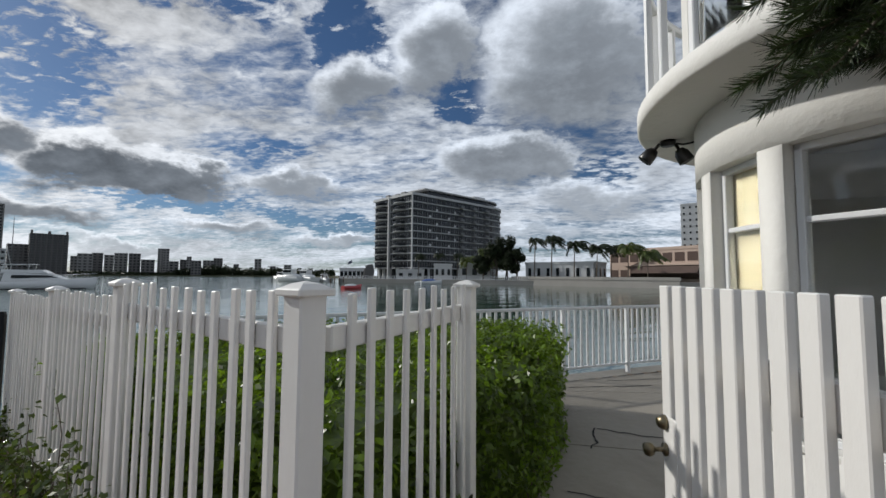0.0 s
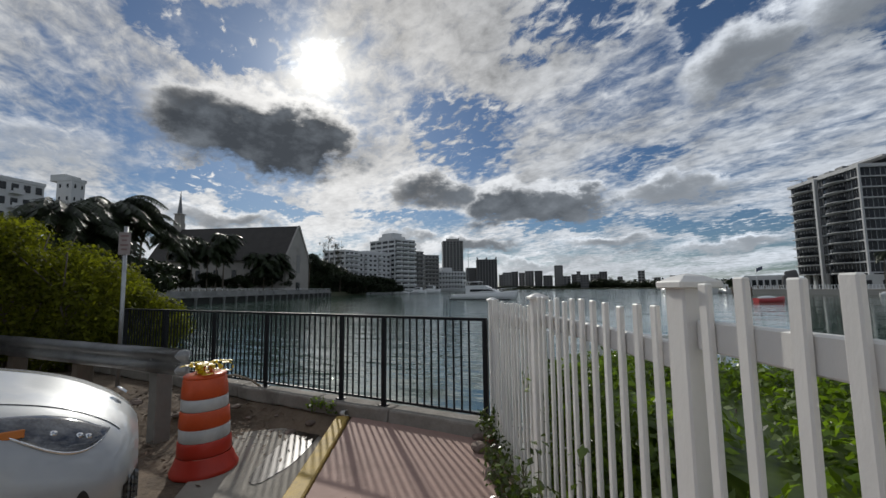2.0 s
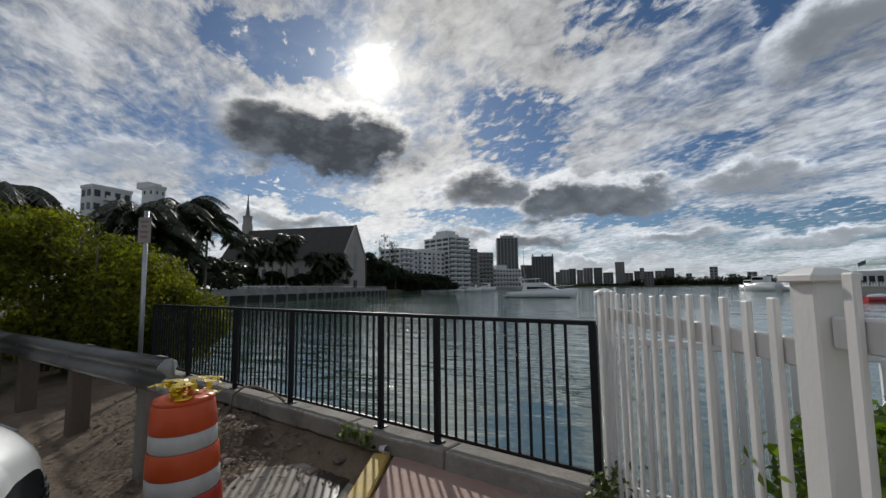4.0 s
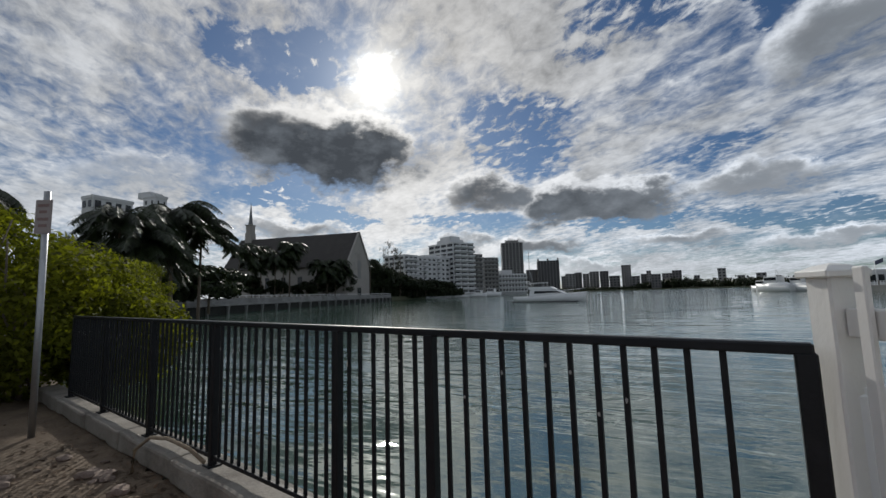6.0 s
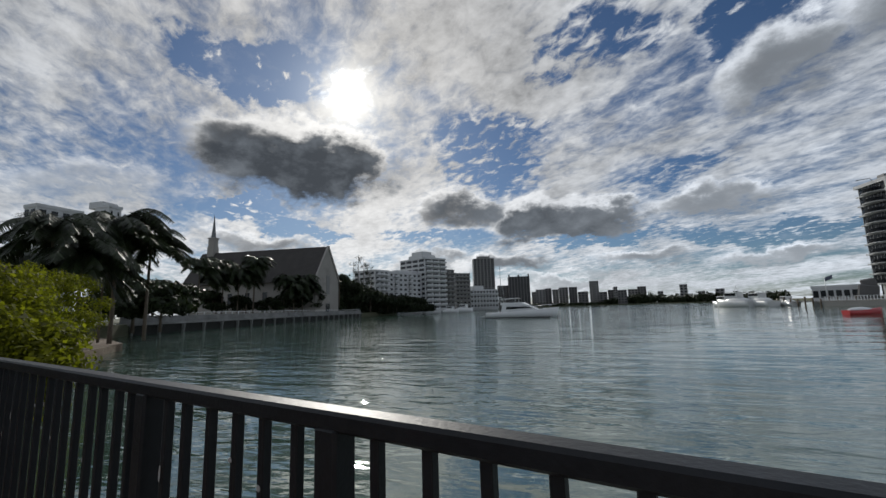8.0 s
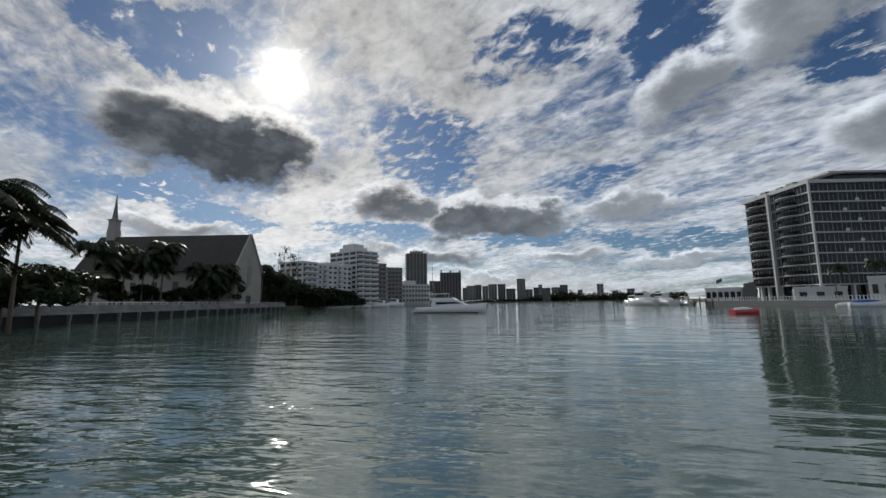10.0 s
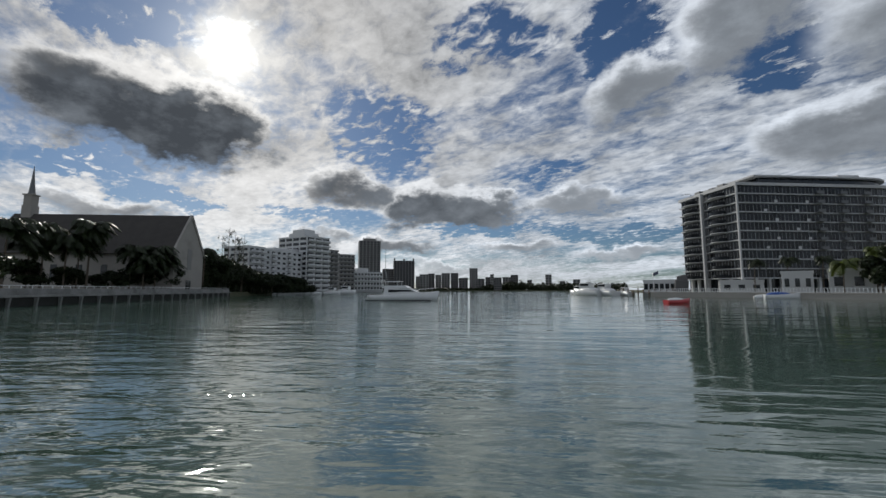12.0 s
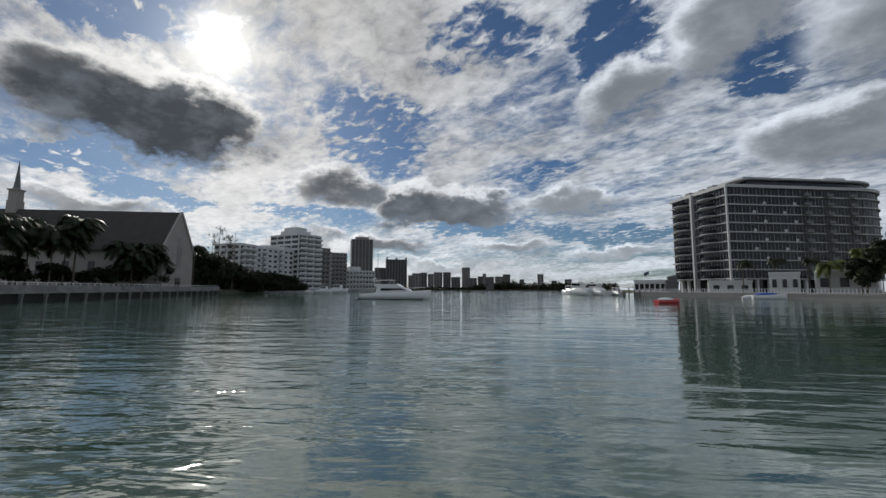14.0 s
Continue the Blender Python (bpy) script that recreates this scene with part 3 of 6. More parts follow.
# pool of standing water in the gutter
bm = bmesh.new()
outline = []
for k in range(28):
    a = 2 * math.pi * k / 28
    r = 1 + 0.22 * noise.noise(Vector((math.cos(a) * 1.6, math.sin(a) * 1.6, 4.2)))
    outline.append((0.95 * r * math.cos(a), 0.20 * r * math.sin(a)))
prism(bm, outline, -0.004, 0.0)
tagged(part("puddle", bm, PUDDLE, at=turned(-5.95, 2.12, -0.190, (-0.80, 0.60))), "shallow rain puddle beside the yellow curb", "puddle", kind="structure")

# garden path inside the gate
path = thing("path", pose(0, 0, 0), "cracked grey-brown concrete garden path", "path", kind="structure")
for pts in (((0.55, 2.35), (2.1, 2.0), (3.4, 4.1), (1.35, 4.32)), ((1.36, 4.335), (3.41, 4.115), (4.9, 6.4), (1.64, 6.3)), ((-4.2, 3.95), (1.0, 6.0), (1.645, 6.31), (4.91, 6.41), (7.5, 9.4), (3.1, 7.45))):
    part("slab", prism(bmesh.new(), pts, -0.2, 0.0), CONCRETE, path)
bm = bmesh.new()
rng = random.Random(8)
for a, b in (((1.60, 4.2), (1.78, 4.78)), ((1.78, 4.78), (2.75, 4.45)), ((1.2, 3.35), (2.1, 3.2)), ((1.7, 6.5), (3.2, 6.75)), ((2.6, 7.0), (4.2, 7.4))):
    k = 9
    pts = [Vector((a[0] + (b[0] - a[0]) * i / k + rng.uniform(-.03, .03), a[1] + (b[1] - a[1]) * i / k + rng.uniform(-.03, .03), 0.004)) for i in range(k + 1)]
    for p, q in zip(pts, pts[1:]):
        side = (q - p).cross(Vector((0, 0, 1))).normalized() * rng.uniform(0.006, 0.014)
        bm.faces.new([bm.verts.new(v) for v in (p - side, p + side, q + side, q - side)])
part("crack", bm, RUBBER, path, "dark jagged crack in the concrete")


# ---- black railing ----
def black_railing():
    rail = thing("railing", turned(*shore(0, -0.08, 0.15), -U), "black painted steel railing with vertical bars, chipped paint", "railing")
    posts = [0.0, 1.43, 2.15, 3.70, 5.04, 6.55, 8.05]
    top = 1.13
    bm = boxes(((8.1, 0.05, 0.035), (4.03, 0, top)), bevel=0.006)
    part("top_rail", bm, BLACK_PAINT, rail)
    bm = boxes(((8.05, 0.032, 0.03), (4.03, 0, 0.07)), bevel=0.004)
    part("bottom_rail", bm, BLACK_PAINT, rail)
    pm = boxes(((0.055, 0.055, top), (0, 0, top / 2 - 0.01)), bevel=0.006)
    me = bpy.data.meshes.new("post")
    pm.to_mesh(me)
    pm.free()
    plate = bpy.data.meshes.new("foot_plate")
    pm = boxes(((0.11, 0.11, 0.012), (0, 0, 0.006)), bevel=0.003)
    pm.to_mesh(plate)
    pm.free()
    bar = bpy.data.meshes.new("bar")
    pm = boxes(((0.02, 0.02, top - 0.10), (0, 0, 0.085 + (top - 0.10) / 2)), bevel=0.002)
    pm.to_mesh(bar)
    pm.free()
    rng = random.Random(5)
    for p in posts:
        q = part("post", me, BLACK_PAINT, rail, at=pose(p, 0, 0))
        part("foot_plate", plate, BLACK_PAINT, q)
    chips = []
    for a, b in zip(posts, posts[1:]):
        n = max(2, round((b - a) / 0.1025))
        for k in range(2 if a == 0 else 1, n):
            xk = a + (b - a) * k / n
            part("bar", bar, BLACK_PAINT, rail, at=pose(xk, 0, 0, rng.uniform(-0.15, 0.15), rng.uniform(-0.15, 0.15), 0))
            if rng.random() < 0.75:
                chips.append((xk, rng.uniform(0.8, 1.05), rng.uniform(0.015, 0.06)))
    for xk, z, h in chips:
        bm = bmesh.new()
        k = rng.randint(5, 7)
        ring_v = [bm.verts.new((xk + 0.0085 * math.cos(6.283 * i / k) * rng.uniform(0.5, 1), 0.0115, z + h * 0.5 * math.sin(6.283 * i / k) * rng.uniform(0.6, 1))) for i in range(k)]
        bm.faces.new(ring_v)
        part("paint_chip", bm, CHIPPED, rail, "bare grey patch of chipped paint")
    return rail


black_railing()


# ---- white metal fence on the seawall ----
def metal_fence():
    fence = thing("metal_fence", turned(*shore(0.05, -0.05, 0.0), U), "white painted metal fence with flat vertical slats", "fence")
    length, top = 15.0, 1.16
    part("top_rail", boxes(((length, 0.045, 0.05), (length / 2, 0, top)), bevel=0.008), WHITE_METAL, fence)
    part("bottom_rail", boxes(((length, 0.04, 0.04), (length / 2, 0, 0.16)), bevel=0.006), WHITE_METAL, fence)
    slat, post = bpy.data.meshes.new("slat"), bpy.data.meshes.new("post")
    bm = boxes(((0.042, 0.022, top - 0.19), (0, 0, 0.17 + (top - 0.19) / 2)), bevel=0.003)
    bm.to_mesh(slat)
    bm.free()
    bm = boxes(((0.07, 0.06, top), (0, 0, top / 2)), bevel=0.006)
    bm.to_mesh(post)
    bm.free()
    k = 0
    x = 0.04
    while x < length:
        if k % 11 == 0:
            part("post", post, WHITE_METAL, fence, at=pose(x, 0, 0))
        else:
            part("slat", slat, WHITE_METAL, fence, at=pose(x, 0, 0))
        k += 1
        x += 0.128


metal_fence()


# ---- white picket fence ----
def picket_mesh(h, wide, deep, name="picket"):
    me = bpy.data.meshes.new(name)
    bm = boxes(((wide, deep, h), (0, 0, h / 2)), bevel=0.004)
    bm.to_mesh(me)
    bm.free()
    return me


def post_with_cap(parent, at, h, wide=0.09):
    p = part("post", boxes(((wide, wide, h - 0.04), (0, 0, (h - 0.04) / 2)), bevel=0.006), WHITE_PAINT, parent, at=at)
    bm = bmesh.new()
    box(bm, (wide + 0.035, wide + 0.035, 0.022), (0, 0, h - 0.045), bevel=0.004)
    ring(bm, [((wide + 0.02) * 0.70, h - 0.034), ((wide + 0.005) * 0.45, h - 0.020), (0.0, h - 0.012)], 4, smooth=False, start=45)
    part("cap", bm, WHITE_PAINT, p, "moulded post cap")
    return p


def picket_run(name, x0, y0, direction, sections, label, last_post=True, spacing=0.124, wide=0.036, deep=0.019, rail_z=(0.32, 1.36)):
    """sections: (length, height). Pickets on the street side of two rails between capped posts."""
    f = thing(name, turned(x0, y0, 0, direction), label, "fence", "white picket fence")
    rng = random.Random(len(sections) * 7 + int(x0 * 10))
    x = 0.0
    post_with_cap(f, pose(0, 0, 0), sections[0][1] + 0.035)
    for length, h in sections:
        part("rail", boxes(((length - 0.1, 0.035, 0.082), (x + length / 2, -0.0, h - 0.155)), bevel=0.005), WHITE_PAINT, f)
        part("rail", boxes(((length - 0.1, 0.035, 0.11), (x + length / 2, -0.0, rail_z[0])), bevel=0.005), WHITE_PAINT, f)
        me = picket_mesh(h - 0.03, wide, deep)
        n = max(2, round(length / spacing))
        for k in range(1, n):
            part("picket", me, WHITE_PAINT, f, at=pose(x + length * k / n + rng.uniform(-.004, .004), 0.029 + rng.uniform(-.003, .003), 0.02 + rng.uniform(-.012, .012), 0, rng.uniform(-.5, .5), rng.uniform(-3, 3)))
        x += length
        if last_post or x < sum(q for q, _ in sections) - 0.01:
            post_with_cap(f, pose(x, 0, 0), h + 0.03)
    return f


K = Vector((-0.035, 1.11, 0))
long_run = picket_run("picket_fence", K.x, K.y, (D.x, D.y), ((1.64, 1.66), (1.64, 1.585), (1.92, 1.515)), "white painted wooden picket fence with stepped sections and capped posts")
side = Vector((0.336, 0.942, 0))
picket_run("picket_fence", K.x + side.x * 1.3, K.y + side.y * 1.3, (-side.x, -side.y), ((1.25, 1.655),), "short white painted picket fence run ending at a capped gate post", last_post=False)


def gate():
    g = thing("garden_gate", turned(1.33, 0.66, 0, (-0.03, 1.0)), "open white wooden picket gate with brass knob", "gate")
    h = 1.665
    me = picket_mesh(h - 0.06, 0.066, 0.03)
    for k in range(11):
        part("picket", me, WHITE_PAINT, g, at=pose(0.045 + k * 0.105, 0.034, 0.06, 0, 0, random.uniform(-2, 2)))
    for z in (0.35, 0.95, 1.40):
        part("rail", boxes(((1.08, 0.04, 0.12), (0.56, -0.002, z)), bevel=0.006), WHITE_PAINT, g)
    part("stile", boxes(((0.045, 0.075, h - 0.06), (1.115, 0.0, (h - 0.06) / 2 + 0.06)), bevel=0.006), WHITE_PAINT, g)
    lock = part("lock_plate", boxes(((0.10, 0.012, 0.30), (1.06, 0.046, 0.98)), bevel=0.004), WHITE_PAINT, g)
    bm = bmesh.new()
    ring(bm, [(0.0, 0.0), (0.026, 0.0), (0.026, 0.008), (0.010, 0.012), (0.010, 0.045), (0.024, 0.055), (0.029, 0.070), (0.024, 0.085), (0.0, 0.09)], 18)
    k = part("knob", bm, BRASS, g, "tarnished brass door knob")
    k.matrix_basis = pose(1.10, 0.052, 0.99, -90, 0, 0)
    bm = bmesh.new()
    ring(bm, [(0.0, 0.0), (0.030, 0.0), (0.030, 0.012), (0.020, 0.03), (0.0, 0.032)], 18)
    k = part("deadbolt", bm, BRASS, g, "dark brass deadbolt cylinder")
    k.matrix_basis = pose(1.10, 0.052, 1.10, -90, 0, 0)
    hinge = thing("gate_post", pose(1.36, 0.58, 0), "white capped wooden gate post beside the hinges", "post", "white picket fence")
    post_with_cap(hinge, pose(0, 0, 0), 1.70)


gate()


# ---- round white house beside the gate ----
HC, HR = Vector((3.17, 2.40, 0)), 1.29
SOFFIT = 2.73


def arc_wall(bm, r0, r1, a0, a1, z0, z1, steps):
    """A curved wall block between two radii and two angles."""
    rows = []
    for i in range(steps + 1):
        a = radians(a0 + (a1 - a0) * i / steps)
        c, s = math.cos(a), math.sin(a)
        rows.append([bm.verts.new((r * c, r * s, z)) for r, z in ((r1, z0), (r1, z1), (r0, z1), (r0, z0))])
    for p, q in zip(rows, rows[1:]):
        for k in range(4):
            f = bm.faces.new((p[k], p[(k + 1) % 4], q[(k + 1) % 4], q[k]))
            f.smooth = k in (0, 2)
    bm.faces.new(rows[0][::-1])
    bm.faces.new(rows[-1])
    bmesh.ops.recalc_face_normals(bm, faces=bm.faces[:])
    return bm


def round_house():
    h = thing("round_house", pose(HC.x, HC.y, 0), "white stucco house with rounded bay, overhanging balcony and sash windows", "house")
    sill, head, thick = 0.95, 2.35, 0.16
    # wall with openings: (start, end) of windows as angles round the bay
    wins = ((148.0, 166.0), (173.0, 191.0), (197.0, 223.0), (229.0, 250.0))
    wins = tuple(sorted(wins))
    bm = bmesh.new()
    arc_wall(bm, HR - thick, HR, 60, 262, -0.02, sill, 80)
    arc_wall(bm, HR - thick, HR, 60, 262, head, SOFFIT, 80)
    edge = 60
    for a0, a1 in wins:
        arc_wall(bm, HR - thick, HR, edge, a0, sill, head, max(2, int((a0 - edge) / 2.5)))
        edge = a1
    arc_wall(bm, HR - thick, HR, edge, 262, sill, head, 12)
    part("wall", bm, STUCCO, h)
    for k, (a0, a1) in enumerate(wins):
        p, q = [Vector((math.cos(radians(a)), math.sin(radians(a)), 0)) * (HR - 0.085) for a in (a0, a1)]
        wide = (q - p).length
        m = Matrix.Translation((p + q) / 2 + Vector((0, 0, (sill + head) / 2)))
        m = m @ Matrix.Rotation(math.atan2((q - p).y, (q - p).x), 4, "Z")
        tall = head - sill
        win = part("window", boxes(((0.032, 0.05, tall), (-wide / 2 + 0.016, 0, 0)), ((0.032, 0.05, tall), (wide / 2 - 0.016, 0, 0)), ((wide, 0.05, 0.035), (0, 0, tall / 2 - 0.018)), ((wide, 0.05, 0.035), (0, 0, -tall / 2 + 0.018)), bevel=0.004), WHITE_METAL, h, at=m)
        part("meeting_rail", boxes(((wide - 0.06, 0.04, 0.03), (0, 0.004, 0.33)), bevel=0.005), WHITE_METAL, win)
        part("sill", boxes(((wide + 0.04, 0.12, 0.04), (0, -0.05, -tall / 2 - 0.021)), bevel=0.008), STUCCO, win)
        for z0, z1, y in ((-tall / 2 + 0.05, 0.309, -0.012), (0.351, tall / 2 - 0.05, 0.012)):
            g = part("pane", boxes(((wide - 0.06, 0.006, z1 - z0), (0, y, (z0 + z1) / 2))), PANE, win)
            g.visible_shadow = False
        if k in (1,):
            part("shade", boxes(((wide - 0.05, 0.006, tall - 0.06), (0, 0.034, 0))), BLIND, win, "pulled-down cream window shade")
        elif k != 2:
            bm = bmesh.new()
            for j in range(22):
                box(bm, (wide - 0.12, 0.026, 0.003), (0, 0.10, tall / 2 - 0.06 - j * 0.024), (24, 0, 0))
            part("blind", bm, CONDO, win, "half-raised white slatted blind")
    # floor inside and a back wall so that the rooms are closed
    part("floor_slab", ring(bmesh.new(), [(0.0, 0.30), (HR - thick - 0.01, 0.30), (HR - thick - 0.01, 0.22), (0.0, 0.22)], 40), GREY_WALL, h)
    part("back_wall", boxes(((0.15, 2.2, SOFFIT), (0.75, 0, SOFFIT / 2 - 0.01))), GREY_WALL, h)
    part("main_block", boxes(((5.0, 2.3, 6.0), (3.4, 0.0, 2.98)), bevel=0.03), STUCCO, h)
    # balcony slab
    bm = bmesh.new()
    ring(bm, [(0.0, SOFFIT + 0.004), (1.63, SOFFIT + 0.004), (1.65, SOFFIT + 0.015), (1.65, SOFFIT + 0.12), (1.635, SOFFIT + 0.135), (0.0, SOFFIT + 0.135)], 72)
    part("balcony_slab", bm, STUCCO, h, "curved overhanging white balcony slab")
    top = SOFFIT + 0.135
    part("upper_wall", arc_wall(bmesh.new(), 0.98, 1.08, 60, 262, top, top + 3.0, 60), STUCCO, h)
    roof = ring(bmesh.new(), [(0.0, top + 3.0), (1.7, top + 3.0), (1.7, top + 3.2), (0.0, top + 3.2)], 60)
    part("roof", roof, STUCCO, h)
    bal = part("balustrade", arc_wall(bmesh.new(), 1.55, 1.59, 60, 262, top + 1.02, top + 1.08, 60), WHITE_METAL, h)
    for a in range(129, 262, 12):
        m = pose(0, 0, top, 0, 0, a) @ pose(1.57, 0, 0)
        part("baluster_post", boxes(((0.045, 0.045, 1.04), (0, 0, 0.52)), bevel=0.006), WHITE_METAL, bal, at=m)
    for a in range(189, 248, 12):
        part("panel", arc_wall(bmesh.new(), 1.562, 1.576, a + 1.4, a + 10.6, top + 0.06, top + 0.95, 6), PANE if a == 189 else STUCCO, bal)
    part("column", boxes(((0.07, 0.07, 3.0), (0, 0, 1.5)), bevel=0.01), STUCCO, h, at=pose(0, 0, top, 0, 0, 187.5) @ pose(1.56, 0, 0))
    # flood lights on the soffit
    f = thing("flood_light", pose(1.90, 3.12, SOFFIT), "black twin flood light under the balcony", "light")
    part("box", ring(bmesh.new(), [(0.0, -0.035), (0.05, -0.035), (0.055, 0.0), (0.0, 0.0)], 16), CAR_BLACK, f)
    for dx, tilt in ((-0.06, 42), (0.05, 28)):
        bm = bmesh.new()
        tube(bm, [(0, 0, 0), (0, 0, -0.06)], 0.012)
        ring(bm, [(0.0, -0.05), (0.03, -0.055), (0.05, -0.09), (0.056, -0.16), (0.05, -0.165), (0.0, -0.14)], 18)
        part("lamp_head", bm, CAR_BLACK, f, at=pose(dx, 0, -0.02, 0, tilt if dx < 0 else -tilt, -20))
    part("cable", tube(bmesh.new(), [(0, 0, -0.01), (0.12, 0.02, -0.02), (0.2, -0.02, -0.012), (0.28, -0.05, -0.012)], 0.008, 6), CAR_BLACK, f)


round_house()


# ---- pine branch overhead ----
def pine_branch():
    b = thing("pine_branch", pose(1.62, 1.05, 2.52), "dark green drooping pine branch overhead", "tree")
    rng = np.random.default_rng(4)
    bm = bmesh.new()
    tips = []
    for i in range(80):
        start = np.array([rng.uniform(0.0, 0.9), rng.uniform(-0.3, 0.45), rng.uniform(0.0, 0.4)])
        d = np.array([rng.uniform(-1.0, 0.1), rng.uniform(-0.5, 0.5), rng.uniform(-0.5, 0.1)])
        d /= np.linalg.norm(d)
        pts = [start + d * t * 0.38 + np.array([0, 0, -0.22 * t * t + 0.16 * t ** 3]) for t in np.linspace(0, 1, 8)]
        tube(bm, pts, 0.008, 5, 0.3)
        tips.append(pts)
    tube(bm, [(1.4, 0.3, 0.6), (0.7, 0.1, 0.35), (0.2, 0.0, 0.2), (-0.1, -0.05, 0.08)], 0.03, 8, 0.4)
    tagged(part("branchwork", bm, BARK, b), kind="stuff")
    verts, faces = [], []
    for pts in tips:
        pts = np.array(pts)
        for i in range(330):
            t = rng.random() * (len(pts) - 1.001)
            k = int(t)
            p = pts[k] + (pts[k + 1] - pts[k]) * (t - k)
            along = pts[k + 1] - pts[k]
            along /= np.linalg.norm(along)
            o = rng.normal(size=3)
            o -= along * (o @ along)
            o /= np.linalg.norm(o)
            d = along * 0.75 + o * 0.6 + np.array([0, 0, 0.1])
            l = rng.uniform(0.05, 0.095)
            s = np.cross(d, rng.normal(size=3))
            s *= 0.0022 / np.linalg.norm(s)
            n = len(verts)
            verts += [p - s, p + s, p + d * l + s * 0.4, p + d * l - s * 0.4]
            faces.append((n, n + 1, n + 2, n + 3))
    part("needles", quads("needles", np.array(verts), faces, NEEDLE), NEEDLE, b)


pine_branch()


# ---- hedge and vines ----
def hedge():
    h = thing("hedge", pose(0, 0, 0), "dense green clipped hedge with glossy leaves behind the fence", "hedge")
    rng = np.random.default_rng(11)
    inner = [(-2.95, 3.15), (-0.15, 1.52), (0.28, 2.45), (0.88, 3.1), (1.25, 4.5), (1.4, 5.6), (0.9, 5.75), (-1.6, 4.75), (-2.9, 4.15)]
    # filler core; its dark colour stands for shade between the leaves
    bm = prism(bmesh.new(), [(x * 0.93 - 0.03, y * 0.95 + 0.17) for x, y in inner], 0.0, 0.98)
    part("inner_mass", bm, TREE_LEAF, h, "solid hedge core, coloured dark for the shade inside")
    # clumps over the top and down the sides
    c, r = [], []
    poly = np.array(inner)

    def inside(x, y):
        res = False
        for (x0, y0), (x1, y1) in zip(inner, inner[1:] + inner[:1]):
            if (y0 > y) != (y1 > y) and x < (x1 - x0) * (y - y0) / (y1 - y0) + x0:
                res = not res
        return res

    while len(c) < 150:
        x, y = rng.uniform(-3.0, 1.5), rng.uniform(1.4, 5.8)
        if inside(x, y):
            c.append((x, y, 0.98 + rng.uniform(-0.08, 0.06)))
            r.append((0.26, 0.26, 0.15))
    n = len(inner)
    for i in range(n):
        p, q = poly[i], poly[(i + 1) % n]
        k = int(np.linalg.norm(q - p) / 0.22) + 1
        for j in range(k):
            for z in (0.15, 0.4, 0.65, 0.88):
                o = p + (q - p) * (j + rng.random()) / k
                c.append((o[0] + rng.uniform(-.05, .05), o[1] + rng.uniform(-.05, .05), z + rng.uniform(-0.08, 0.08)))
                r.append((0.15, 0.15, 0.18))
    part("foliage", leaf_mesh("foliage", c, r, 60000, 0.058, rng, 0.5), LEAF, h)
    h.children[-1].data.materials.clear()
    h.children[-1].data.materials.append(LEAF)
    bm = bmesh.new()
    for i in range(70):
        x, y = rng.uniform(-2.3, 1.1), rng.uniform(1.6, 5.5)
        if inside(x, y):
            tube(bm, [(x, y, 0), (x + rng.uniform(-.1, .1), y + rng.uniform(-.1, .1), 0.5), (x + rng.uniform(-.2, .2), y + rng.uniform(-.2, .2), 1.0)], 0.012, 5, 0.4)
    tagged(part("branchwork", bm, BARK, h), kind="stuff")


hedge()


def fence_vines():
    rng = np.random.default_rng(23)
    v = thing("vine", pose(0, 0, 0), "leafy weeds and vines climbing the foot of the picket fence", "vine")
    bm = bmesh.new()
    c, r = [], []
    for i in range(58):
        s = rng.uniform(0.1, 5.1)
        base = np.array([K.x, K.y, 0]) + np.array([D.x, D.y, 0]) * s + np.array([E_.x, E_.y, 0]) * rng.uniform(0.06, 0.17)
        tall = rng.uniform(0.08, 0.3) + 0.75 * math.exp(-((s - 2.2) / 1.0) ** 2) * rng.random() + 0.25 * math.exp(-((s - 4.6) / 0.4) ** 2)
        pts = [base]
        for k in range(5):
            pts.append(pts[-1] + np.array([rng.uniform(-.06, .06), rng.uniform(-.06, .06), tall / 5]))
        tube(bm, pts, 0.005, 5, 0.5)
        for p in pts[1:]:
            c.append(p)
            r.append((0.085, 0.085, 0.085))
    for i in range(12):
        t = rng.uniform(0.3, 1.3)
        p = np.array([K.x, K.y, 0]) + np.array([side.x, side.y, 0]) * t + np.array([0.06, -0.05, 0]) + np.array([rng.uniform(-.06, .06), 0, 0])
        z = rng.uniform(0.1, 0.75)
        tube(bm, [p, p + (0.02, 0.01, z / 2), p + (0.0, 0.02, z)], 0.005, 5, 0.5)
        for k in (0.4, 0.7, 1.0):
            c.append(p + (0, 0, z * k))
            r.append((0.09, 0.09, 0.09))
    tagged(part("branchwork", bm, BARK, v), kind="stuff")
    part("leaves", leaf_mesh("leaves", c, r, 3000, 0.05, rng, 0.9, slim=0.6, mat=VINE_LEAF), VINE_LEAF, v)


fence_vines()


def rubble():
    rng = random.Random(12)
    for i in range(34):
        s = rng.uniform(0.8, 5.2)
        off = rng.uniform(0.10, 0.24)
        p = K + D * s + E_ * off
        size = rng.uniform(0.03, 0.085) * (1.5 if s > 4.2 else 1)
        bm = bmesh.new()
        bmesh.ops.create_icosphere(bm, subdivisions=2, radius=size)
        for v in bm.verts:
            v.co = Vector((v.co.x, v.co.y * 0.85, v.co.z * 0.65)) * (1 + 0.45 * noise.noise(v.co * 9 + Vector((i, 0, 0))))
        tagged(part("stone", bm, BRICK_RED if rng.random() < 0.3 else ROCK, at=pose(p.x, p.y, size * 0.35, rng.uniform(-20, 20), 0, rng.uniform(0, 360))), "broken brown rubble stone at the fence foot", "stone", "rubble along the fence")


rubble()


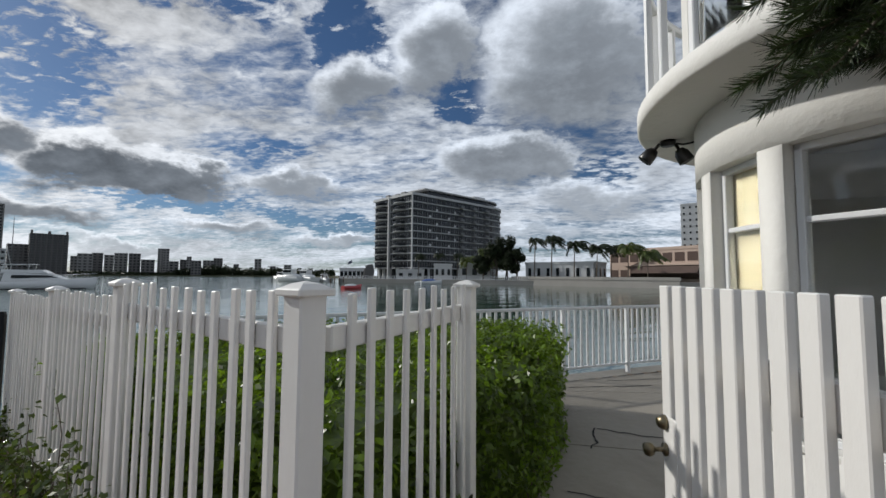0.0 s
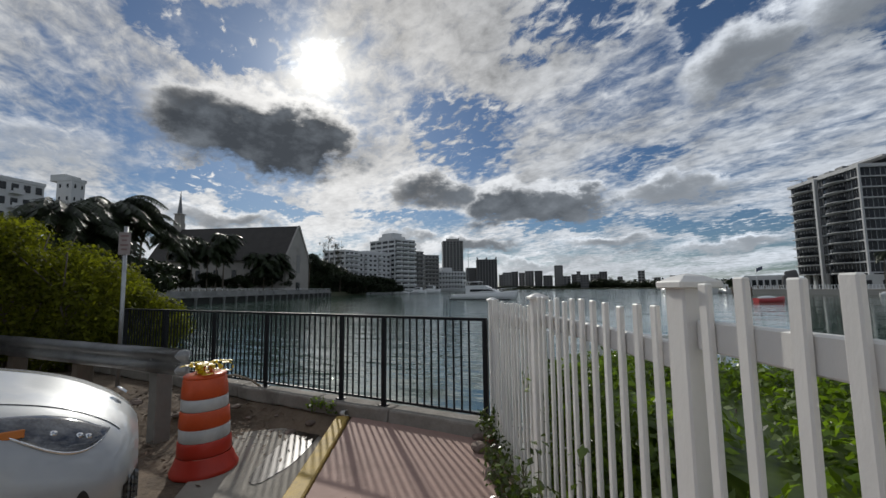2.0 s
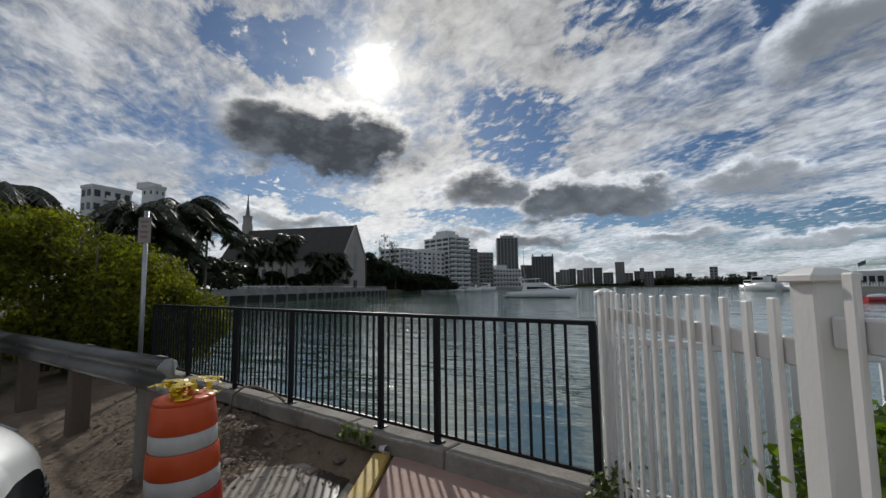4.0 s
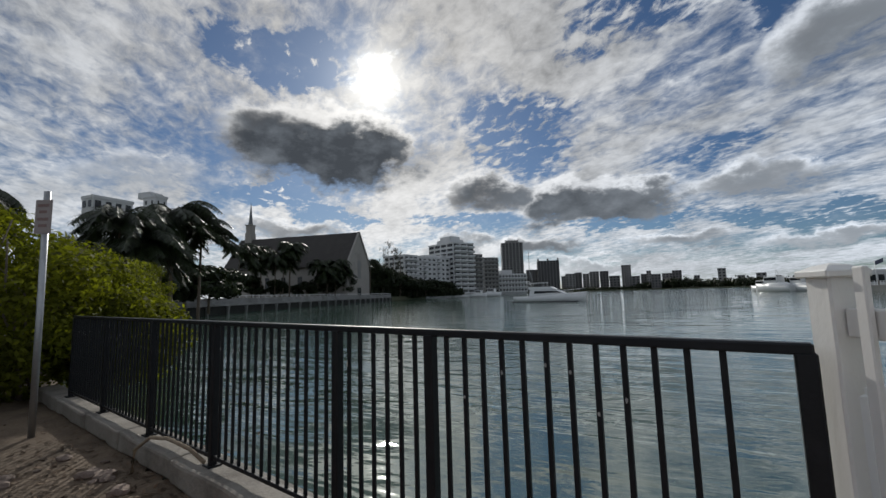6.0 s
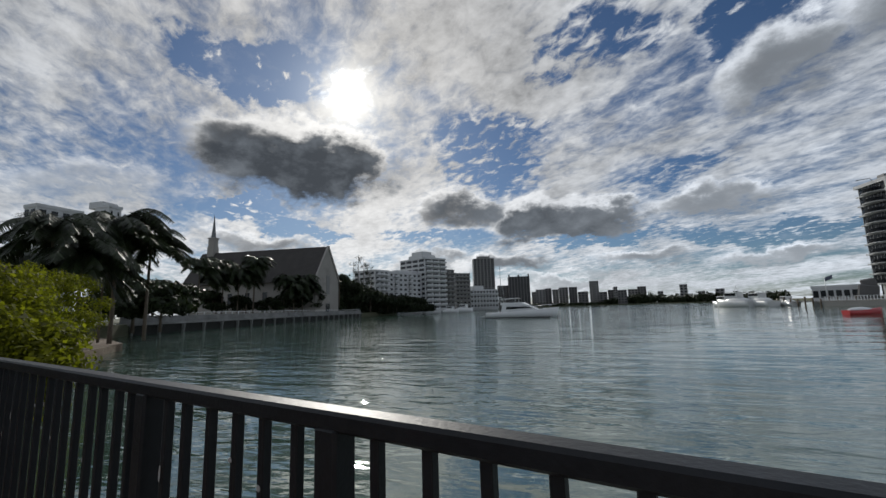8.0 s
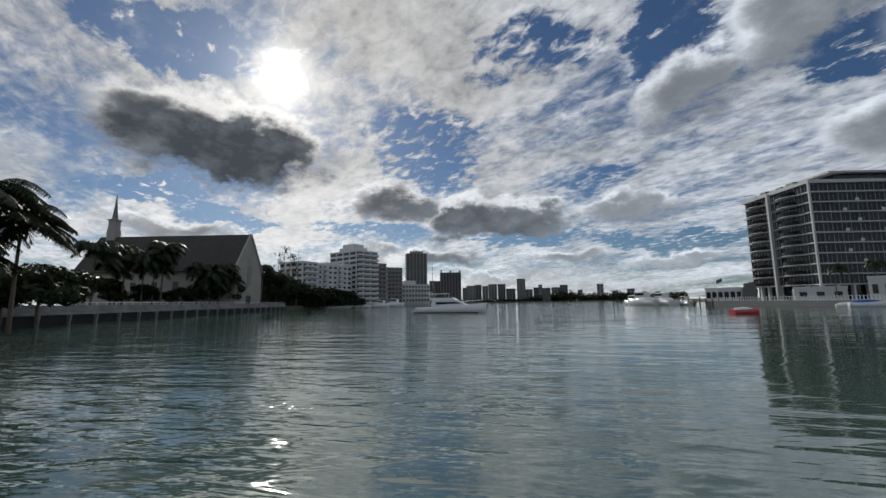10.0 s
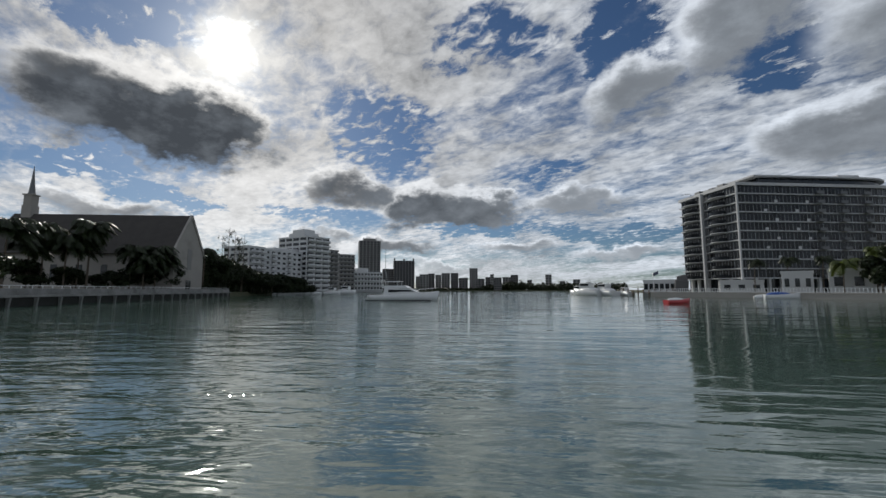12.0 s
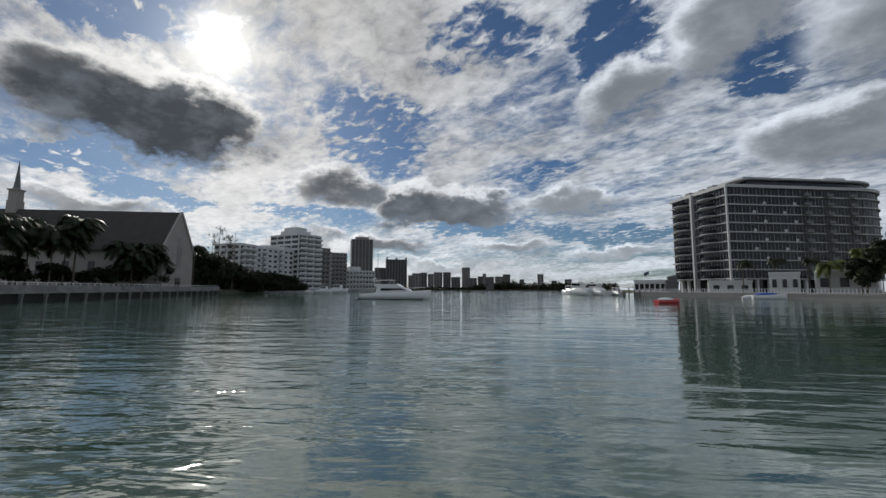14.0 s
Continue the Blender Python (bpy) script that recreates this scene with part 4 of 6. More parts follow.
# ---- traffic barrel ----
def barrel():
    b = thing("traffic_barrel", pose(-5.96, 1.22, -0.205), "orange and white striped plastic traffic barrel, slightly leaning", "barrel")
    prof = [(0.33, 0.0), (0.335, 0.02), (0.325, 0.04), (0.30, 0.08), (0.28, 0.13), (0.268, 0.155)]
    z = 0.155
    bm = bmesh.new()
    ring(bm, prof, 36)
    part("base", bm, RED_PLASTIC, b, "flared red-orange foot of the barrel")
    bands = ((0.155, 0.285, RED_PLASTIC, 0.268, 0.258), (0.285, 0.40, REFLECTIVE, 0.252, 0.246), (0.40, 0.55, ORANGE, 0.252, 0.238), (0.55, 0.66, REFLECTIVE, 0.232, 0.226), (0.66, 0.83, ORANGE, 0.232, 0.212))
    for z0, z1, mat, r0, r1 in bands:
        bm = bmesh.new()
        ring(bm, [(r0 - 0.008, z0), (r0, z0 + 0.012), (r1 + 0.003, z1 - 0.012), (r1 - 0.008, z1)], 36)
        part("band", bm, mat, b, "white reflective band" if mat is REFLECTIVE else "")
    bm = bmesh.new()
    ring(bm, [(0.204, 0.83), (0.214, 0.845), (0.205, 0.86), (0.15, 0.865), (0.0, 0.862)], 36)
    part("lid", bm, ORANGE, b)
    bm = bmesh.new()
    tube(bm, [(0.10 * math.cos(a), 0.02, 0.87 + 0.07 * math.sin(a)) for a in np.linspace(0, math.pi, 12)], 0.016, 8)
    part("handle", bm, ORANGE, b)
    b.rotation_euler = (radians(1.5), radians(-1.0), 0.3)
    b.scale = (0.96, 0.96, 1.13)
    t = thing("caution_tape", pose(-5.96, 1.22, 0.765), "tangled yellow caution tape on the barrel", "tape")
    rng = random.Random(2)
    for strand in range(7):
        bm = bmesh.new()
        p = Vector((rng.uniform(-0.1, 0.12), rng.uniform(-0.1, 0.1), 0.03))
        d = Vector((rng.uniform(-1, 1), rng.uniform(-1, 1), 0.3)).normalized()
        prev = None
        for k in range(26):
            d = (d + Vector((rng.uniform(-.6, .6), rng.uniform(-.6, .6), rng.uniform(-.6, .5)))).normalized()
            if p.xy.length > 0.19:
                d = (d - Vector((p.x, p.y, 0)) * 3).normalized()
            p = p + d * 0.035
            p.z = min(max(p.z, 0.022), 0.12)
            sd = d.cross(Vector((rng.uniform(-.3, .3), rng.uniform(-.3, .3), 1))).normalized() * 0.026
            cur = (bm.verts.new(p - sd), bm.verts.new(p + sd))
            if prev:
                bm.faces.new((prev[0], prev[1], cur[1], cur[0]))
            prev = cur
        part("strand", bm, TAPE, t)


barrel()


# ---- guard rail ----
def guard_rail():
    g = thing("guard_rail", turned(-6.72, 0.98, 0, (-0.857, -0.514)), "weathered galvanised steel W-beam guard rail with rounded end", "guardrail")
    sect = [(-0.02, 0.155), (0.03, 0.145), (0.075, 0.10), (0.085, 0.075), (0.03, 0.03), (0.0, 0.0), (0.03, -0.03), (0.085, -0.075), (0.075, -0.10), (0.03, -0.145), (-0.02, -0.155)]

    def beam(x0, x1, steps=1, curl=False):
        bm = bmesh.new()
        rows = []
        for i in range(steps + 1):
            q = i / steps
            if curl:
                flat = 1 - 0.75 * min(1.0, q * 1.6)
                tall = math.sqrt(max(0.0, 1 - max(0.0, (q - 0.72) / 0.28) ** 2)) * 0.35 + 0.65
                rows.append([bm.verts.new((-0.05 - 0.17 * q, y * flat + 0.005, 0.80 + z * tall)) for y, z in sect])
            else:
                rows.append([bm.verts.new((x0 + (x1 - x0) * q, y, 0.80 + z)) for y, z in sect])
        for p, r in zip(rows, rows[1:]):
            for j in range(len(sect) - 1):
                f = bm.faces.new((p[j], r[j], r[j + 1], p[j + 1]))
                f.smooth = True
        bmesh.ops.solidify(bm, geom=bm.faces[:], thickness=0.004)
        return bm

    part("beam", beam(-0.05, 4.0, 4), GALV, g)
    part("beam", beam(3.9, 8.0, 4), GALV, g)
    part("end_cap", beam(0, 0, 10, True), GALV, g, "rounded steel end terminal")
    for x in (0.52, 2.3, 4.2, 6.1):
        part("post", boxes(((0.16, 0.20, 1.15), (x, -0.13, 0.33)), bevel=0.012), SEAWALL if x < 1 else OLD_WOOD, g, "chunky weathered post")
        part("bolt", ring(bmesh.new(), [(0.0, 0.0), (0.02, 0.0), (0.014, 0.012), (0.0, 0.014)], 10), GALV, g, at=pose(x, 0.006, 0.80, -90, 0, 0))


guard_rail()


def sign_post():
    s = thing("street_sign", pose(-10.43, 0.23, -0.05, 0, 0, -25), "small weathered street sign on a galvanised pole", "sign")
    part("pole", tube(bmesh.new(), [(0, 0, -0.02), (0.01, 0, 1.2), (0.03, 0, 2.9)], 0.034, 10), GALV, s)
    plate = part("plate", boxes(((0.012, 0.20, 0.42), (0.06, 0, 2.58)), bevel=0.005), SIGN_BACK, s)
    for z, wd in ((2.72, 0.13), (2.64, 0.09), (2.55, 0.13), (2.47, 0.10)):
        part("line", boxes(((0.004, wd, 0.035), (0.067, 0, z))), SIGN_INK, plate)


sign_post()


# ---- silver-white car ----
def car():
    fwd = Vector((-0.06, 0.998, 0))
    nose = Vector((-4.88, 0.64, 0))
    c = thing("car", turned(nose.x, nose.y, -0.20, fwd), "silver car with swept-back headlights, parked nose-in at the barrier", "car")
    # body loft: stations along x (0 at the nose), each a half section of (y, z)
    st = [
        (0.00, [(0.0, 0.34), (0.34, 0.36), (0.46, 0.52), (0.46, 0.72), (0.32, 0.85), (0.0, 0.90)]),
        (-0.07, [(0.0, 0.30), (0.56, 0.32), (0.68, 0.52), (0.68, 0.75), (0.47, 0.93), (0.0, 1.00)]),
        (-0.22, [(0.0, 0.26), (0.76, 0.29), (0.85, 0.54), (0.85, 0.79), (0.58, 1.03), (0.0, 1.115)]),
        (-0.50, [(0.0, 0.24), (0.88, 0.27), (0.95, 0.56), (0.95, 0.87), (0.67, 1.15), (0.0, 1.255)]),
        (-0.95, [(0.0, 0.24), (0.92, 0.27), (0.98, 0.58), (0.985, 0.96), (0.76, 1.25), (0.0, 1.365)]),
        (-1.35, [(0.0, 0.24), (0.93, 0.27), (0.98, 0.58), (0.99, 1.03), (0.83, 1.30), (0.0, 1.41)]),
        (-2.20, [(0.0, 0.24), (0.93, 0.27), (0.98, 0.58), (0.99, 1.08), (0.88, 1.32), (0.0, 1.43)]),
        (-3.40, [(0.0, 0.24), (0.93, 0.27), (0.98, 0.58), (0.99, 1.12), (0.90, 1.32), (0.0, 1.36)]),
        (-4.30, [(0.0, 0.28), (0.88, 0.30), (0.94, 0.58), (0.95, 1.12), (0.84, 1.36), (0.0, 1.42)]),
        (-4.70, [(0.0, 0.40), (0.73, 0.42), (0.84, 0.58), (0.84, 1.10), (0.73, 1.30), (0.0, 1.36)]),
    ]
    # smooth the loft: spline along the car and round each section
    def spline(p, t):
        k = min(int(t), len(p) - 2)
        f = t - k
        p0, p1, p2, p3 = p[max(k - 1, 0)], p[k], p[k + 1], p[min(k + 2, len(p) - 1)]
        return 0.5 * (2 * p1 + (p2 - p0) * f + (2 * p0 - 5 * p1 + 4 * p2 - p3) * f * f + (3 * p1 - p0 - 3 * p2 + p3) * f ** 3)

    grid = np.array([[(x, y, z) for y, z in half] for x, half in st])
    us = np.concatenate([np.linspace(0, 5, 61), np.linspace(5.2, len(st) - 1, 20)])
    vs = np.linspace(0, 5, 61)
    half_pts = np.array([[spline(np.array([spline(grid[:, j], u) for j in range(6)]), v) for v in vs] for u in us])
    pos = np.concatenate([half_pts, half_pts[:, -2:0:-1] * (1, -1, 1)], 1)
    nu, nv = pos.shape[:2]
    idx = np.arange(nu * nv).reshape(nu, nv)
    faces = np.stack([idx[:-1], np.roll(idx, -1, 1)[:-1], np.roll(idx, -1, 1)[1:], idx[1:]], -1).reshape(-1, 4)
    me = quads("body", pos.reshape(-1, 3), faces, CAR_PAINT)
    for f in me.polygons:
        f.use_smooth = True
    part("body", me, CAR_PAINT, c)

    def skin(u, v, sign, lift):
        """A point on the bodywork, lifted off it, on one side of the car."""
        at = lambda a, b: spline(np.array([spline(grid[:, j], a) for j in range(6)]), b)
        p = at(u, v)
        nor = np.cross(at(u + 0.02, v) - p, at(u, v + 0.02) - p)
        nor /= np.linalg.norm(nor) + 1e-9
        if nor @ (p - np.array([p[0] - 0.4, 0.0, 0.6])) < 0:
            nor = -nor
        return (p + nor * lift) * (1, sign, 1)

    def inlay(name, mat, low, high, u0, u1, sign, parent, label="", lift=0.006, nu=28, nv=10):
        """A piece set into the bodywork between two edges that run along the car."""
        verts, fs = [], []
        for i in range(nu + 1):
            q = i / nu
            for j in range(nv + 1):
                k = j / nv
                bulge = 1.0 - (2 * k - 1) ** 4
                verts.append(skin(u0 + (u1 - u0) * q, low(q) + (high(q) - low(q)) * k, sign, lift * bulge + 0.001))
        for i in range(nu):
            for j in range(nv):
                a = i * (nv + 1) + j
                fs.append((a, a + nv + 1, a + nv + 2, a + 1))
        m2 = quads(name, np.array(verts), fs, mat)
        for f in m2.polygons:
            f.use_smooth = True
        return part(name, m2, mat, parent, label)

    for sign in (1, -1):
        arch_low = lambda q: 3.86 - 0.46 * math.sin(math.pi * q ** 0.85) ** 0.8
        arch_high = lambda q: 3.88 + 0.10 * math.sin(math.pi * q)
        hl = inlay("headlight", LAMP_GLASS, arch_low, arch_high, 1.72, 3.55, sign, c, "long swept-back clear headlight", 0.014, 40, 14)
        inlay("chrome_edge", CHROME, lambda q: arch_low(q) - 0.035, lambda q: arch_low(q) + 0.01, 1.76, 3.50, sign, hl, "bright lower lamp edge", 0.012, 30, 4)
        for u in (2.2, 2.36, 2.75):
            bm = bmesh.new()
            bmesh.ops.create_icosphere(bm, subdivisions=2, radius=0.022)
            part("projector", bm, CHROME, hl, at=pose(*skin(u, 3.66, sign, 0.004)))
        part("side_marker", boxes(((0.16, 0.012, 0.045), (0, 0, 0)), bevel=0.004), AMBER, hl, at=pose(*skin(3.25, 3.62, sign, 0.008)))
        inlay("bonnet_gap", RUBBER, lambda q: 4.14 - 0.24 * (1 - q) ** 6, lambda q: 4.154 - 0.24 * (1 - q) ** 6, 1.35, 5.0, sign, c, "dark bonnet shut line", 0.003, 40, 2)
        inlay("intake", CAR_BLACK, lambda q: 2.05 + 0.25 * (2 * q - 1) ** 2, lambda q: 2.75 - 0.2 * (2 * q - 1) ** 2, 2.05, 2.32, sign, c, "dark upright bumper vent", 0.004, 8, 10)
        inlay("grille", CAR_BLACK, lambda q: 1.7 + 0.25 * q, lambda q: 2.85 - 0.3 * q, 0.0, 1.1, sign, c, "black honeycomb lower grille", 0.004, 16, 12)
        for i in range(4):
            for j in range(4):
                bm = ring(bmesh.new(), [(0.018, -0.004), (0.026, -0.004), (0.026, 0.006), (0.018, 0.006)], 6, smooth=False)
                p0 = skin(0.25 + 0.22 * i, 1.95 + 0.2 * j + 0.1 * (i % 2), sign, 0.010)
                part("mesh_cell", bm, METAL_GREY, c, at=pose(*p0, 0, 90, 0))
    # cabin
    bm = bmesh.new()
    cab = [(-1.45, 0.84, 1.30), (-2.10, 0.70, 1.74), (-2.7, 0.66, 1.84), (-3.4, 0.66, 1.80), (-4.35, 0.74, 1.44)]
    rows = [[bm.verts.new((x, -y, z)), bm.verts.new((x, 0, z + 0.03)), bm.verts.new((x, y, z)), bm.verts.new((x, 0.88, 1.28)), bm.verts.new((x, -0.88, 1.28))] for x, y, z in cab]
    for p, q in zip(rows, rows[1:]):
        for a, b in ((0, 1), (1, 2), (2, 3), (4, 0)):
            bm.faces.new((p[a], p[b], q[b], q[a])).smooth = True
    bmesh.ops.recalc_face_normals(bm, faces=bm.faces[:])
    part("cabin_glass", bm, GLASS_DARK, c, "dark tinted glass cabin")
    # badge
    badge = part("badge", ring(bmesh.new(), [(0.0, 0.012), (0.035, 0.010), (0.045, 0.0)], 20), CHROME, c, "round chrome badge")
    badge.matrix_basis = pose(-0.10, 0, 1.10, 0, 40, 0)
    # wheels
    for x in (-0.98, -3.75):
        for s in (1, -1):
            wheel = part("wheel", ring(bmesh.new(), [(0.20, -0.10), (0.30, -0.11), (0.355, -0.07), (0.36, 0.0), (0.355, 0.07), (0.30, 0.11), (0.20, 0.10)], 32), RUBBER, c, at=pose(x, s * 0.885, 0.36, 90, 0, 0))
            bm = bmesh.new()
            ring(bm, [(0.205, -0.09), (0.215, 0.0), (0.205, 0.09), (0.0, 0.05)], 32)
            for k in range(10):
                box(bm, (0.19, 0.025, 0.03), (0.11 * math.cos(k * 0.628), 0.11 * math.sin(k * 0.628), s * -0.075), (0, 0, k * 36))
            part("rim", bm, GALV, wheel)
            part("arch", arc_wall(bmesh.new(), 0.36, 0.43, 0, 180, -0.02, 0.04, 20), CAR_BLACK, c, at=pose(x, s * 0.985, 0.36, 90, 0, 0))


car()


# ---- litter and small things by the curb ----
def litter():
    cup = thing("paper_cup", pose(-6.19, 2.80, -0.02, 0, 82, 20), "crushed white paper cup lying at the curb", "litter")
    part("cup", ring(bmesh.new(), [(0.0, 0.0), (0.03, 0.0), (0.043, 0.10), (0.045, 0.105), (0.04, 0.10), (0.028, 0.006), (0.0, 0.006)], 18), PAPER, cup)
    cup.location.z = 0.02
    rng = np.random.default_rng(77)
    lit = []
    for cx, cy, rx, ry, n in ((-4.0, 2.02, 0.26, 0.12, 300), (-5.9, 3.05, 0.6, 0.1, 160), (-7.6, 1.6, 1.2, 0.7, 900), (-9.0, 0.6, 1.6, 0.9, 1000), (-6.8, 0.4, 0.8, 0.8, 420), (-3.2, 2.85, 1.2, 0.1, 260)):
        p = np.stack([rng.normal(cx, rx * 0.6, n), rng.normal(cy, ry * 0.6, n), np.zeros(n)], 1)
        p[:, 2] = [max(ground_height(q[0], q[1]), -0.196 if q[1] < 2.5 else -1) + 0.008 + 0.012 * rng.random() for q in p]
        lit.append(p)
    p = np.concatenate(lit)
    n = len(p)
    a = rng.random(n) * 6.283
    s = (0.012 + 0.03 * rng.random(n))[:, None]
    u = np.stack([np.cos(a), np.sin(a), rng.normal(0, 0.25, n)], 1) * s
    v = np.stack([-np.sin(a), np.cos(a), rng.normal(0, 0.25, n)], 1) * s * 0.4
    verts = np.stack([p - u, p + v, p + u, p - v], 1).reshape(-1, 3)
    tagged(part("leaf_litter", quads("leaf_litter", verts, np.arange(n * 4).reshape(-1, 4), DEBRIS), DEBRIS), "dry brown leaves and twigs scattered on the ground", "leaves", kind="stuff")
    rope = thing("old_rope", pose(0, 0, 0), "old bent rope hanging over the curb by the railing", "rope")
    b = shore(-4.6, -0.35, 0.0)
    e = shore(-3.8, -0.10, 0.0)
    pts = [Vector((b.x, b.y, -0.01)), b * 0.97 + e * 0.03 + Vector((0, 0, 0.18)), b * 0.75 + e * 0.25 + Vector((0, 0, 0.30)), b * 0.5 + e * 0.5 + Vector((0, 0, 0.31)), b * 0.2 + e * 0.8 + Vector((0, 0, 0.25)), e + Vector((0, 0, 0.16))]
    part("strand", tube(bmesh.new(), pts, 0.016, 8), ROPE, rope)
    rng2 = random.Random(41)
    for i in range(26):
        size = rng2.uniform(0.03, 0.10)
        px, py = rng2.uniform(-9.5, -6.4), 0
        py = 3.905 + (px + 4.511) * 0.501 - rng2.uniform(0.4, 1.5)
        bm = bmesh.new()
        bmesh.ops.create_icosphere(bm, subdivisions=2, radius=size)
        for v in bm.verts:
            v.co = Vector((v.co.x, v.co.y * 0.8, v.co.z * 0.45)) * (1 + 0.5 * noise.noise(v.co * 12 + Vector((i * 3, 0, 0))))
        tagged(part("stone", bm, ROCK, at=pose(px, py, ground_height(px, py) + size * 0.2, 0, 0, rng2.uniform(0, 360))), "small brown stone lying in the dirt", "stone", "stones on the dirt")
    weed = thing("weed", pose(0, 0, 0), "small green weeds growing from the curb joint", "weed")
    b = shore(-2.35, -0.25, 0.10)
    rngw = np.random.default_rng(9)
    part("leaves", leaf_mesh("leaves", [tuple(b), tuple(shore(-2.15, -0.26, 0.08)), tuple(shore(-2.5, -0.25, 0.08))], [(0.09, 0.09, 0.10)] * 3, 160, 0.05, rngw, 0.9, slim=0.5, mat=LEAF), LEAF, weed)


litter()


# ---- shore bush and trees ----
def bush():
    rng = np.random.default_rng(31)
    c, r = [], []
    spots = [(-13.7, 0.3, 1.5, 1.1), (-13.1, -0.8, 2.6, 1.3), (-13.8, -1.7, 3.2, 1.5), (-12.4, -3.2, 3.4, 1.6), (-11.2, -5.0, 3.3, 1.7), (-9.8, -7.2, 3.2, 1.8), (-15.4, -0.7, 2.6, 1.3), (-16.2, -2.6, 3.6, 1.8), (-14.6, -5.2, 4.2, 2.0), (-12.6, -8.5, 4.2, 2.2), (-18.7, -1.5, 2.9, 1.6), (-19.5, -4.0, 4.2, 2.2), (-22.5, -2.6, 3.2, 1.9), (-26.5, -2.6, 3.6, 2.2), (-17.5, -8.0, 4.8, 2.6), (-31, -3.0, 3.8, 2.4), (-8.5, -9.5, 3.0, 1.8)]
    stems = bmesh.new()
    for x, y, z, rad in spots:
        for k in range(24):
            d = rng.normal(size=3)
            d /= np.linalg.norm(d)
            c.append((x + d[0] * rad * 0.8, y + d[1] * rad * 0.8, max(0.2, z * 0.50 + d[2] * z * 0.44)))
            r.append((0.48, 0.48, 0.40))
        for k in range(5):
            tube(stems, [(x + rng.uniform(-.3, .3), y + rng.uniform(-.3, .3), -0.1), (x + rng.uniform(-.5, .5), y + rng.uniform(-.5, .5), z * 0.5), (x + rng.uniform(-.9, .9), y + rng.uniform(-.9, .9), z * 0.95)], 0.035, 6, 0.3)
    b = thing("shore_bush", pose(0, 0, 0), "large yellow-green shoreline bush behind the guard rail", "bush")
    tagged(part("branchwork", stems, BARK, b), kind="stuff")
    part("foliage", leaf_mesh("foliage", c, r, 150000, 0.105, rng, 0.6, slim=0.5, mat=BUSH_LEAF), BUSH_LEAF, b)


bush()


def palm(x, y, z0, height, spread, seed, mat=PALM_LEAF, fronds=24, lean=(0.3, 0.1), wind=(0.35, -0.1), label="dark coconut palm with wind-bent fronds", group="palms"):
    """A coconut palm: ringed tapered trunk and fronds with hanging leaflets."""
    rng = np.random.default_rng(seed)
    p = thing("palm_tree", pose(x, y, z0), label, "palm tree", group)
    bm = bmesh.new()
    pts = [(lean[0] * height * 0.12 * q ** 2, lean[1] * height * 0.12 * q ** 2, height * q - 0.3 * (q == 0)) for q in np.linspace(0, 1, 9)]
    tube(bm, pts, 0.028 * height ** 0.8, 9, 0.55)
    part("trunk", bm, BARK, p)
    top = np.array(pts[-1])
    verts, faces = [], []
    for i in range(fronds):
        a = i * 2.399 + rng.uniform(-0.3, 0.3)
        rise = rng.uniform(-0.55, 1.5)
        ln = spread * rng.uniform(0.8, 1.1)
        d = np.array([math.cos(a), math.sin(a), 0.0])
        spine = []
        for q in np.linspace(0, 1, 9):
            spine.append(top + d * ln * q * (0.95 - 0.18 * q) + np.array([0, 0, ln * (rise * q * 0.7 - (0.48 + 0.42 * max(rise, 0)) * q * q)]) + np.array([wind[0], wind[1], 0]) * ln * q * q)
        spine = np.array(spine)
        for k in range(40):
            q = 0.08 + 0.92 * k / 40
            t = q * 8
            j = min(int(t), 7)
            o = spine[j] + (spine[j + 1] - spine[j]) * (t - j)
            along = spine[j + 1] - spine[j]
            along /= np.linalg.norm(along)
            sd = np.cross(along, (0, 0, 1))
            sd /= np.linalg.norm(sd) + 1e-9
            for s in (-1, 1):
                l = spread * 0.30 * math.sin(math.pi * (0.12 + 0.80 * q)) * rng.uniform(0.8, 1.15)
                dr = sd * s * 0.75 + along * 0.6 + np.array([0, 0, -0.30 - 0.5 * rng.random()])
                dr /= np.linalg.norm(dr)
                wv = along * spread * 0.019
                n = len(verts)
                verts += [o - wv, o + wv, o + dr * l + wv * 0.25, o + dr * l - wv * 0.25]
                faces.append((n, n + 1, n + 2, n + 3))
        for j in range(8):
            sd = np.array([0, 0, spread * 0.010])
            n = len(verts)
            verts += [spine[j] - sd, spine[j + 1] - sd * 0.6, spine[j + 1] + sd * 0.6, spine[j] + sd]
            faces.append((n, n + 1, n + 2, n + 3))
    part("crown", quads("crown", np.array(verts), faces, mat), mat, p)
    return p


P3 = (-1.512, 1.189)
for k, (az_, el_, d_, sp) in enumerate(((94.9, 10.6, 41, 3.9), (99.4, 9.4, 38, 3.7), (92.3, 8.6, 43, 3.4), (97.0, 7.2, 36, 3.4), (109.5, 10.2, 24, 2.9), (113.5, 9.6, 22, 2.7), (102.5, 6.4, 46, 3.2), (96.0, 5.6, 44, 3.2))):
    q = away(az_, d_, P3)
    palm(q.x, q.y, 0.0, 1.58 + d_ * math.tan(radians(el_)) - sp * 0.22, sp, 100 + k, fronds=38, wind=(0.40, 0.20))


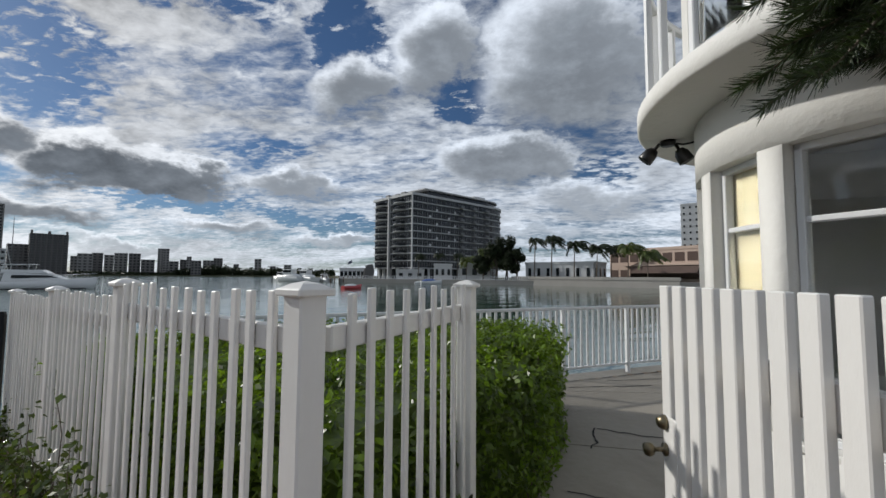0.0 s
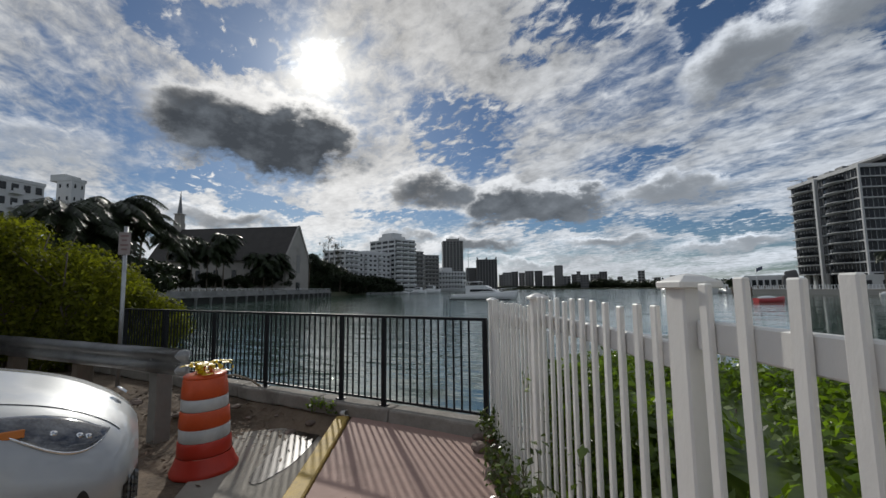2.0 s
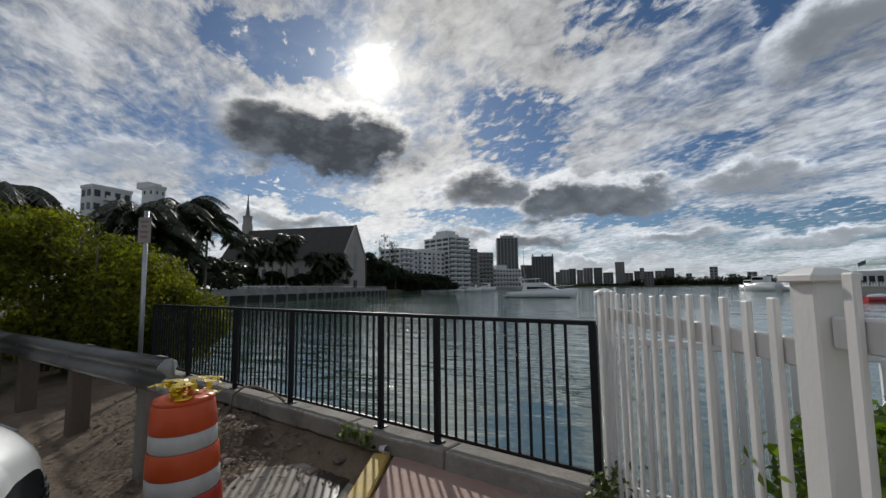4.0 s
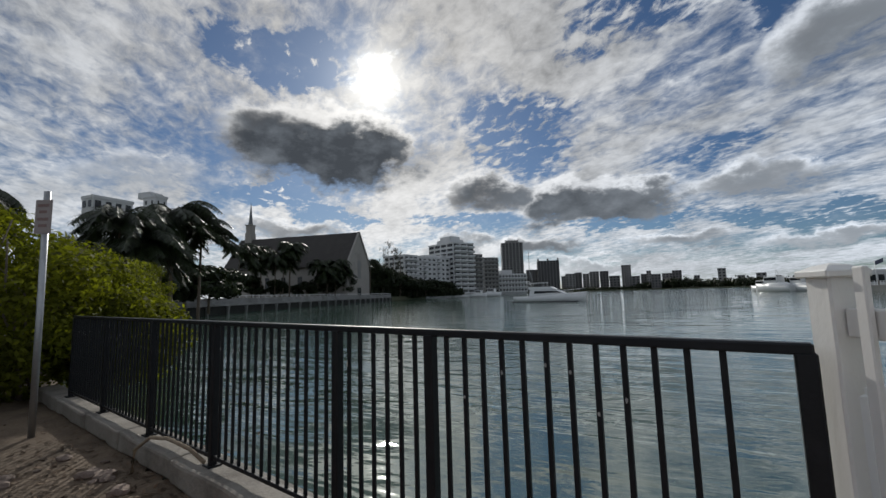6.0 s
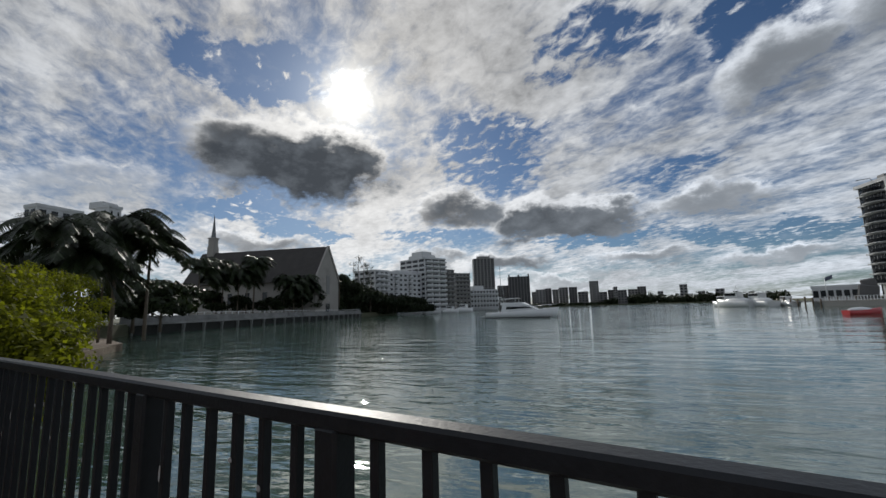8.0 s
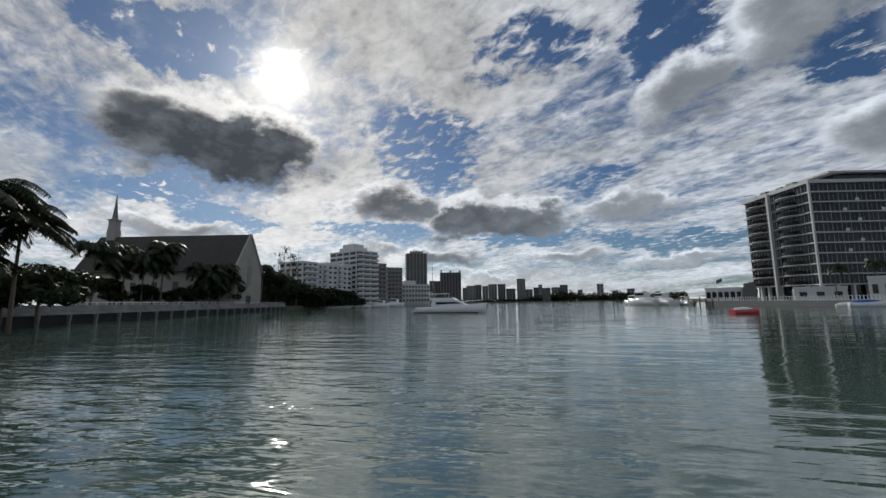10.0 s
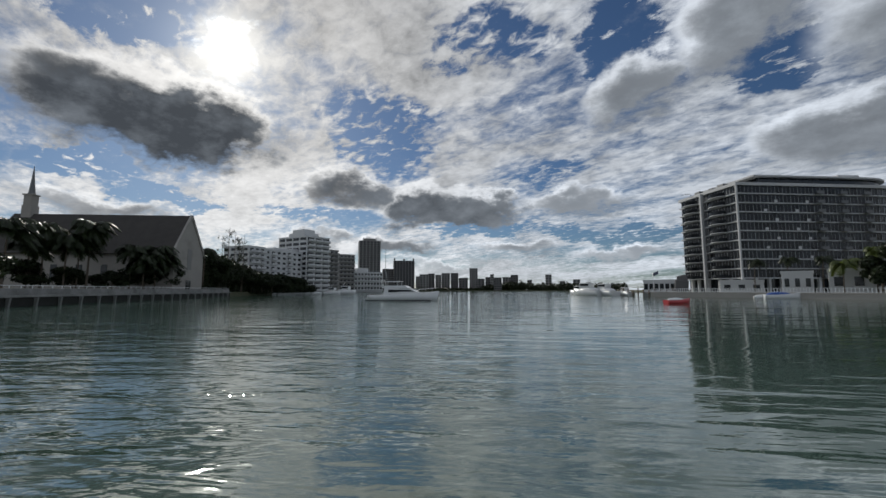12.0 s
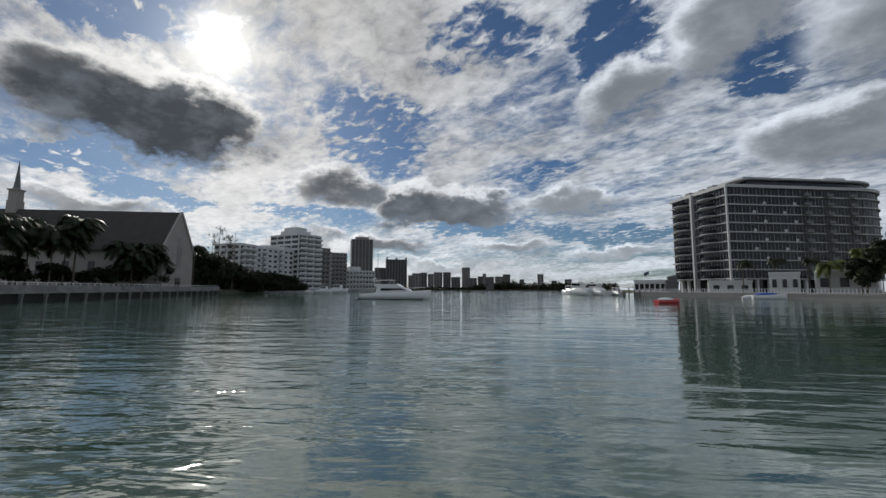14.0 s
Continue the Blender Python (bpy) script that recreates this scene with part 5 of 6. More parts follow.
def tree(x, y, z0, height, width, seed, n=5000, leaf=0.3, mat=TREE_LEAF, label="dark broadleaf tree on the far shore", group="shore trees"):
    rng = np.random.default_rng(seed)
    t = thing("tree", pose(x, y, z0), label, "tree", group)
    bm = bmesh.new()
    tube(bm, [(0, 0, -0.3), (0.02 * height, 0, height * 0.3), (0, 0.02 * height, height * 0.62)], 0.035 * height, 8, 0.4)
    c, r = [], []
    for k in range(14):
        a, q = rng.uniform(0, 6.283), rng.uniform(0.38, 0.92)
        w_ = width * 0.5 * math.sin(math.pi * (0.18 + 0.72 * (q - 0.3) / 0.65)) * rng.uniform(0.4, 1.0)
        e = (w_ * math.cos(a), w_ * math.sin(a), height * q)
        tube(bm, [(0, 0, height * 0.35 * q + 0.1 * height), (e[0] * 0.6, e[1] * 0.6, e[2] * 0.85), e], 0.012 * height, 5, 0.4)
        c.append(e)
        s = rng.uniform(0.17, 0.28)
        r.append((width * s, width * s, height * s * 0.62))
    part("trunk", bm, BARK, t)
    part("crown", leaf_mesh("crown", c, r, n, leaf, rng, 0.7, mat=mat), mat, t)
    return t


# ---- far shore on the church side ----
W0, W1 = Vector((-82.7, 4.7, 0)), Vector((-155.0, 55.7, 0))
WD = (W1 - W0).normalized()
WN = Vector((-WD.y, WD.x, 0))
WN = WN if WN.dot(Vector((0, 0, 0)) - W0) < 0 else -WN
LAND_Z = 0.75
land = [(-60, -6), (-70, -4.2), (W0.x, W0.y), (W1.x, W1.y), (-168, 66), (-214, 104), (-250, 160), (-300, 215), (-380, 300), (-560, 330), (-560, -250), (-60, -250)]
bm = prism(bmesh.new(), land, -3.2, LAND_Z - 0.05)
tagged(part("ground_church", bm, LAND), "low grassy land along the far shore", "ground", kind="structure")


def far_wall():
    start = W0 - WD * 17
    total = (W1 - start).length
    w_ = thing("wall_far", turned(start.x, start.y, 0, WD), "long pale seawall with railing and dark piled face", "seawall", kind="structure")
    up = -1.0 if WN.dot(Vector((-WD.y, WD.x, 0))) < 0 else 1.0
    part("deck", boxes(((total, 1.2, 0.35), (total / 2, up * 0.02, 0.62)), bevel=0.03), FAR_CONCRETE, w_)
    # shade below the deck is put into this face's colour
    part("face", boxes(((total, 0.24, 2.4), (total / 2, up * -0.14, -0.76))), SHADE_WALL, w_, "piled face coloured dark for the shade below the deck")
    part("parapet", boxes(((total, 0.16, 0.85), (total / 2, up * 0.1, 1.22)), bevel=0.02), FAR_CONCRETE, w_)
    part("hand_rail", boxes(((total, 0.07, 0.07), (total / 2, up * 0.1, 2.02))), WHITE_METAL, w_)
    pile = bpy.data.meshes.new("pile")
    bm = boxes(((0.32, 0.5, 2.1), (0, 0, -0.6), (up * 9, 0, 0)), bevel=0.04)
    bm.to_mesh(pile)
    bm.free()
    stem = bpy.data.meshes.new("rail_post")
    bm = boxes(((0.08, 0.08, 0.5), (0, 0, 1.8)))
    bm.to_mesh(stem)
    bm.free()
    k = 0
    x = 1.2
    while x < total:
        part("pile", pile, FAR_CONCRETE, w_, at=pose(x, up * -0.32, 0))
        x += 4.6
    x = 0.5
    while x < total:
        part("rail_post", stem, WHITE_METAL, w_, at=pose(x, up * 0.1, 0))
        x += 1.9


far_wall()


def church():
    a = away(75.26, 140)
    b = away(90.0, 167)
    d = (b - a).normalized()
    c = thing("church", turned(a.x, a.y, LAND_Z, d), "pale church with tall grey gable roof and white steeple", "church")
    length, half, eave, ridge = (b - a).length, 8.0, 11.3, 22.2
    bm = bmesh.new()
    sec = [(-half, 0), (half, 0), (half, eave), (0, ridge - 0.25), (-half, eave)]
    v0, v1 = [[bm.verts.new((x, y, z)) for y, z in sec] for x in (0.0, length)]
    bm.faces.new(v0[::-1])
    bm.faces.new(v1)
    for i in range(5):
        bm.faces.new((v0[i], v0[(i + 1) % 5], v1[(i + 1) % 5], v1[i]))
    bmesh.ops.recalc_face_normals(bm, faces=bm.faces[:])
    part("wall", bm, CHURCH_WALL, c)
    for s in (-1, 1):
        bm = bmesh.new()
        pts = [(0.0, ridge), (s * (half + 0.9), eave - 1.0)]
        q = [bm.verts.new((x, y, z)) for x in (0.35, length + 0.3) for y, z in pts]
        bm.faces.new((q[0], q[1], q[3], q[2]))
        bmesh.ops.recalc_face_normals(bm, faces=bm.faces[:])
        bmesh.ops.solidify(bm, geom=bm.faces[:], thickness=0.25)
        part("roof", bm, ROOF, c)
        # raised gable coping
        p, q_ = Vector((0, 0, ridge + 0.45)), Vector((0, s * (half + 0.6), eave - 0.3))
        bm = bmesh.new()
        ln = (q_ - p).length
        box(bm, (0.6, ln, 0.7), tuple((p + q_) / 2 - Vector((0, 0, 0.35))), (math.degrees(math.atan2((q_ - p).z, (q_ - p).y)), 0, 0))
        part("gable_coping", bm, CHURCH_WALL, c)
    for i, x in enumerate(np.linspace(5, length - 5, 7)):
        for s in (-1, 1):
            part("window", boxes(((1.6, 0.12, 4.5), (x, s * (half + 0.05), 5.2)), bevel=0.03), GLASS_DARK, c)
    part("gable_window", boxes(((0.12, 2.2, 6.0), (-0.05, 0, 9.5)), bevel=0.04), GREY_WALL, c)
    part("gable_door", boxes(((0.12, 2.6, 3.4), (-0.05, 0, 1.7)), bevel=0.04), GLASS_DARK, c)
    # pale gabled dormer on the bay side of the roof
    side_ = -1.0 if (d.x * WN.y - d.y * WN.x) > 0 else 1.0
    bm = bmesh.new()
    for x in (length * 0.62,):
        q = [bm.verts.new((x + dx, side_ * yy, zz)) for yy in (half - 1.2, 2.0) for dx, zz in ((-2.6, eave - 1.0), (2.6, eave - 1.0), (2.6, eave + 2.6), (0.0, eave + 6.2), (-2.6, eave + 2.6))]
        for a_, b_ in zip((0, 1, 2, 3, 4), (1, 2, 3, 4, 0)):
            bm.faces.new((q[a_], q[b_], q[b_ + 5], q[a_ + 5]))
        bm.faces.new(q[:5])
        bm.faces.new(q[5:][::-1])
    bmesh.ops.recalc_face_normals(bm, faces=bm.faces[:])
    part("dormer", bm, CHURCH_WALL, c, "pale gabled dormer")
    st = part("steeple", boxes(((2.6, 2.6, 3.6), (length - 3.6, 0, ridge + 0.7)), ((2.25, 2.25, 3.2), (length - 3.6, 0, ridge + 4.0)), ((2.75, 2.75, 0.35), (length - 3.6, 0, ridge + 5.55)), bevel=0.05), CHURCH_WALL, c, "white box steeple base")
    bm = bmesh.new()
    ring(bm, [(0.95, ridge + 5.7), (0.75, ridge + 6.4), (0.35, ridge + 10.5), (0.03, ridge + 14.2)], 8, smooth=False)
    part("spire", bm, METAL_GREY, st, "slender pointed spire", at=pose(length - 3.6, 0, 0))


church()

for k, (az_, d_, hgt, sp) in enumerate(((87.9, 128, 14.5, 6.2), (84.4, 128, 16.0, 6.0), (86.2, 127, 12.5, 6.0), (80.8, 131, 11.0, 5.4), (78.5, 132, 11.2, 5.4), (79.6, 130, 9.0, 5.6), (77.5, 134, 8.6, 5.0), (73.75, 150, 13.0, 4.4), (90.5, 120, 14, 6.2), (85.2, 129, 12, 5.8), (88.9, 128, 11, 5.8))):
    q = away(az_, d_)
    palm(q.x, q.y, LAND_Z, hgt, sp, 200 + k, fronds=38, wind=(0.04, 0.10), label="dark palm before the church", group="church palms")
for k, (az_, d_, hgt, wd) in enumerate(((88.5, 128, 7.0, 9), (85.5, 130, 6.5, 8), (82.3, 131, 5.0, 6), (79.5, 134, 8.5, 9), (77.8, 136, 8.0, 8), (72.6, 160, 12.5, 9), (71.6, 165, 12, 9), (70.2, 176, 10.5, 10), (69.2, 180, 9, 9), (67.9, 186, 8.0, 9), (66.6, 190, 7.0, 9), (65.2, 195, 7.0, 8), (64.0, 198, 6.5, 8), (62.8, 202, 6.0, 8), (73.4, 155, 8, 7), (73.0, 157, 12, 8), (72.1, 158, 11.5, 9), (70.9, 168, 11, 9), (69.6, 172, 9.5, 10), (68.4, 178, 7.5, 9), (67.2, 182, 7.5, 9), (66.0, 186, 7, 9), (64.6, 192, 7, 9), (92, 110, 7, 9), (95, 90, 7, 10), (93.5, 75, 6, 8), (97, 60, 6, 8), (94.5, 58, 5, 7))):
    q = away(az_, d_)
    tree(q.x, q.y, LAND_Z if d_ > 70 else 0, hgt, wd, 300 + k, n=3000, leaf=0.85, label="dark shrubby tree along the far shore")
rng = np.random.default_rng(93)
c, r = [], []
for k in range(210):
    az_ = rng.uniform(60.8, 74.2)
    q = away(az_, float(np.interp(az_, (60, 66, 70, 72.5, 74.5), (206, 188, 172, 158, 146))) + rng.uniform(0, 6))
    h = rng.uniform(2.2, 4.6) * float(np.interp(az_, (60, 63, 68, 71, 75), (0.7, 1.1, 1.25, 1.7, 1.2)))
    c.append((q.x, q.y, LAND_Z + h * 0.42))
    r.append((rng.uniform(1.4, 2.6), rng.uniform(1.4, 2.6), h * 0.58))
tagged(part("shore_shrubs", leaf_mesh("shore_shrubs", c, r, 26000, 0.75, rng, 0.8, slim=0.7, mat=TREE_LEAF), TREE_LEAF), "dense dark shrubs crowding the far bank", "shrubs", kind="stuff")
for k, (az_, hgt) in enumerate(((71.9, 21.0), (71.2, 24.0), (70.5, 23.0), (70.0, 20.0), (69.5, 21.5))):
    q = away(az_, 172)
    rng = np.random.default_rng(400 + k)
    t = thing("casuarina_tree", pose(q.x, q.y, LAND_Z), "tall thin wispy pine by the shore", "tree", "wispy pines")
    bm = tube(bmesh.new(), [(0, 0, -0.3), (0.2, 0, hgt * 0.5), (0.1, 0.2, hgt)], 0.22, 6, 0.2)
    c, r = [], []
    for j in range(18):
        z = hgt * rng.uniform(0.35, 1.0)
        e = (rng.uniform(-1.5, 1.5), rng.uniform(-1.5, 1.5), z)
        tube(bm, [(0, 0, z - 0.8), e], 0.05, 4, 0.4)
        c.append(e)
        r.append((0.6, 0.6, 0.9))
    part("trunk", bm, BARK, t)
    part("crown", leaf_mesh("crown", c, r, 900, 0.4, rng, 0.9, slim=0.25, mat=TREE_LEAF), TREE_LEAF, t)


# ---- buildings over the water ----
def block(name, p, direction, length, depth, height, floors, bays, wall, glass, label, category="building", group="", z0=LAND_Z, balcony=False, win=(0.55, 0.5), fins=False, roof_box=None):
    """A building with its storeys: a wall body, floor slabs or balconies, and recessed windows in frames."""
    b = thing(name, turned(p[0], p[1], z0, direction), label, category, group)
    part("wall", boxes(((length, depth, height + 1.4), (length / 2, depth / 2, height / 2 - 0.7)), bevel=0.05), wall, b)
    fh = height / floors
    bw = length / bays
    pane = bpy.data.meshes.new("window")
    bm = boxes(((bw * win[0], 0.16, fh * win[1]), (0, 0, 0)))
    bm.to_mesh(pane)
    bm.free()
    bal = bpy.data.meshes.new("balcony")
    bm = boxes(((bw * 0.92, 1.4, 0.22), (0, -0.7, 0)), ((bw * 0.92, 0.1, 0.95), (0, -1.35, 0.5)))
    bm.to_mesh(bal)
    bm.free()
    for i in range(floors):
        for j in range(bays):
            x, z = (j + 0.5) * bw, (i + 0.52) * fh
            part("window", pane, glass, b, at=pose(x, -0.03, z))
            if balcony and (balcony == "all" or (j + i * 0) % 3 == 1):
                part("balcony", bal, wall, b, at=pose(x, 0, i * fh + 0.15))
    sides = max(2, int(bays * depth / length))
    bd = depth / sides
    sp = bpy.data.meshes.new("side_window")
    bm = boxes(((0.16, bd * win[0], fh * win[1]), (0, 0, 0)))
    bm.to_mesh(sp)
    bm.free()
    for i in range(floors):
        for j in range(sides):
            for x in (-0.03, length + 0.03):
                part("window", sp, glass, b, at=pose(x, (j + 0.5) * bd, (i + 0.52) * fh))
    if fins:
        fin = bpy.data.meshes.new("fin")
        bm = boxes(((bw * 0.16, 0.7, height), (0, -0.3, height / 2)))
        bm.to_mesh(fin)
        bm.free()
        for j in range(bays + 1):
            part("fin", fin, wall, b, at=pose(j * bw, 0, 0))
    part("parapet", boxes(((length + 0.3, depth + 0.3, 0.7), (length / 2, depth / 2, height + 0.1))), wall, b)
    for spec in roof_box or ():
        part("roof_house", boxes(spec, bevel=0.05), wall, b)
    return b


# white condominium: long block in steps and a taller balconied end
def run(az0, d0, az1, d1):
    p, q = away(az0, d0), away(az1, d1)
    return p, (q - p), (q - p).length


def z_of(d, e):
    return 1.298 + d * math.tan(radians(e)) - LAND_Z


p, v, l = run(68.87, 196, 67.0, 203)
block("condominium", p, v, l, 14, z_of(198, 5.5), 8, 3, CONDO, GLASS_DARK, "white stepped waterfront condominium, end wing", "apartment building", "white condominium", balcony="all", win=(0.6, 0.45))
p, v, l = run(67.0, 205, 61.9, 222)
block("condominium", p, v, l, 14, z_of(214, 5.0), 8, 8, CONDO, GLASS_DARK, "white waterfront condominium with rows of windows and balconies", "apartment building", "white condominium", balcony=True, win=(0.5, 0.42), roof_box=[((9, 6, 2.0), (12, 6, z_of(214, 5.0) + 0.8)), ((5, 5, 2.2), (22, 6, z_of(214, 5.0) + 1.0))])
p, v, l = run(61.9, 218, 59.0, 228)
block("condominium", p, v, l, 22, z_of(223, 7.0), 11, 3, CONDO, GLASS_DARK, "tall white condominium end tower with wide balconies", "apartment building", "white condominium", balcony="all", win=(0.8, 0.55), roof_box=[((9.5, 12, 2.2), (5.5, 9, z_of(223, 7.0) + 1.2)), ((7, 9, 2.0), (4.5, 8, z_of(223, 7.0) + 3.0))])
# side wing in shade: grey wall colour replaces the white paint
p, v, l = run(58.9, 236, 57.8, 240)
block("condominium", p, v, l, 20, z_of(238, 5.3), 9, 2, GREY_WALL, GLASS_DARK, "side wing of the condominium, coloured grey for its shade", "apartment building", "white condominium", balcony="all")
p, v, l = run(57.6, 300, 55.6, 304)
block("apartment_block", p, v, l, 25, z_of(302, 4.75), 9, 4, GREY_WALL, GLASS_DARK, "grey apartment block with stacked balconies", "apartment building", "far skyline", balcony="all")
p, v, l = run(55.6, 330, 51.8, 340)
block("low_building", p, v, l, 20, z_of(335, 2.4), 4, 9, CONDO, GLASS_DARK, "low white waterfront building", "building", "far skyline", balcony="all", roof_box=[((9, 8, 4), (9, 8, z_of(335, 2.4) + 1.5))])
p, v, l = run(55.0, 410, 52.16, 412)
block("tower", p, v, l, 18, z_of(411, 6.7), 22, 6, GREY_WALL, GLASS_DARK, "tall grey residential tower with vertical ribs and crown", "tower", "far skyline", fins=True, win=(0.7, 0.7), roof_box=[((l * 0.6, 8, 3), (l / 2, 8, z_of(411, 6.7) + 1.5))] + [((0.7, 0.7, 3.2), (l * f, 2, z_of(411, 6.7) + 2)) for f in (0.2, 0.35, 0.5, 0.65, 0.8)])
p, v, l = run(50.25, 530, 47.43, 532)
block("tower", p, v, l, 20, z_of(531, 4.0), 16, 7, DARK_WALL, GLASS_DARK, "dark slab tower with pointed corners", "tower", "far skyline", fins=True, win=(0.6, 0.7), roof_box=[((1.6, 1.6, 4), (0.9, 1, z_of(531, 4.0) + 1.5)), ((1.6, 1.6, 4), (l - 0.9, 1, z_of(531, 4.0) + 1.5)), ((2, 3, 3.4), (l / 2, 4, z_of(531, 4.0) + 1.4))])
p, v, l = run(51.75, 560, 50.3, 561)
block("tower", p, v, l, 18, z_of(560, 2.85), 10, 4, DARK_WALL, GLASS_DARK, "brown-grey mid-rise block far over the bay", "tower", "far skyline")
bm = tube(bmesh.new(), [(0, 0, -1.5), (0, 0, 33)], 0.28, 6, 0.5)
q = away(51.4, 330)
tagged(part("mast", bm, METAL_GREY, at=pose(q.x, q.y, LAND_Z)), "thin tall grey mast", "mast")
rng = random.Random(66)
az_ = 47.2
while az_ > 33.6:
    wd = rng.uniform(0.5, 1.3)
    e = rng.uniform(1.4, 2.25) if not 39.0 < az_ < 39.9 else 2.9
    if 39.0 < az_ < 39.9:
        wd = 0.6
    d_ = rng.uniform(640, 760)
    p, v, l = run(az_, d_, az_ - wd, d_)
    block("far_building", p, v, l, 16, z_of(d_, e) + 0.6, max(4, int(z_of(d_, e) / 3.4)), max(2, int(l / 4)), rng.choice((GREY_WALL, CONDO, DARK_WALL, GREY_WALL)), GLASS_DARK, "distant hazy city building across the bay", "building", "far skyline")
    az_ -= wd * rng.uniform(0.85, 1.2)
for az_, e, wd, d_ in ((36.6, 2.1, 0.5, 720), (29.0, 2.0, 0.8, 640), (25.4, 1.3, 0.9, 620), (27.2, 1.1, 0.7, 620), (31.5, 1.3, 0.6, 650)):
    p, v, l = run(az_ + wd / 2, d_, az_ - wd / 2, d_)
    block("far_building", p, v, l, 14, z_of(d_, e), max(3, int(z_of(d_, e) / 3.4)), max(2, int(l / 4)), GREY_WALL, GLASS_DARK, "distant hazy city building across the bay", "building", "far skyline")

# low far shore that closes the bay, with its trees
far = [away(64, 420), away(50, 600), away(36, 640), away(25, 560), away(19, 420), away(14, 330), away(8, 700), away(0, 1500), away(40, 1800), away(70, 900)]
bm = prism(bmesh.new(), [(q.x, q.y) for q in far], -3.2, 0.15)
tagged(part("ground_far", bm, LAND), "low dark far shore of the bay", "ground", kind="structure")
rng = np.random.default_rng(88)
c, r = [], []
for k in range(420):
    az_ = rng.uniform(19.5, 49)
    hump = 1.0 + 0.9 * math.exp(-((az_ - 33.5) / 2.6) ** 2) + 0.5 * math.exp(-((az_ - 27) / 2) ** 2)
    lim = np.interp(az_, (14, 19, 25, 36, 50), (345, 435, 575, 655, 615))
    q = away(az_, lim + rng.uniform(2, 30))
    h = rng.uniform(4.5, 8.5) * hump * (0.55 if az_ > 38 else 1)
    c.append((q.x, q.y, h * 0.5))
    r.append((rng.uniform(3, 5.5), rng.uniform(3, 5.5), h * 0.55))
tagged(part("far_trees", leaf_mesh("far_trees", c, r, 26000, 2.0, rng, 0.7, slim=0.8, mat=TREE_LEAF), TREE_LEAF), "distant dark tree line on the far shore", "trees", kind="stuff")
for k, (az_, h) in enumerate(((31.2, 10), (29.8, 11), (26.6, 9), (24.0, 10), (22.5, 9), (34.2, 11), (35.6, 11))):
    lim = float(np.interp(az_, (14, 19, 25, 36, 50), (345, 435, 575, 655, 615))) + 4
    q = away(az_, lim)
    palm(q.x, q.y, 0.1, h, 4.0, 500 + k, fronds=16, label="distant palm on the far shore", group="far shore palms")


# ---- far shore with the glass tower ----
SHORE = [(-45, 136), (-10, 124), (16, 114), (46, 100), (92, 80), (210, 30)]
bm = prism(bmesh.new(), SHORE + [(420, 30), (420, 420), (-60, 420), (-52, 170)], -3.2, 0.35)
tagged(part("ground_tower", bm, LAND), "developed land behind the far seawall", "ground", kind="structure")
wall2 = thing("wall_tower_shore", pose(0, 0, 0), "low pale concrete seawall with white balustrade", "seawall", kind="structure")
for (x0, y0), (x1, y1) in zip(SHORE, SHORE[1:]):
    v = Vector((x1 - x0, y1 - y0, 0))
    m = turned(x0, y0, 0, v)
    l = v.length
    part("cap", boxes(((l + 0.3, 0.7, 0.35), (l / 2, 0.2, 0.42)), bevel=0.03), CHURCH_WALL, wall2, at=m)
    part("face", boxes(((l, 0.4, 2.4), (l / 2, 0.14, -0.9))), CHURCH_WALL, wall2, at=m)
    if x0 < 10:
        part("hand_rail", boxes(((l, 0.08, 0.08), (l / 2, 0.3, 1.55)), ((l, 0.08, 0.08), (l / 2, 0.3, 0.75))), WHITE_METAL, wall2, at=m)
        me = bpy.data.meshes.new("baluster")
        bm = boxes(((0.12, 0.1, 1.0), (0, 0.3, 1.08)))
        bm.to_mesh(me)
        bm.free()
        x = 0.3
        while x < l:
            part("baluster", me, WHITE_METAL, wall2, at=m @ pose(x, 0, 0))
            x += 0.62


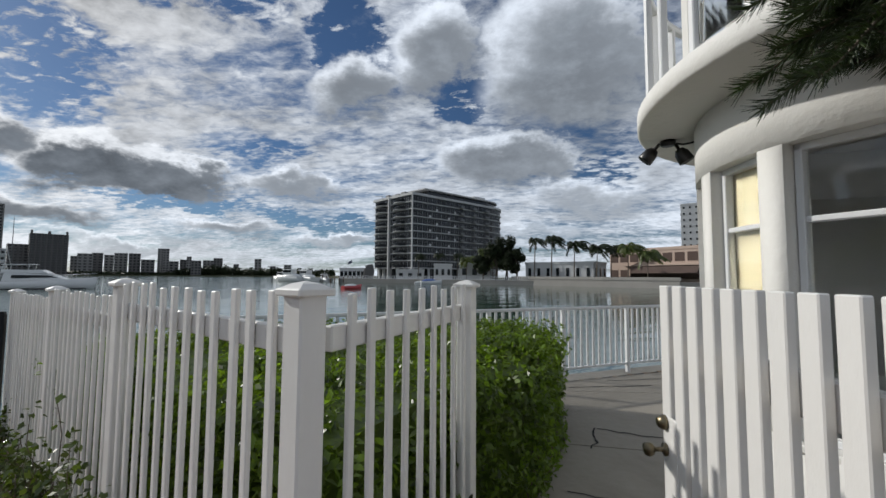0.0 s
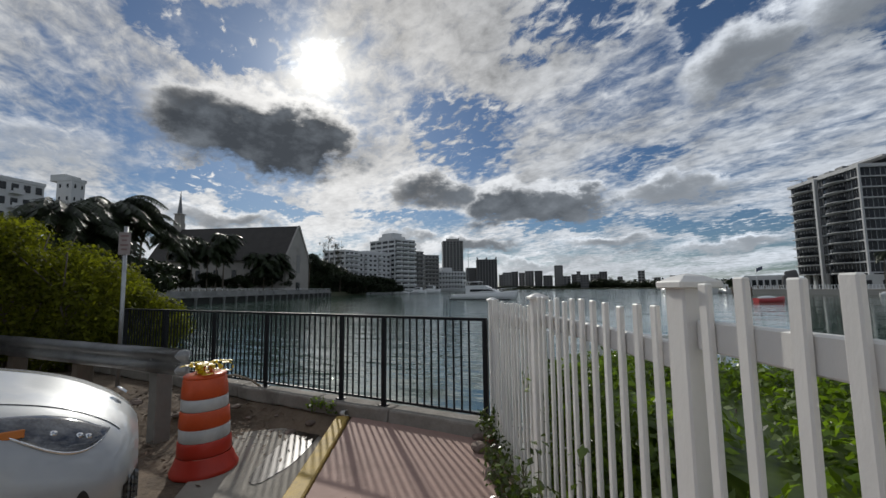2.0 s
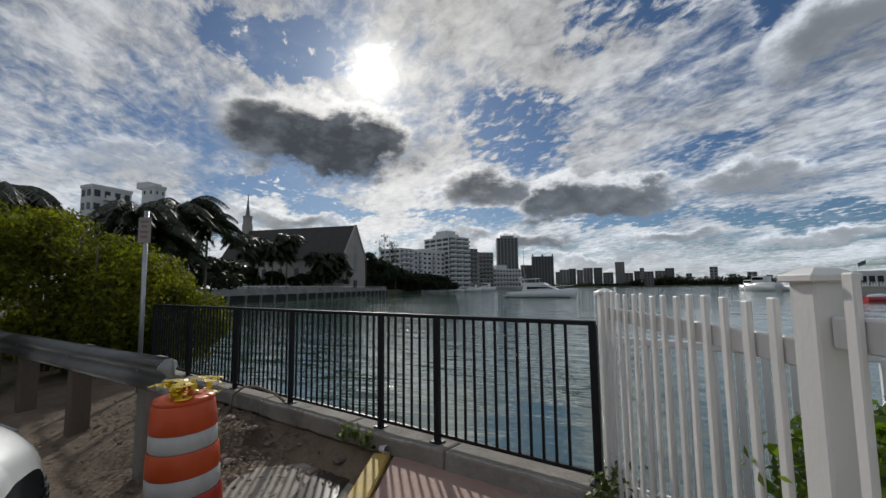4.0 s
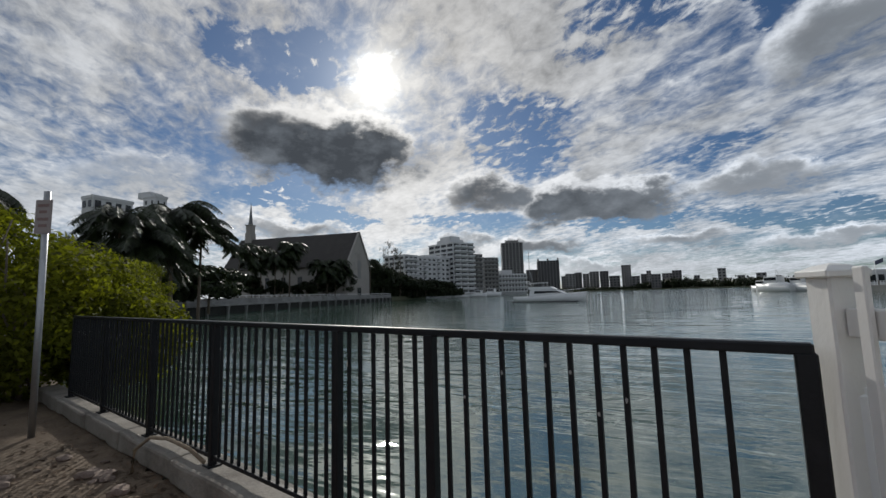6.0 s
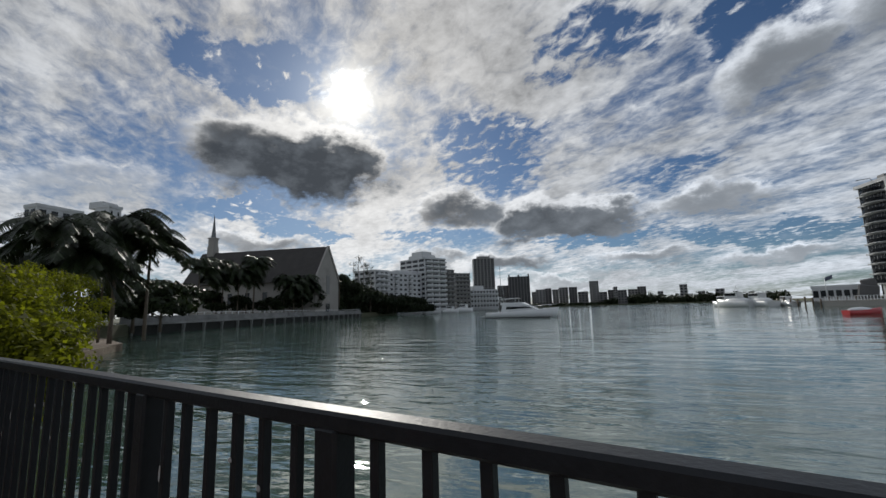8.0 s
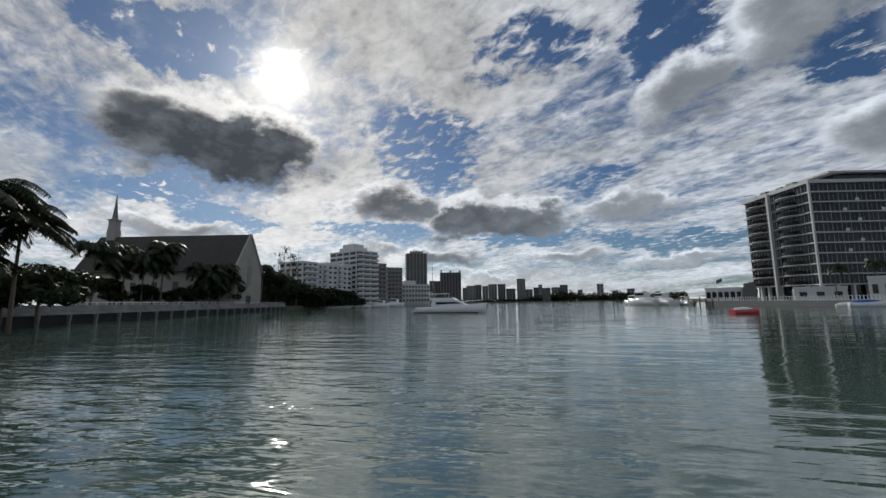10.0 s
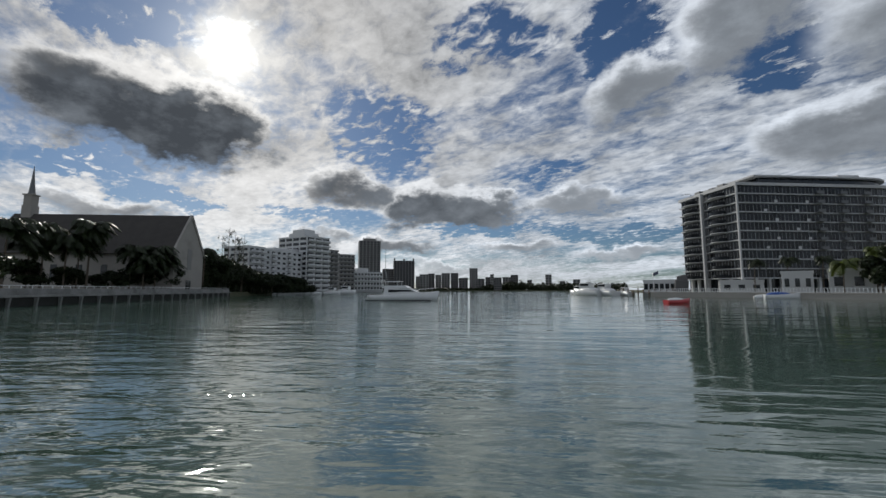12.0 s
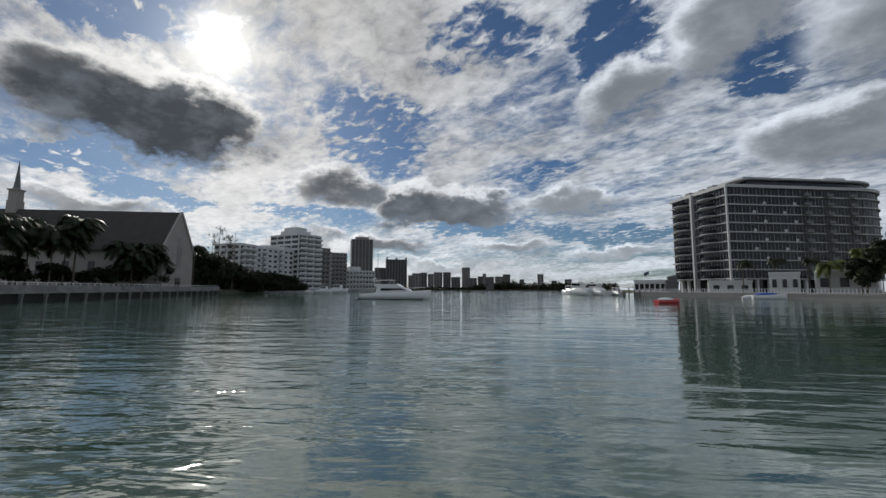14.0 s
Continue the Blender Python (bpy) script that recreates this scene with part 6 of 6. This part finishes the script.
def glass_tower():
    c = away(7.27, 145)
    H, FL = 31.6, 11
    t = thing("glass_tower", turned(c.x, c.y, 0.35, (0.663, 0.748)), "dark glass apartment tower with white floor bands and curved end", "tower")
    L, W = 60.0, 24.6
    fh = (H - 4.2) / (FL - 1)

    # plan: corner at the origin, long face along x (y = 0), short face along y (x = 0), rounded far end
    def plan(grow):
        pts = [(-grow, W + grow), (-grow, -grow)]
        for k in range(0, 13):
            a = radians(-90 + 90 * k / 12)
            pts.append((L - 16 + (16 + grow) * math.cos(a), 11 + (11 + grow) * math.sin(a)))
        pts.append((L + grow, W + grow))
        return pts[::-1]

    part("core", prism(bmesh.new(), plan(-1.1), 0.0, H - 0.3), GLASS_DARK, t)
    for i in range(FL):
        z = 4.2 + i * fh
        slab = part("floor_band", prism(bmesh.new(), plan(0.25), z - 0.17, z + 0.17), BAND, t, "white floor slab edge")
    # window bays: one glass pane per bay and storey, with mullions
    outline = plan(-0.35)[::-1]
    bays = []
    for (x0, y0), (x1, y1) in zip(outline[:-1], outline[1:]):
        d = Vector((x1 - x0, y1 - y0, 0))
        n = max(1, round(d.length / 2.45))
        for k in range(n):
            a = Vector((x0, y0, 0)) + d * (k / n)
            b = Vector((x0, y0, 0)) + d * ((k + 1) / n)
            bays.append((a, b))
    mull = bmesh.new()
    meshes = {}
    rng = random.Random(17)
    for a, b in bays:
        d = b - a
        key = round(d.length, 2)
        if key not in meshes:
            me = bpy.data.meshes.new("pane")
            bm = boxes(((d.length - 0.1, 0.08, fh - 0.5), (d.length / 2, 0, 0)))
            bm.to_mesh(me)
            bm.free()
            meshes[key] = me
        rot = math.degrees(math.atan2(d.y, d.x))
        for i in range(FL - 1):
            part("pane", meshes[key], TOWER_GLASS, t, at=pose(a.x, a.y, 4.2 + (i + 0.5) * fh, 0, 0, rot + rng.uniform(-0.5, 0.5)))
        box(mull, (0.13, 0.28, H - 4.2), (a.x, a.y, 4.2 + (H - 4.2) / 2), (0, 0, rot))
        m2 = (a + b) / 2
        box(mull, (0.06, 0.16, H - 4.2), (m2.x, m2.y, 4.2 + (H - 4.2) / 2), (0, 0, rot))
    part("mullions", mull, MULLION, t, "thin pale vertical mullions")
    # open balconies: shallow white trays on the long face, curved stacks on the short face
    tray = bpy.data.meshes.new("balcony")
    bm = boxes(((2.3, 1.1, 0.16), (0, -0.8, 0)), ((2.3, 0.06, 0.8), (0, -1.32, 0.42)))
    bm.to_mesh(tray)
    bm.free()
    for i in range(FL - 1):
        for x in (25.5, 33.0, 41.0):
            part("balcony", tray, METAL_GREY, t, at=pose(x, 0, 4.2 + i * fh + 0.15))
        for x in (9.0, 12.5, 19.0, 22.5):
            if (i + int(x)) % 2 == 0 and 1 < i < 9:
                part("bright_panel", boxes(((1.0, 0.05, 0.75), (x, -0.02 + 0.25, 4.2 + i * fh + 0.7))), CONDO, t)
    bow = bpy.data.meshes.new("curved_balcony")
    bm = bmesh.new()
    prism(bm, [(0.0, -3.4)] + [(-2.1 * math.cos(radians(a)), 3.4 * math.sin(radians(a))) for a in range(-80, 81, 16)] + [(0.0, 3.4)], -0.09, 0.09)
    bm.to_mesh(bow)
    bm.free()
    guard = bpy.data.meshes.new("glass_guard")
    bm = bmesh.new()
    prev = None
    for a in range(-80, 81, 16):
        p = (-2.05 * math.cos(radians(a)), 3.35 * math.sin(radians(a)))
        cur = (bm.verts.new((*p, 0.14)), bm.verts.new((*p, 1.1)))
        if prev:
            bm.faces.new((prev[0], cur[0], cur[1], prev[1]))
        prev = cur
    bmesh.ops.solidify(bm, geom=bm.faces[:], thickness=0.04)
    bm.to_mesh(guard)
    bm.free()
    for i in range(FL - 1):
        for y in (7.0, 18.8):
            q = part("curved_balcony", bow, BAND, t, at=pose(-0.25, y, 4.2 + i * fh))
            part("glass_guard", guard, TOWER_GLASS, q)
    part("pier", boxes(((0.9, 0.7, H), (-0.9, 13.2, H / 2)), bevel=0.03), BAND, t, "white vertical pier on the short face")
    part("pier", boxes(((0.5, 0.5, H), (-0.2, -0.2, H / 2)), bevel=0.03), BAND, t)
    # lobby columns
    for k, x in enumerate(np.linspace(0.5, 44, 12)):
        part("column", boxes(((0.7, 0.7, 4.2), (x, 0.3, 2.1)), bevel=0.03), CONDO, t)
    for y in (4.5, 9, 13.5, 18, 21):
        part("column", boxes(((0.7, 0.7, 4.2), (0.3, y, 2.1)), bevel=0.03), CONDO, t)
    part("roof_band", prism(bmesh.new(), plan(0.4), H - 0.35, H + 0.55), BAND, t, "white roof parapet band")
    # penthouse set back under a thin roof
    pent = [(x * 0.80 + 9.5, y * 0.78 + 2.6) for x, y in plan(-0.5)]
    ph = part("penthouse", prism(bmesh.new(), pent, H + 0.3, H + 2.9), GLASS_DARK, t)
    part("penthouse_roof", prism(bmesh.new(), [(x * 0.84 + 7.3, y * 0.84 + 1.6) for x, y in plan(0.2)], H + 2.9, H + 3.4), BAND, ph)
    part("lift_tower", boxes(((7.5, 7, 6.2), (47.5, 12.5, H + 3.2)), bevel=0.05), CONDO, t, "white lift tower on the roof")
    for k, (x, y, s) in enumerate(((2.5, 8, 1.6), (3, 13, 1.2), (2.2, 18, 1.4), (5.0, 10.5, 1.0))):
        part("roof_plant", boxes(((s, s * 1.6, 1.5), (x, y, H + 1.2)), bevel=0.04), METAL_GREY, t)
    part("crane_arm", tube(bmesh.new(), [(1.0, 20, H + 0.5), (0.5, 20, H + 1.7), (-2.2, 21, H + 1.5)], 0.10, 5), METAL_GREY, t)


glass_tower()

# low white buildings at the tower's foot
for az0, az1, d_, e, lab in ((3.89, 1.32, 134, 1.75, "low white building beside the tower"), (0.2, -4.2, 132, 1.9, "low pale building with dark windows"), (9.4, 5.4, 139, 0.9, "white single storey lobby pavilion")):
    p, v, l = run(az0, d_, az1, d_)
    block("low_house", p, v, l, 10, 1.3 + d_ * math.tan(radians(e)) - 0.35, 1, max(3, int(l / 3)), CONDO, GLASS_DARK, lab, "building", "low shore buildings", z0=0.35, win=(0.45, 0.4))


def run0(az0, d0, az1, d1):
    p, q = away(az0, d0, START), away(az1, d1, START)
    return p, (q - p), (q - p).length


p, v, l = run0(-6.4, 122, -15.2, 114)
block("white_house", p, v, l, 10, 5.0, 1, 7, CONDO, GLASS_DARK, "low white flat-roofed house on the far shore", "house", "low shore buildings", z0=0.35, win=(0.3, 0.45))
p, v, l = run0(-17.2, 128, -28.5, 112)
b = block("motel_building", p, v, l, 14, 8.6, 2, 9, TAN_WALL, BROWN, "two storey tan building with dark galleries", "building", "low shore buildings", z0=0.35, win=(0.75, 0.5), roof_box=[((3.5, 4, 3.0), (1.8, 4, 9.2))])
part("gallery", boxes(((l * 0.8, 2.0, 0.3), (l * 0.58, -1.0, 4.5))), TAN_WALL, b)
part("awning", boxes(((l * 0.62, 2.6, 2.0), (l * 0.62, -1.6, 2.6), (-30, 0, 0))), BROWN, b)
p, v, l = run0(-25.3, 225, -27.9, 225)
block("far_tower", p, v, l, 14, 1.6 + 225 * math.tan(radians(8.7)), 12, 4, CONDO, GLASS_DARK, "tall pale apartment tower behind the shore", "tower", "far skyline", z0=0.35, win=(0.32, 0.32))
p, v, l = run0(-4.6, 119, -25, 101)
part_wall = block("garden_wall", p, v, l, 0.4, 0.9, 1, 9, CHURCH_WALL, GREY_WALL, "low grey garden wall on the shore", "wall", "low shore buildings", z0=0.35, win=(0.02, 0.02))
for k, (az_, e, d_, sp) in enumerate(((-7.58, 5.36, 118, 3.6), (-9.83, 5.7, 116, 4.2), (-12.75, 4.89, 114, 4.4), (-15.58, 4.45, 112, 4.4), (-17.3, 4.2, 120, 3.6), (-19.3, 4.36, 107, 4.4), (-21.55, 3.59, 105, 4.2))):
    q = away(az_, d_, START)
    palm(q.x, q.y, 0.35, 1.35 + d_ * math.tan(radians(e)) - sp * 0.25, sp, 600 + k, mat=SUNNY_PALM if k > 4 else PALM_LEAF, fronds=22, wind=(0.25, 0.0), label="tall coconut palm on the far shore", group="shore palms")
for k, (az_, d_, h, wd) in enumerate(((-0.6, 122, 8, 5), (-2.4, 123, 12.5, 6), (-3.8, 122, 13, 6.5), (-5.2, 121, 9, 5.5))):
    q = away(az_, d_, START)
    tree(q.x, q.y, 0.35, h, wd, 700 + k, n=4200, leaf=0.75, label="dark leafy tree beside the tower")
for k, (az_, d_, h, sp) in enumerate(((6.2, 138, 8.5, 3.0), (3.4, 137, 8.8, 3.0), (0.6, 136, 8.6, 3.0), (-0.9, 128, 6.8, 4.6), (-3.2, 130, 9.5, 4.0), (-4.6, 129, 6.0, 4.4))):
    q = away(az_, d_)
    palm(q.x, q.y, 0.35, h, sp, 800 + k, mat=SUNNY_PALM if k > 2 else PALM_LEAF, fronds=22, wind=(0.2, 0), label="palm before the glass tower", group="shore palms")


# ---- boats, dock and club ----
def yacht():
    stern, bow = Vector((-73.3, 54.3, 0)), Vector((-62.1, 61.3, 0))
    d = (bow - stern).normalized()
    y = thing("motor_yacht", turned(stern.x, stern.y, WATER_Z, d), "white motor yacht with flybridge anchored in the bay", "boat")
    L = 14.0
    bm = bmesh.new()
    rows = []
    for q in np.linspace(0, 1, 15):
        half = 2.1 * (1 - max(0, (q - 0.45) / 0.55) ** 2.2) + 0.03
        deck = 1.05 + 0.75 * q ** 1.5
        x = L * q * 0.985
        rows.append([bm.verts.new(v) for v in ((x - 0.4 * (q > 0.9), 0, -0.5), (x - 0.3 * (q > 0.9), half * 0.72, -0.1), (x, half * 0.9, 0.25), (x + 0.35 * q, half, deck), (x + 0.35 * q, half - 0.12, deck + 0.0), (x + 0.3 * q, 0, deck + 0.05), (x + 0.35 * q, -half + 0.12, deck), (x + 0.35 * q, -half, deck), (x, -half * 0.9, 0.25), (x - 0.3 * (q > 0.9), -half * 0.72, -0.1))])
    n = len(rows[0])
    for p, r in zip(rows, rows[1:]):
        for k in range(n):
            bm.faces.new((p[k], p[(k + 1) % n], r[(k + 1) % n], r[k])).smooth = True
    bm.faces.new(rows[0])
    bm.faces.new(rows[-1][::-1])
    bmesh.ops.recalc_face_normals(bm, faces=bm.faces[:])
    part("hull", bm, GEL, y)
    part("boot_stripe", boxes(((L * 0.94, 3.55, 0.16), (L * 0.44, 0, 0.06))), CAR_BLACK, y, "dark waterline stripe")

    def house(name, pts, half, mat, label=""):
        b2 = bmesh.new()
        l0 = [b2.verts.new((x, -half * k, z)) for x, z, k in pts]
        l1 = [b2.verts.new((x, half * k, z)) for x, z, k in pts]
        m = len(pts)
        for i in range(m):
            b2.faces.new((l0[i], l0[(i + 1) % m], l1[(i + 1) % m], l1[i]))
        b2.faces.new(l0[::-1])
        b2.faces.new(l1)
        bmesh.ops.recalc_face_normals(b2, faces=b2.faces[:])
        bmesh.ops.bevel(b2, geom=b2.edges[:], offset=0.07, segments=2, affect="EDGES")
        return part(name, b2, mat, y, label)

    house("cabin", [(3.2, 1.15, 1), (10.6, 1.35, 0.8), (8.6, 2.3, 0.75), (3.4, 2.45, 0.92)], 1.75, GEL)
    house("cabin_window", [(4.2, 1.62, 1), (9.5, 1.72, 0.84), (8.5, 2.12, 0.82), (4.3, 2.15, 0.99)], 1.74, GLASS_DARK, "dark wraparound saloon window")
    house("flybridge", [(3.0, 2.45, 1), (8.4, 2.36, 0.85), (7.4, 2.95, 0.8), (3.0, 2.95, 0.95)], 1.6, GEL)
    house("hardtop", [(2.9, 3.62, 1), (6.6, 3.70, 0.9), (6.3, 3.82, 0.85), (2.9, 3.76, 0.95)], 1.5, GEL)
    for x in (3.1, 6.0):
        for s in (-1, 1):
            part("hardtop_post", tube(bmesh.new(), [(x, s * 1.3, 2.9), (x + 0.1, s * 1.25, 3.65)], 0.05, 6), GEL, y)
    part("swim_platform", boxes(((0.9, 3.4, 0.14), (-0.4, 0, 0.32)), bevel=0.03), GEL, y)
    part("radar_arch", tube(bmesh.new(), [(2.8, -1.3, 3.0), (2.5, -1.0, 4.1), (2.5, 1.0, 4.1), (2.8, 1.3, 3.0)], 0.08, 6), GEL, y)
    part("antenna", tube(bmesh.new(), [(3.2, 0.9, 3.8), (2.7, 1.0, 6.2)], 0.03, 5), GEL, y)
    bm = bmesh.new()
    for s in (-1, 1):
        tube(bm, [(8.6, s * 1.85, 2.05), (11.5, s * 1.2, 2.3), (13.9, s * 0.15, 2.45)], 0.03, 5)
        for x, yy, z in ((9.5, 1.7, 1.75), (11, 1.35, 1.9), (12.6, 0.75, 2.1)):
            tube(bm, [(x, s * yy, z - 0.15), (x, s * yy * 0.98, z + 0.4)], 0.025, 5)
    part("bow_rail", bm, CHROME, y)
    for x in (6.8, 9.4, 11.0):
        part("porthole", boxes(((0.6, 4.0 - 0.42 * max(0, x - 7), 0.18), (x, 0, 0.95)), bevel=0.03), GLASS_DARK, y)


yacht()


def small_boat(x, y, heading, length, mat, cover, label, cabin=False):
    b = thing("boat", pose(x, y, WATER_Z, 0, 0, heading), label, "boat", "moored boats")
    bm = bmesh.new()
    rows = []
    for q in np.linspace(0, 1, 11):
        half = length * 0.17 * (1 - max(0, (q - 0.4) / 0.6) ** 2.3) + 0.02
        deck = length * 0.13 + length * 0.07 * q * q
        xx = length * q
        rows.append([bm.verts.new(v) for v in ((xx, 0, -0.3), (xx, half * 0.75, -0.05), (xx + 0.1 * q, half, deck), (xx, 0, deck + 0.04), (xx + 0.1 * q, -half, deck), (xx, -half * 0.75, -0.05))])
    for p, r in zip(rows, rows[1:]):
        for k in range(6):
            bm.faces.new((p[k], p[(k + 1) % 6], r[(k + 1) % 6], r[k])).smooth = True
    bm.faces.new(rows[0])
    bm.faces.new(rows[-1][::-1])
    bmesh.ops.recalc_face_normals(bm, faces=bm.faces[:])
    part("hull", bm, mat, b)
    bm = bmesh.new()
    bmesh.ops.create_icosphere(bm, subdivisions=3, radius=1.0, matrix=Matrix.LocRotScale((length * 0.42, 0, length * 0.13), None, (length * 0.36, length * 0.15, length * 0.10)))
    for v in bm.verts:
        v.co.z = max(v.co.z, length * 0.12) + 0.03 * noise.noise(v.co * 2)
    for f in bm.faces:
        f.smooth = True
    part("cover", bm, cover, b)
    if cabin:
        part("cabin", boxes(((length * 0.35, length * 0.2, length * 0.17), (length * 0.5, 0, length * 0.26)), bevel=0.1), GEL, b)
        part("cabin_window", boxes(((length * 0.3, length * 0.206, length * 0.06), (length * 0.5, 0, length * 0.29))), GLASS_DARK, b)
        part("tower", tube(bmesh.new(), [(length * 0.4, -length * 0.08, length * 0.3), (length * 0.42, 0, length * 0.5), (length * 0.4, length * 0.08, length * 0.3)], 0.06, 5), GEL, b)
    return b


small_boat(-23.4, 70.6, 52, 3.9, RED_HULL, GEL, "red boat with white cover moored on the water")
for k, (az_, d_, h, l, mat, cov, cab) in enumerate(((5.5, 118, 20, 6.5, GEL, BLUE_COVER, False), (6.4, 119, 15, 4.0, GEL, GEL, False), (20.6, 150, 150, 12, GEL, GEL, True), (22.4, 153, 160, 13, GEL, GEL, True), (24.0, 160, 155, 10, GEL, GEL, True), (18.8, 149, 140, 8, GEL, GEL, True), (3.2, 122, 10, 4.5, GEL, GEL, False), (-4.6, 124, 0, 5.0, GEL, GEL, False), (59.5, 196, 20, 9, GEL, GEL, True), (58.0, 205, 25, 11, GEL, GEL, True), (61.0, 195, 10, 6, GEL, GEL, False))):
    q = away(az_, d_)
    small_boat(q.x, q.y, h, l, mat, cov, "small boat under blue canvas at the far seawall" if cov is BLUE_COVER else "white motor boat moored at the far dock", cab)


def dock():
    a, b = Vector((-80.0, 162, 0)), Vector((-38.0, 137, 0))
    v = b - a
    d = thing("dock", turned(a.x, a.y, 0, v), "long low timber dock on dark piles", "dock")
    part("deck", boxes(((v.length, 3.0, 0.3), (v.length / 2, 0, 0.35))), GREY_WALL, d)
    pile = bpy.data.meshes.new("pile")
    bm = tube(bmesh.new(), [(0, 0, -2.8), (0, 0, 1.7)], 0.2, 7)
    bm.to_mesh(pile)
    bm.free()
    x = 0.5
    k = 0
    while x < v.length:
        part("pile", pile, OLD_WOOD, d, at=pose(x, -1.6, -0.3 * (k % 3)))
        x += 2.3
        k += 1
    p = away(17.4, 146)
    q = away(13.9, 143)
    c = block("club_house", p, q - p, (q - p).length, 8, 3.6, 1, 6, CONDO, GLASS_DARK, "white flat-roofed dock club house", "building", "low shore buildings", z0=0.35, win=(0.7, 0.5))
    f = thing("flagpole", pose(*away(16.3, 144).xy, 0.35), "thin flagpole with a blown flag", "flagpole")
    part("pole", tube(bmesh.new(), [(0, 0, 0), (0, 0, 6.2)], 0.07, 6), WHITE_METAL, f)
    bm = bmesh.new()
    prev = None
    for k in range(7):
        cur = (bm.verts.new((0.1 + 0.25 * k, 0.12 * math.sin(k), 5.1 + 0.10 * k)), bm.verts.new((0.1 + 0.25 * k, 0.12 * math.sin(k + 0.5), 6.1 + 0.10 * k)))
        if prev:
            bm.faces.new((prev[0], cur[0], cur[1], prev[1]))
        prev = cur
    part("flag", bm, FLAG, f)
    q = away(13.3, 139)
    s = thing("work_barge", pose(q.x, q.y, WATER_Z, 0, 0, 10), "dark boat lift with wrapped hull beside the tower", "boat")
    part("hull", boxes(((4.2, 3.0, 1.6), (0, 0, 0.5)), bevel=0.2), DARK_WALL, s)
    part("wrapped_load", boxes(((3.6, 2.6, 3.6), (0, 0, 3.0), (0, 8, 5)), ((2.6, 2.2, 2.0), (0.3, 0, 5.2), (0, -12, 0)), bevel=0.3), DARK_WALL, s)


dock()

# tower block above the trees on the near side
a3, b3 = away(103.4, 118, P3), away(100.0, 122, P3)
block("apartment_tower", a3, b3 - a3, (b3 - a3).length, 4, 1.6 + 118 * math.tan(radians(10.7)), 8, 4, CONDO, GLASS_DARK, "pale apartment tower rising behind the palms", "apartment building", "near towers", balcony=True)
a3, b3 = away(98.0, 124, P3), away(96.9, 126, P3)
block("apartment_tower", a3, b3 - a3, (b3 - a3).length, 4, 1.6 + 124 * math.tan(radians(11.4)), 9, 2, CONDO, GLASS_DARK, "rounded lift core of the pale apartment tower", "apartment building", "near towers", win=(0.2, 0.3), roof_box=[((3.6, 4, 1.6), (1.9, 4, 1.6 + 124 * math.tan(radians(11.4)) + 0.6))])
